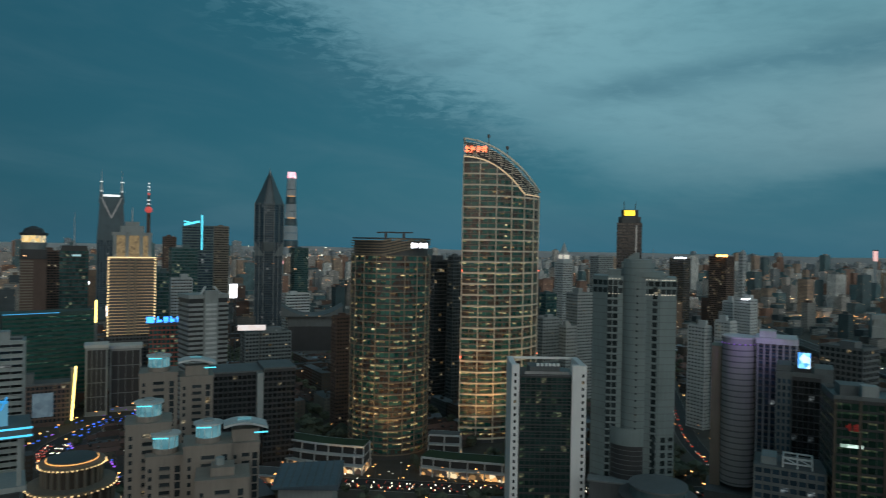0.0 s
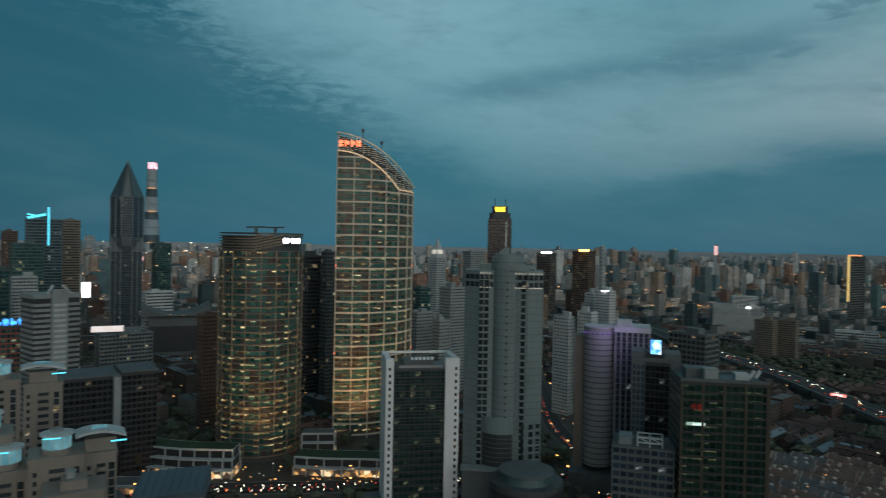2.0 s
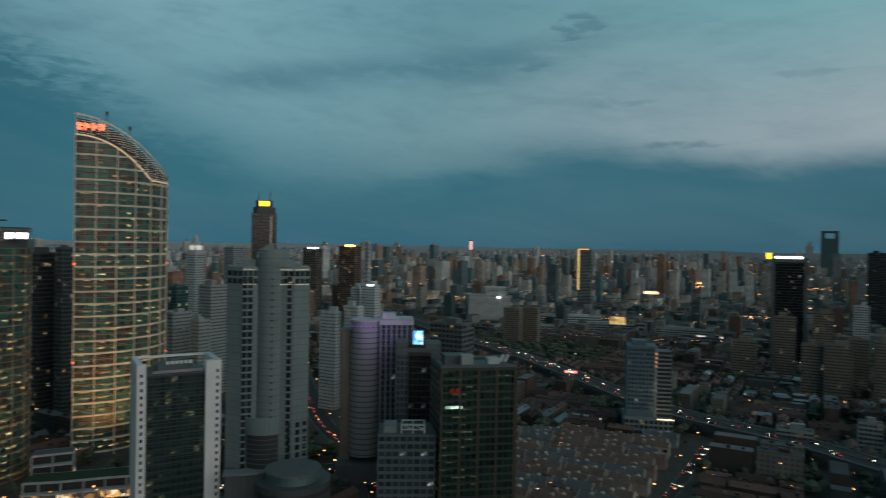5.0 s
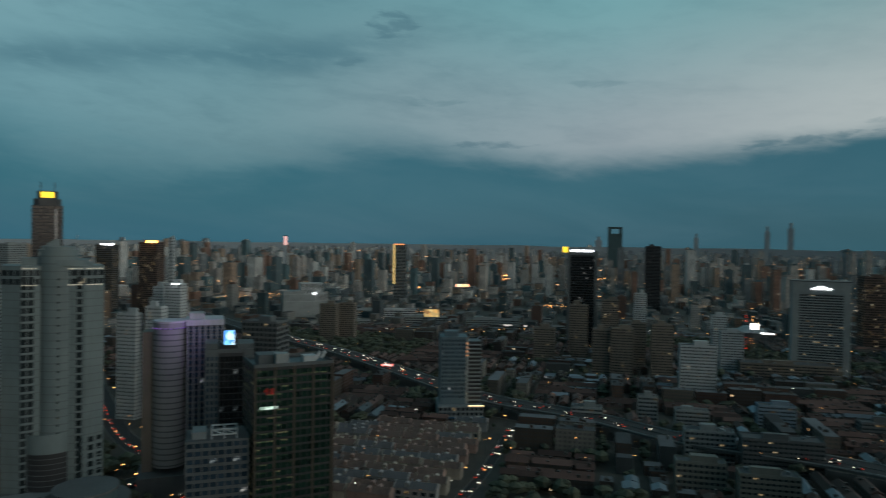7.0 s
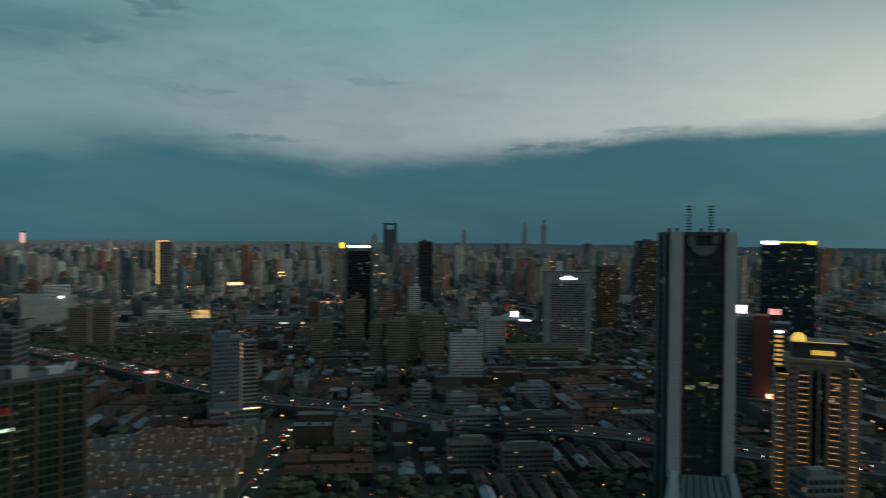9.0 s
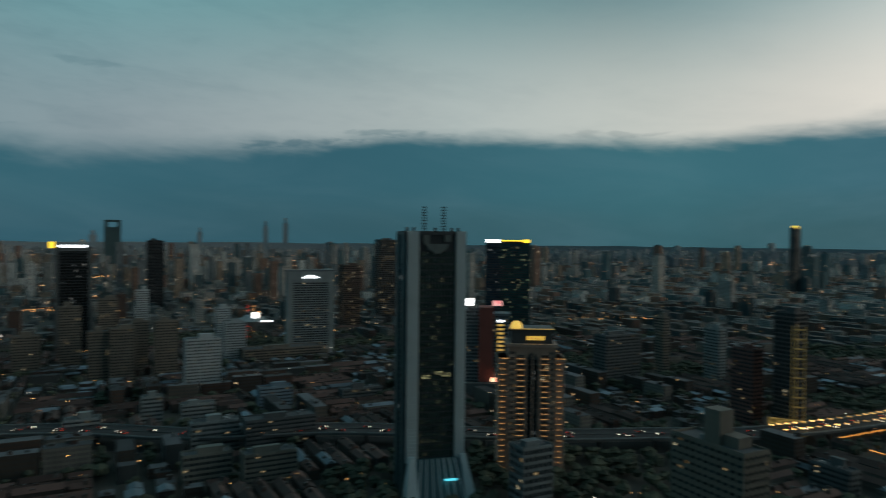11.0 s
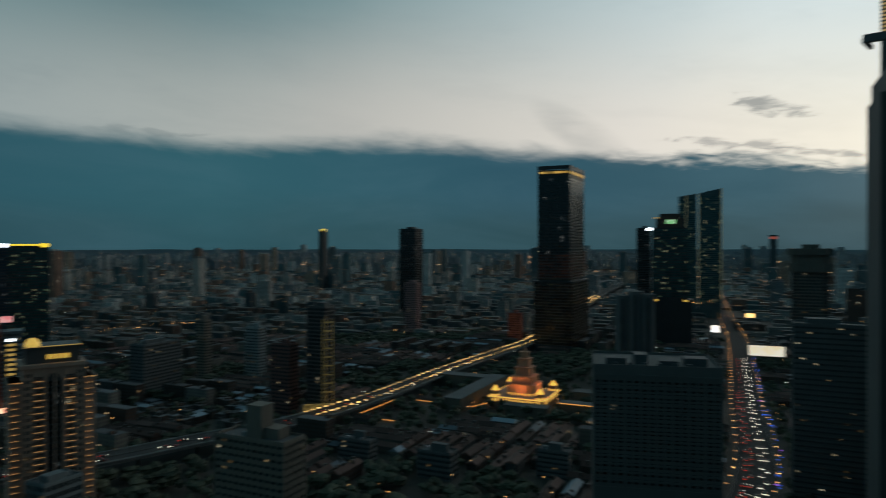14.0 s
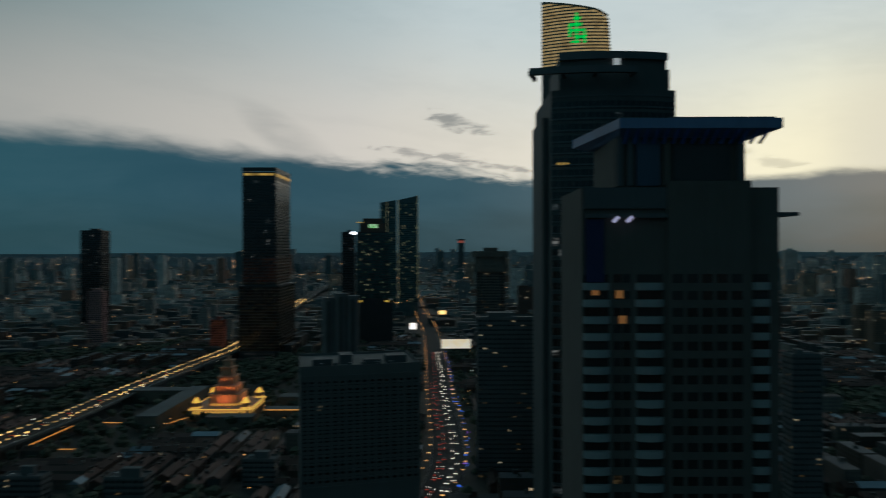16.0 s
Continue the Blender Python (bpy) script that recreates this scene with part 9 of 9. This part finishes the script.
def far_city():
    rnd = random.Random(11)
    mid, far, rim = Shape(), Shape(), Shape()
    step = 50.0
    n = int(4900 / step)

    def block(shape, x, y, wx, wy, h):
        shape.prism([turned(x, y, a, b) for a, b in rect(wx, wy)], 0, h, floor=False)
        if h > 30:
            shape.prism([turned(x, y, a, b) for a, b in rect(wx * 0.4, wy * 0.5)], h, h + rnd.uniform(2, 6), floor=False)

    for i in range(-n, n + 1):
        for j in range(-n, n + 1):
            u, v = (i + rnd.uniform(-0.3, 0.3)) * step, (j + rnd.uniform(-0.3, 0.3)) * step
            x, y = turned(0, 0, u, v)
            d = math.hypot(x, y)
            if d < 1080 or d > 4880:
                continue
            az = azimuth(x, y)
            seen = -42 < az < 192
            if not seen and (d > 3600 or rnd.random() < 0.5):
                continue
            if d < 2700 and near_road(x, y, 16) or d < 1700 and occupied(x, y, 34):
                continue
            p = rnd.random()
            clump = noise.noise(Vector((x / 420, y / 420, 3)))
            if d < 1700:
                open_land = 17 < az < 80
                calm = 88 < az < 150
                tall = p > (0.965 if open_land else 0.94 if calm else 0.86) - 0.35 * clump * (0.3 if open_land or calm else 1)
                h = rnd.uniform(30, 62 if open_land else 88) if tall else rnd.uniform(5, 16)
                if calm and tall:
                    h *= 0.6
                block(mid, x, y, rnd.uniform(16, 30) if tall else rnd.uniform(20, 40), rnd.uniform(12, 18), h)
                if not tall and p < 0.6:
                    block(mid, x + rnd.uniform(14, 22), y + rnd.uniform(12, 20), rnd.uniform(10, 18), rnd.uniform(10, 16), rnd.uniform(5, 14))
            elif d < 4000:
                calm = 88 < az < 150
                tall = p > (0.93 if calm else 0.78) - 0.5 * clump
                h = rnd.uniform(30, 66 if calm else 100) if tall else rnd.uniform(6, 22)
                if p > 0.99:
                    h = rnd.uniform(110, 142)
                block(far, x, y, rnd.uniform(20, 44) if tall else rnd.uniform(24, 46), rnd.uniform(14, 24), h)
            else:
                h = rnd.uniform(30, 84) if p < 0.75 else rnd.uniform(70, 108)
                if p > 0.993:
                    h = rnd.uniform(125, 155)
                block(rim, x, y, rnd.uniform(20, 50), rnd.uniform(16, 30), h)
    tagged(mid.part("city_blocks", "far"), "mixed blocks and apartment towers at dusk", "city blocks", kind="stuff")
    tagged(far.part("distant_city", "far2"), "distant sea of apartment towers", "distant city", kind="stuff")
    tagged(rim.part("skyline_rim", "far3"), "skyline along the horizon with haze put into its wall colours", "distant city", kind="stuff")
    # An added ring wall closes the horizon; its paint stands in for haze.
    haze_ring = Shape()
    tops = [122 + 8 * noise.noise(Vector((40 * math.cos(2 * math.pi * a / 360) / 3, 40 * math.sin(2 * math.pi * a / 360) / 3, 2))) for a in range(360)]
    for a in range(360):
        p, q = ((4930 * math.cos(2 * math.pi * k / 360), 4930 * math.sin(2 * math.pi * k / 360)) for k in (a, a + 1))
        haze_ring.quad((*q, 0), (*p, 0), (*p, tops[a]), (*q, tops[(a + 1) % 360]))
    tagged(haze_ring.part("backdrop", "haze_paint"), "backdrop ring whose blue-grey paint stands in for horizon haze", "backdrop", kind="structure")


# Wall colours paled further with distance, so that haze is part of the paint.
M["far2"] = block_wall("hazed_distant_blocks", ((176, 170, 164), (136, 142, 144), (212, 212, 208), (152, 118, 102), (100, 128, 132), (172, 150, 132), (92, 112, 116), (196, 190, 182)), 0.02, 1.5)
M["far3"] = block_wall("hazed_rim_blocks", ((172, 180, 182), (156, 166, 170), (188, 190, 188), (148, 156, 162)), 0.015, 2.5)
far_city()

# ---- lamps, traffic, small things ----
def car_kind(paint, name="car"):
    ob = new(name)
    s = Shape()
    s.prism([(-2.2, -0.9), (2.2, -0.9), (2.2, 0.9), (-2.2, 0.9)], 0.35, 0.95, [(-2.15, -0.85), (2.1, -0.85), (2.1, 0.85), (-2.15, 0.85)])
    s.part("body", paint, ob)
    s = Shape()
    s.prism([(-1.7, -0.8), (1.1, -0.8), (1.1, 0.8), (-1.7, 0.8)], 0.95, 1.5, [(-1.2, -0.65), (0.5, -0.65), (0.5, 0.65), (-1.2, 0.65)])
    s.part("cabin", "car_glass", ob)
    for y in (-0.6, 0.6):
        Shape().box(2.12, y - 0.32, 0.5, 2.42, y + 0.32, 0.95).part("headlight", "head_lamp", ob)
        Shape().box(-2.4, y - 0.3, 0.55, -2.16, y + 0.3, 0.95).part("tail_light", "tail_lamp", ob)
    for x in (-1.35, 1.35):
        Shape().box(x - 0.32, -0.92, 0, x + 0.32, 0.92, 0.62).part("wheel_pair", "black", ob)
    return ob


M["car_glass"] = glass_pane("car_glass", (0.02, 0.02, 0.02), 0.0, COOL, 0.0)
M["head_lamp"] = lamp_glow("head_lamp", (1.0, 0.88, 0.66), 3.6)
M["tail_lamp"] = lamp_glow("tail_lamp", (1.0, 0.07, 0.03), 1.0)
PAINTS = {"pale": "pale car with lamps lit in evening traffic", "black": "black car with lamps lit in evening traffic", "grey": "grey car with lamps lit in evening traffic"}
CARS = {}
FAR_CARS = {k: Shape() for k in ("black", "head_lamp", "tail_lamp")}


def traffic(path, lanes, gap, z, seed, limit, start=0, stop=None, single=26):
    """Cars in lanes: the first ones as things, the others joined."""
    rnd = random.Random(seed)
    path = path[start:stop]
    made = 0
    for off, way in lanes:
        travelled, nxt = 0.0, rnd.uniform(0, gap)
        own = 0
        for (ax, ay), (bx, by) in zip(path, path[1:]):
            l = math.hypot(bx - ax, by - ay)
            while nxt < travelled + l and made < limit:
                t = (nxt - travelled) / l
                a = math.atan2(by - ay, bx - ax)
                x, y = ax + (bx - ax) * t + math.sin(a) * off, ay + (by - ay) * t - math.cos(a) * off
                m = pose(x, y, z, 0, 0, math.degrees(a) + (0 if way > 0 else 180))
                if own < single / len(lanes):
                    paint = rnd.choice(list(PAINTS))
                    if paint not in CARS:
                        CARS[paint] = tagged(car_kind(paint), PAINTS[paint], "car", "evening traffic")
                        CARS[paint].matrix_basis = m
                    else:
                        copy_thing(CARS[paint], m)
                else:
                    for key, bits in (("black", ((-2.2, -0.9, 0.1, 2.2, 0.9, 0.95), (-1.5, -0.75, 0.95, 0.8, 0.75, 1.5))), ("head_lamp", ((2.12, -0.9, 0.5, 2.42, -0.3, 0.95), (2.12, 0.3, 0.5, 2.42, 0.9, 0.95))),
                                      ("tail_lamp", ((-2.4, -0.9, 0.55, -2.16, -0.3, 0.95), (-2.4, 0.3, 0.55, -2.16, 0.9, 0.95)))):
                        for x0, y0, z0, x1, y1, z1 in bits:
                            sh = Shape().box(x0, y0, z0, x1, y1, z1)
                            k = len(FAR_CARS[key].v)
                            FAR_CARS[key].v += [tuple(m @ Vector(v)) for v in sh.v]
                            FAR_CARS[key].f += [tuple(i + k for i in f) for f in sh.f]
                own += 1
                made += 1
                nxt += gap * rnd.uniform(0.55, 1.6)
            travelled += l


traffic(AVENUE, [(3, -1), (6.5, -1), (-3, 1), (-6.5, 1)], 16, 0.06, 3, 130, 14, 48)
traffic(STREET, [(2.5, -1), (6, -1), (-2.5, 1), (-6, 1)], 9, 0.06, 4, 190, 5, 60)
traffic(EXPRESSWAY, [(3.2, -1), (7, -1), (-3.2, 1), (-7, 1)], 34, 10.45, 6, 120, 26, 95)
traffic(CROSS, [(2.2, -1), (-2.2, 1)], 15, 0.06, 7, 40)
traffic(LANE, [(2.0, -1), (-2.0, 1)], 20, 0.06, 9, 24, single=10)
for key, label in (("black", "dark cars in distant traffic"), ("head_lamp", "lit head lamps of distant traffic"), ("tail_lamp", "red tail lamps of distant traffic")):
    tagged(FAR_CARS[key].part("distant_traffic", key), label, "traffic", kind="stuff")


def street_lamps():
    poles, bulbs, white = Shape(), Shape(), Shape()
    rnd = random.Random(8)

    def lamp(x, y, z0, h, shape, r):
        poles.beam((x, y, z0), (x, y, z0 + h), 0.18)
        shape.box(x - r, y - r, z0 + h, x + r, y + r, z0 + h + r * 0.9)

    for path, off, every, z0 in ((AVENUE, 13, 1, 0), (STREET, 11, 1, 0), (CROSS, 9, 2, 0), (LANE, 6, 3, 0)):
        for k in range(0, len(path) - 1, every):
            (ax, ay), (bx, by) = path[k], path[k + 1]
            l = math.hypot(bx - ax, by - ay)
            for s in (-1, 1):
                lamp(ax + (by - ay) / l * off * s, ay - (bx - ax) / l * off * s, z0, 9, bulbs, 0.5)
    for _ in range(900):
        az, d = rnd.uniform(-38, 186), 300 + 1500 * rnd.random() ** 1.3
        x, y = spot(az, d)
        if not occupied(x, y, 26):
            lamp(x, y, 0, rnd.uniform(9, 17), bulbs if rnd.random() < 0.8 else white, rnd.uniform(0.18, 0.34) * (0.55 + d / 1000))
    tagged(poles.part("lamp_posts", "dark"), "thin dark street lamp posts", "street lamps", kind="stuff")
    tagged(bulbs.part("lamp_heads", "bulb_warm"), "amber lit street lamp heads", "street lamps", kind="stuff")
    tagged(white.part("lamp_heads_white", "bulb_white"), "white lit lamp heads and signs", "street lamps", kind="stuff")


M["bulb_warm"] = lamp_glow("amber_bulb", (1.0, 0.42, 0.12), 2.6, 0.8)
M["bulb_white"] = lamp_glow("white_bulb", (1.0, 0.88, 0.7), 2.6, 0.8)
street_lamps()


def glow_strip(path, off, z, w, start, stop, label):
    """A line of amber lamps along the expressway's edge."""
    s = Shape()
    for k in range(start, min(stop, len(path) - 1)):
        (ax, ay), (bx, by) = path[k], path[k + 1]
        l = math.hypot(bx - ax, by - ay)
        ox, oy = (by - ay) / l * off, -(bx - ax) / l * off
        for t in (0.0, 0.5):
            x, y = ax + (bx - ax) * t + ox, ay + (by - ay) * t + oy
            s.box(x - w, y - w, z, x + w, y + w, z + w)
    tagged(s.part("rail_lamps", "bulb_gold"), label, "road lamps", kind="stuff")


M["bulb_gold"] = lamp_glow("gold_bulb", (1.0, 0.55, 0.16), 2.5, 0.9)
far_start = next(k for k, p in enumerate(EXPRESSWAY) if azimuth(*p) > 113)
for off in (-7.5, 6.5):
    glow_strip(EXPRESSWAY, off, 12.5, 0.72, far_start, far_start + 70, "amber lamps along the far expressway")


def light_strings():
    """Blue and violet lamps in the trees along the avenue and the street."""
    rnd = random.Random(21)
    blue, violet = Shape(), Shape()
    for path, off, a, b, n in ((AVENUE, 14, 14, 50, 1), (STREET, -12, 0, 14, 3), (STREET, 12, 0, 14, 1)):
        for (ax, ay), (bx, by) in zip(path[a:b], path[a + 1:b + 1]):
            l = math.hypot(bx - ax, by - ay)
            for _ in range(n * 2):
                t = rnd.random()
                o = off + rnd.uniform(-2, 2)
                x, y, z = ax + (bx - ax) * t + (by - ay) / l * o, ay + (by - ay) * t - (bx - ax) / l * o, rnd.uniform(3, 9)
                r = rnd.uniform(0.3, 0.7)
                (blue if rnd.random() < 0.75 else violet).box(x - r, y - r, z, x + r, y + r, z + r)
    tagged(blue.part("tree_lights", "bulb_blue"), "blue lamps strung in the street trees", "tree lights", kind="stuff")
    tagged(violet.part("tree_lights", "bulb_violet"), "violet lamps strung in the street trees", "tree lights", kind="stuff")


M["bulb_blue"] = lamp_glow("blue_bulb", (0.05, 0.18, 1.0), 1.0, 0.8)
M["bulb_violet"] = lamp_glow("violet_bulb", (0.5, 0.15, 1.0), 0.5, 0.8)
light_strings()


def far_streets():
    """Chains of lamps along streets across the far city: azimuth and distance of both ends, row count."""
    rnd = random.Random(33)
    amber, red = Shape(), Shape()
    for a0, d0, a1, d1, n, lift, shape in ((26.3, 1670, 32.1, 1755, 70, 4, amber), (32.1, 1755, 36.5, 1850, 30, 4, amber), (41.8, 1975, 44.6, 2060, 34, 4, amber), (50.1, 2440, 51.9, 2920, 70, 8, amber), (51.0, 2440, 52.0, 2800, 40, 8, amber),
                                           (70.25, 1470, 70.25, 960, 40, 5, red), (70.7, 1470, 70.6, 960, 22, 5, amber), (53.5, 1500, 56.5, 1540, 30, 5, amber), (46.0, 1050, 56.0, 1100, 34, 6, amber), (36.0, 1300, 44.0, 1350, 34, 6, amber),
                                           (-14.5, 1000, -9.0, 1040, 30, 5, amber), (-13.0, 820, -9.5, 700, 26, 5, amber), (9.5, 1300, 17.0, 1350, 40, 8, amber), (20.0, 980, 24.0, 1000, 26, 5, amber), (84.0, 900, 88.5, 860, 26, 6, amber),
                                           (97.0, 1250, 104.0, 1300, 20, 8, amber), (57.5, 2200, 62.0, 2300, 26, 30, amber), (74.0, 1700, 79.0, 1750, 26, 10, amber), (143.0, 1500, 146.0, 1500, 16, 30, amber)):
        for k in range(n):
            t = (k + rnd.uniform(-0.4, 0.4)) / n
            d = d0 + (d1 - d0) * t + rnd.uniform(-12, 12)
            x, y = spot(a0 + (a1 - a0) * t, d)
            z = lift + rnd.uniform(0, 6)
            r = rnd.uniform(0.4, 1.1) * d / 1500
            shape.box(x - r, y - r, z, x + r, y + r, z + r)
    tagged(amber.part("far_street_lamps", "bulb_warm"), "chains of amber lamps along far streets", "street lamps", kind="stuff")
    tagged(red.part("far_tail_lamps", "tail_lamp"), "red tail lamps in a far street", "traffic", kind="stuff")
    # Single lit signs and roof lamps over the far city.
    spots = Shape()
    for _ in range(520):
        az, d = rnd.uniform(-34, 184), rnd.uniform(1100, 4300)
        x, y = spot(az, d)
        z = rnd.uniform(20, 96)
        r = rnd.uniform(0.8, 2.2) * d / 2500
        spots.box(x - r * rnd.uniform(1, 3), y - r, z, x + r * rnd.uniform(1, 3), y + r, z + r)
    pale = Shape()
    for k in range(240):
        az, d = rnd.uniform(-37, -1), rnd.uniform(700, 3800)
        x, y = spot(az, d)
        z = rnd.uniform(30, 135)
        r = rnd.uniform(0.5, 1.5) * d / 2000
        (pale if k % 3 == 0 else spots).box(x - r * rnd.uniform(1, 3), y - r, z, x + r * rnd.uniform(1, 3), y + r, z + r * rnd.uniform(0.7, 1.8))
    tagged(pale.part("far_sign_lamps", "bulb_white"), "small white lit signs on distant roofs", "signs", kind="stuff")
    tagged(spots.part("far_sign_lamps", "sign_mix"), "small lit signs on distant roofs", "signs", kind="stuff")


M["sign_mix"] = lamp_glow("distant_sign", (1.0, 0.5, 0.22), 1.2, 0.9)
far_streets()


def forecourt_lamps():
    """Shop and crossing lamps in front of the arcade."""
    rnd = random.Random(44)
    warm, cold = Shape(), Shape()
    for _ in range(48):
        az, d = rnd.uniform(-14, 8), rnd.uniform(400, 440)
        x, y = spot(az, d)
        z, r = rnd.uniform(1.5, 7), rnd.uniform(0.16, 0.36)
        (warm if rnd.random() < 0.75 else cold).box(x - r, y - r, z, x + r, y + r, z + r)
    tagged(warm.part("forecourt_lamps", "bulb_warm"), "warm lamps and lit stalls along the shopping street", "street lamps", kind="stuff")
    tagged(cold.part("forecourt_lamps", "bulb_white"), "white lamps along the shopping street", "street lamps", kind="stuff")


forecourt_lamps()
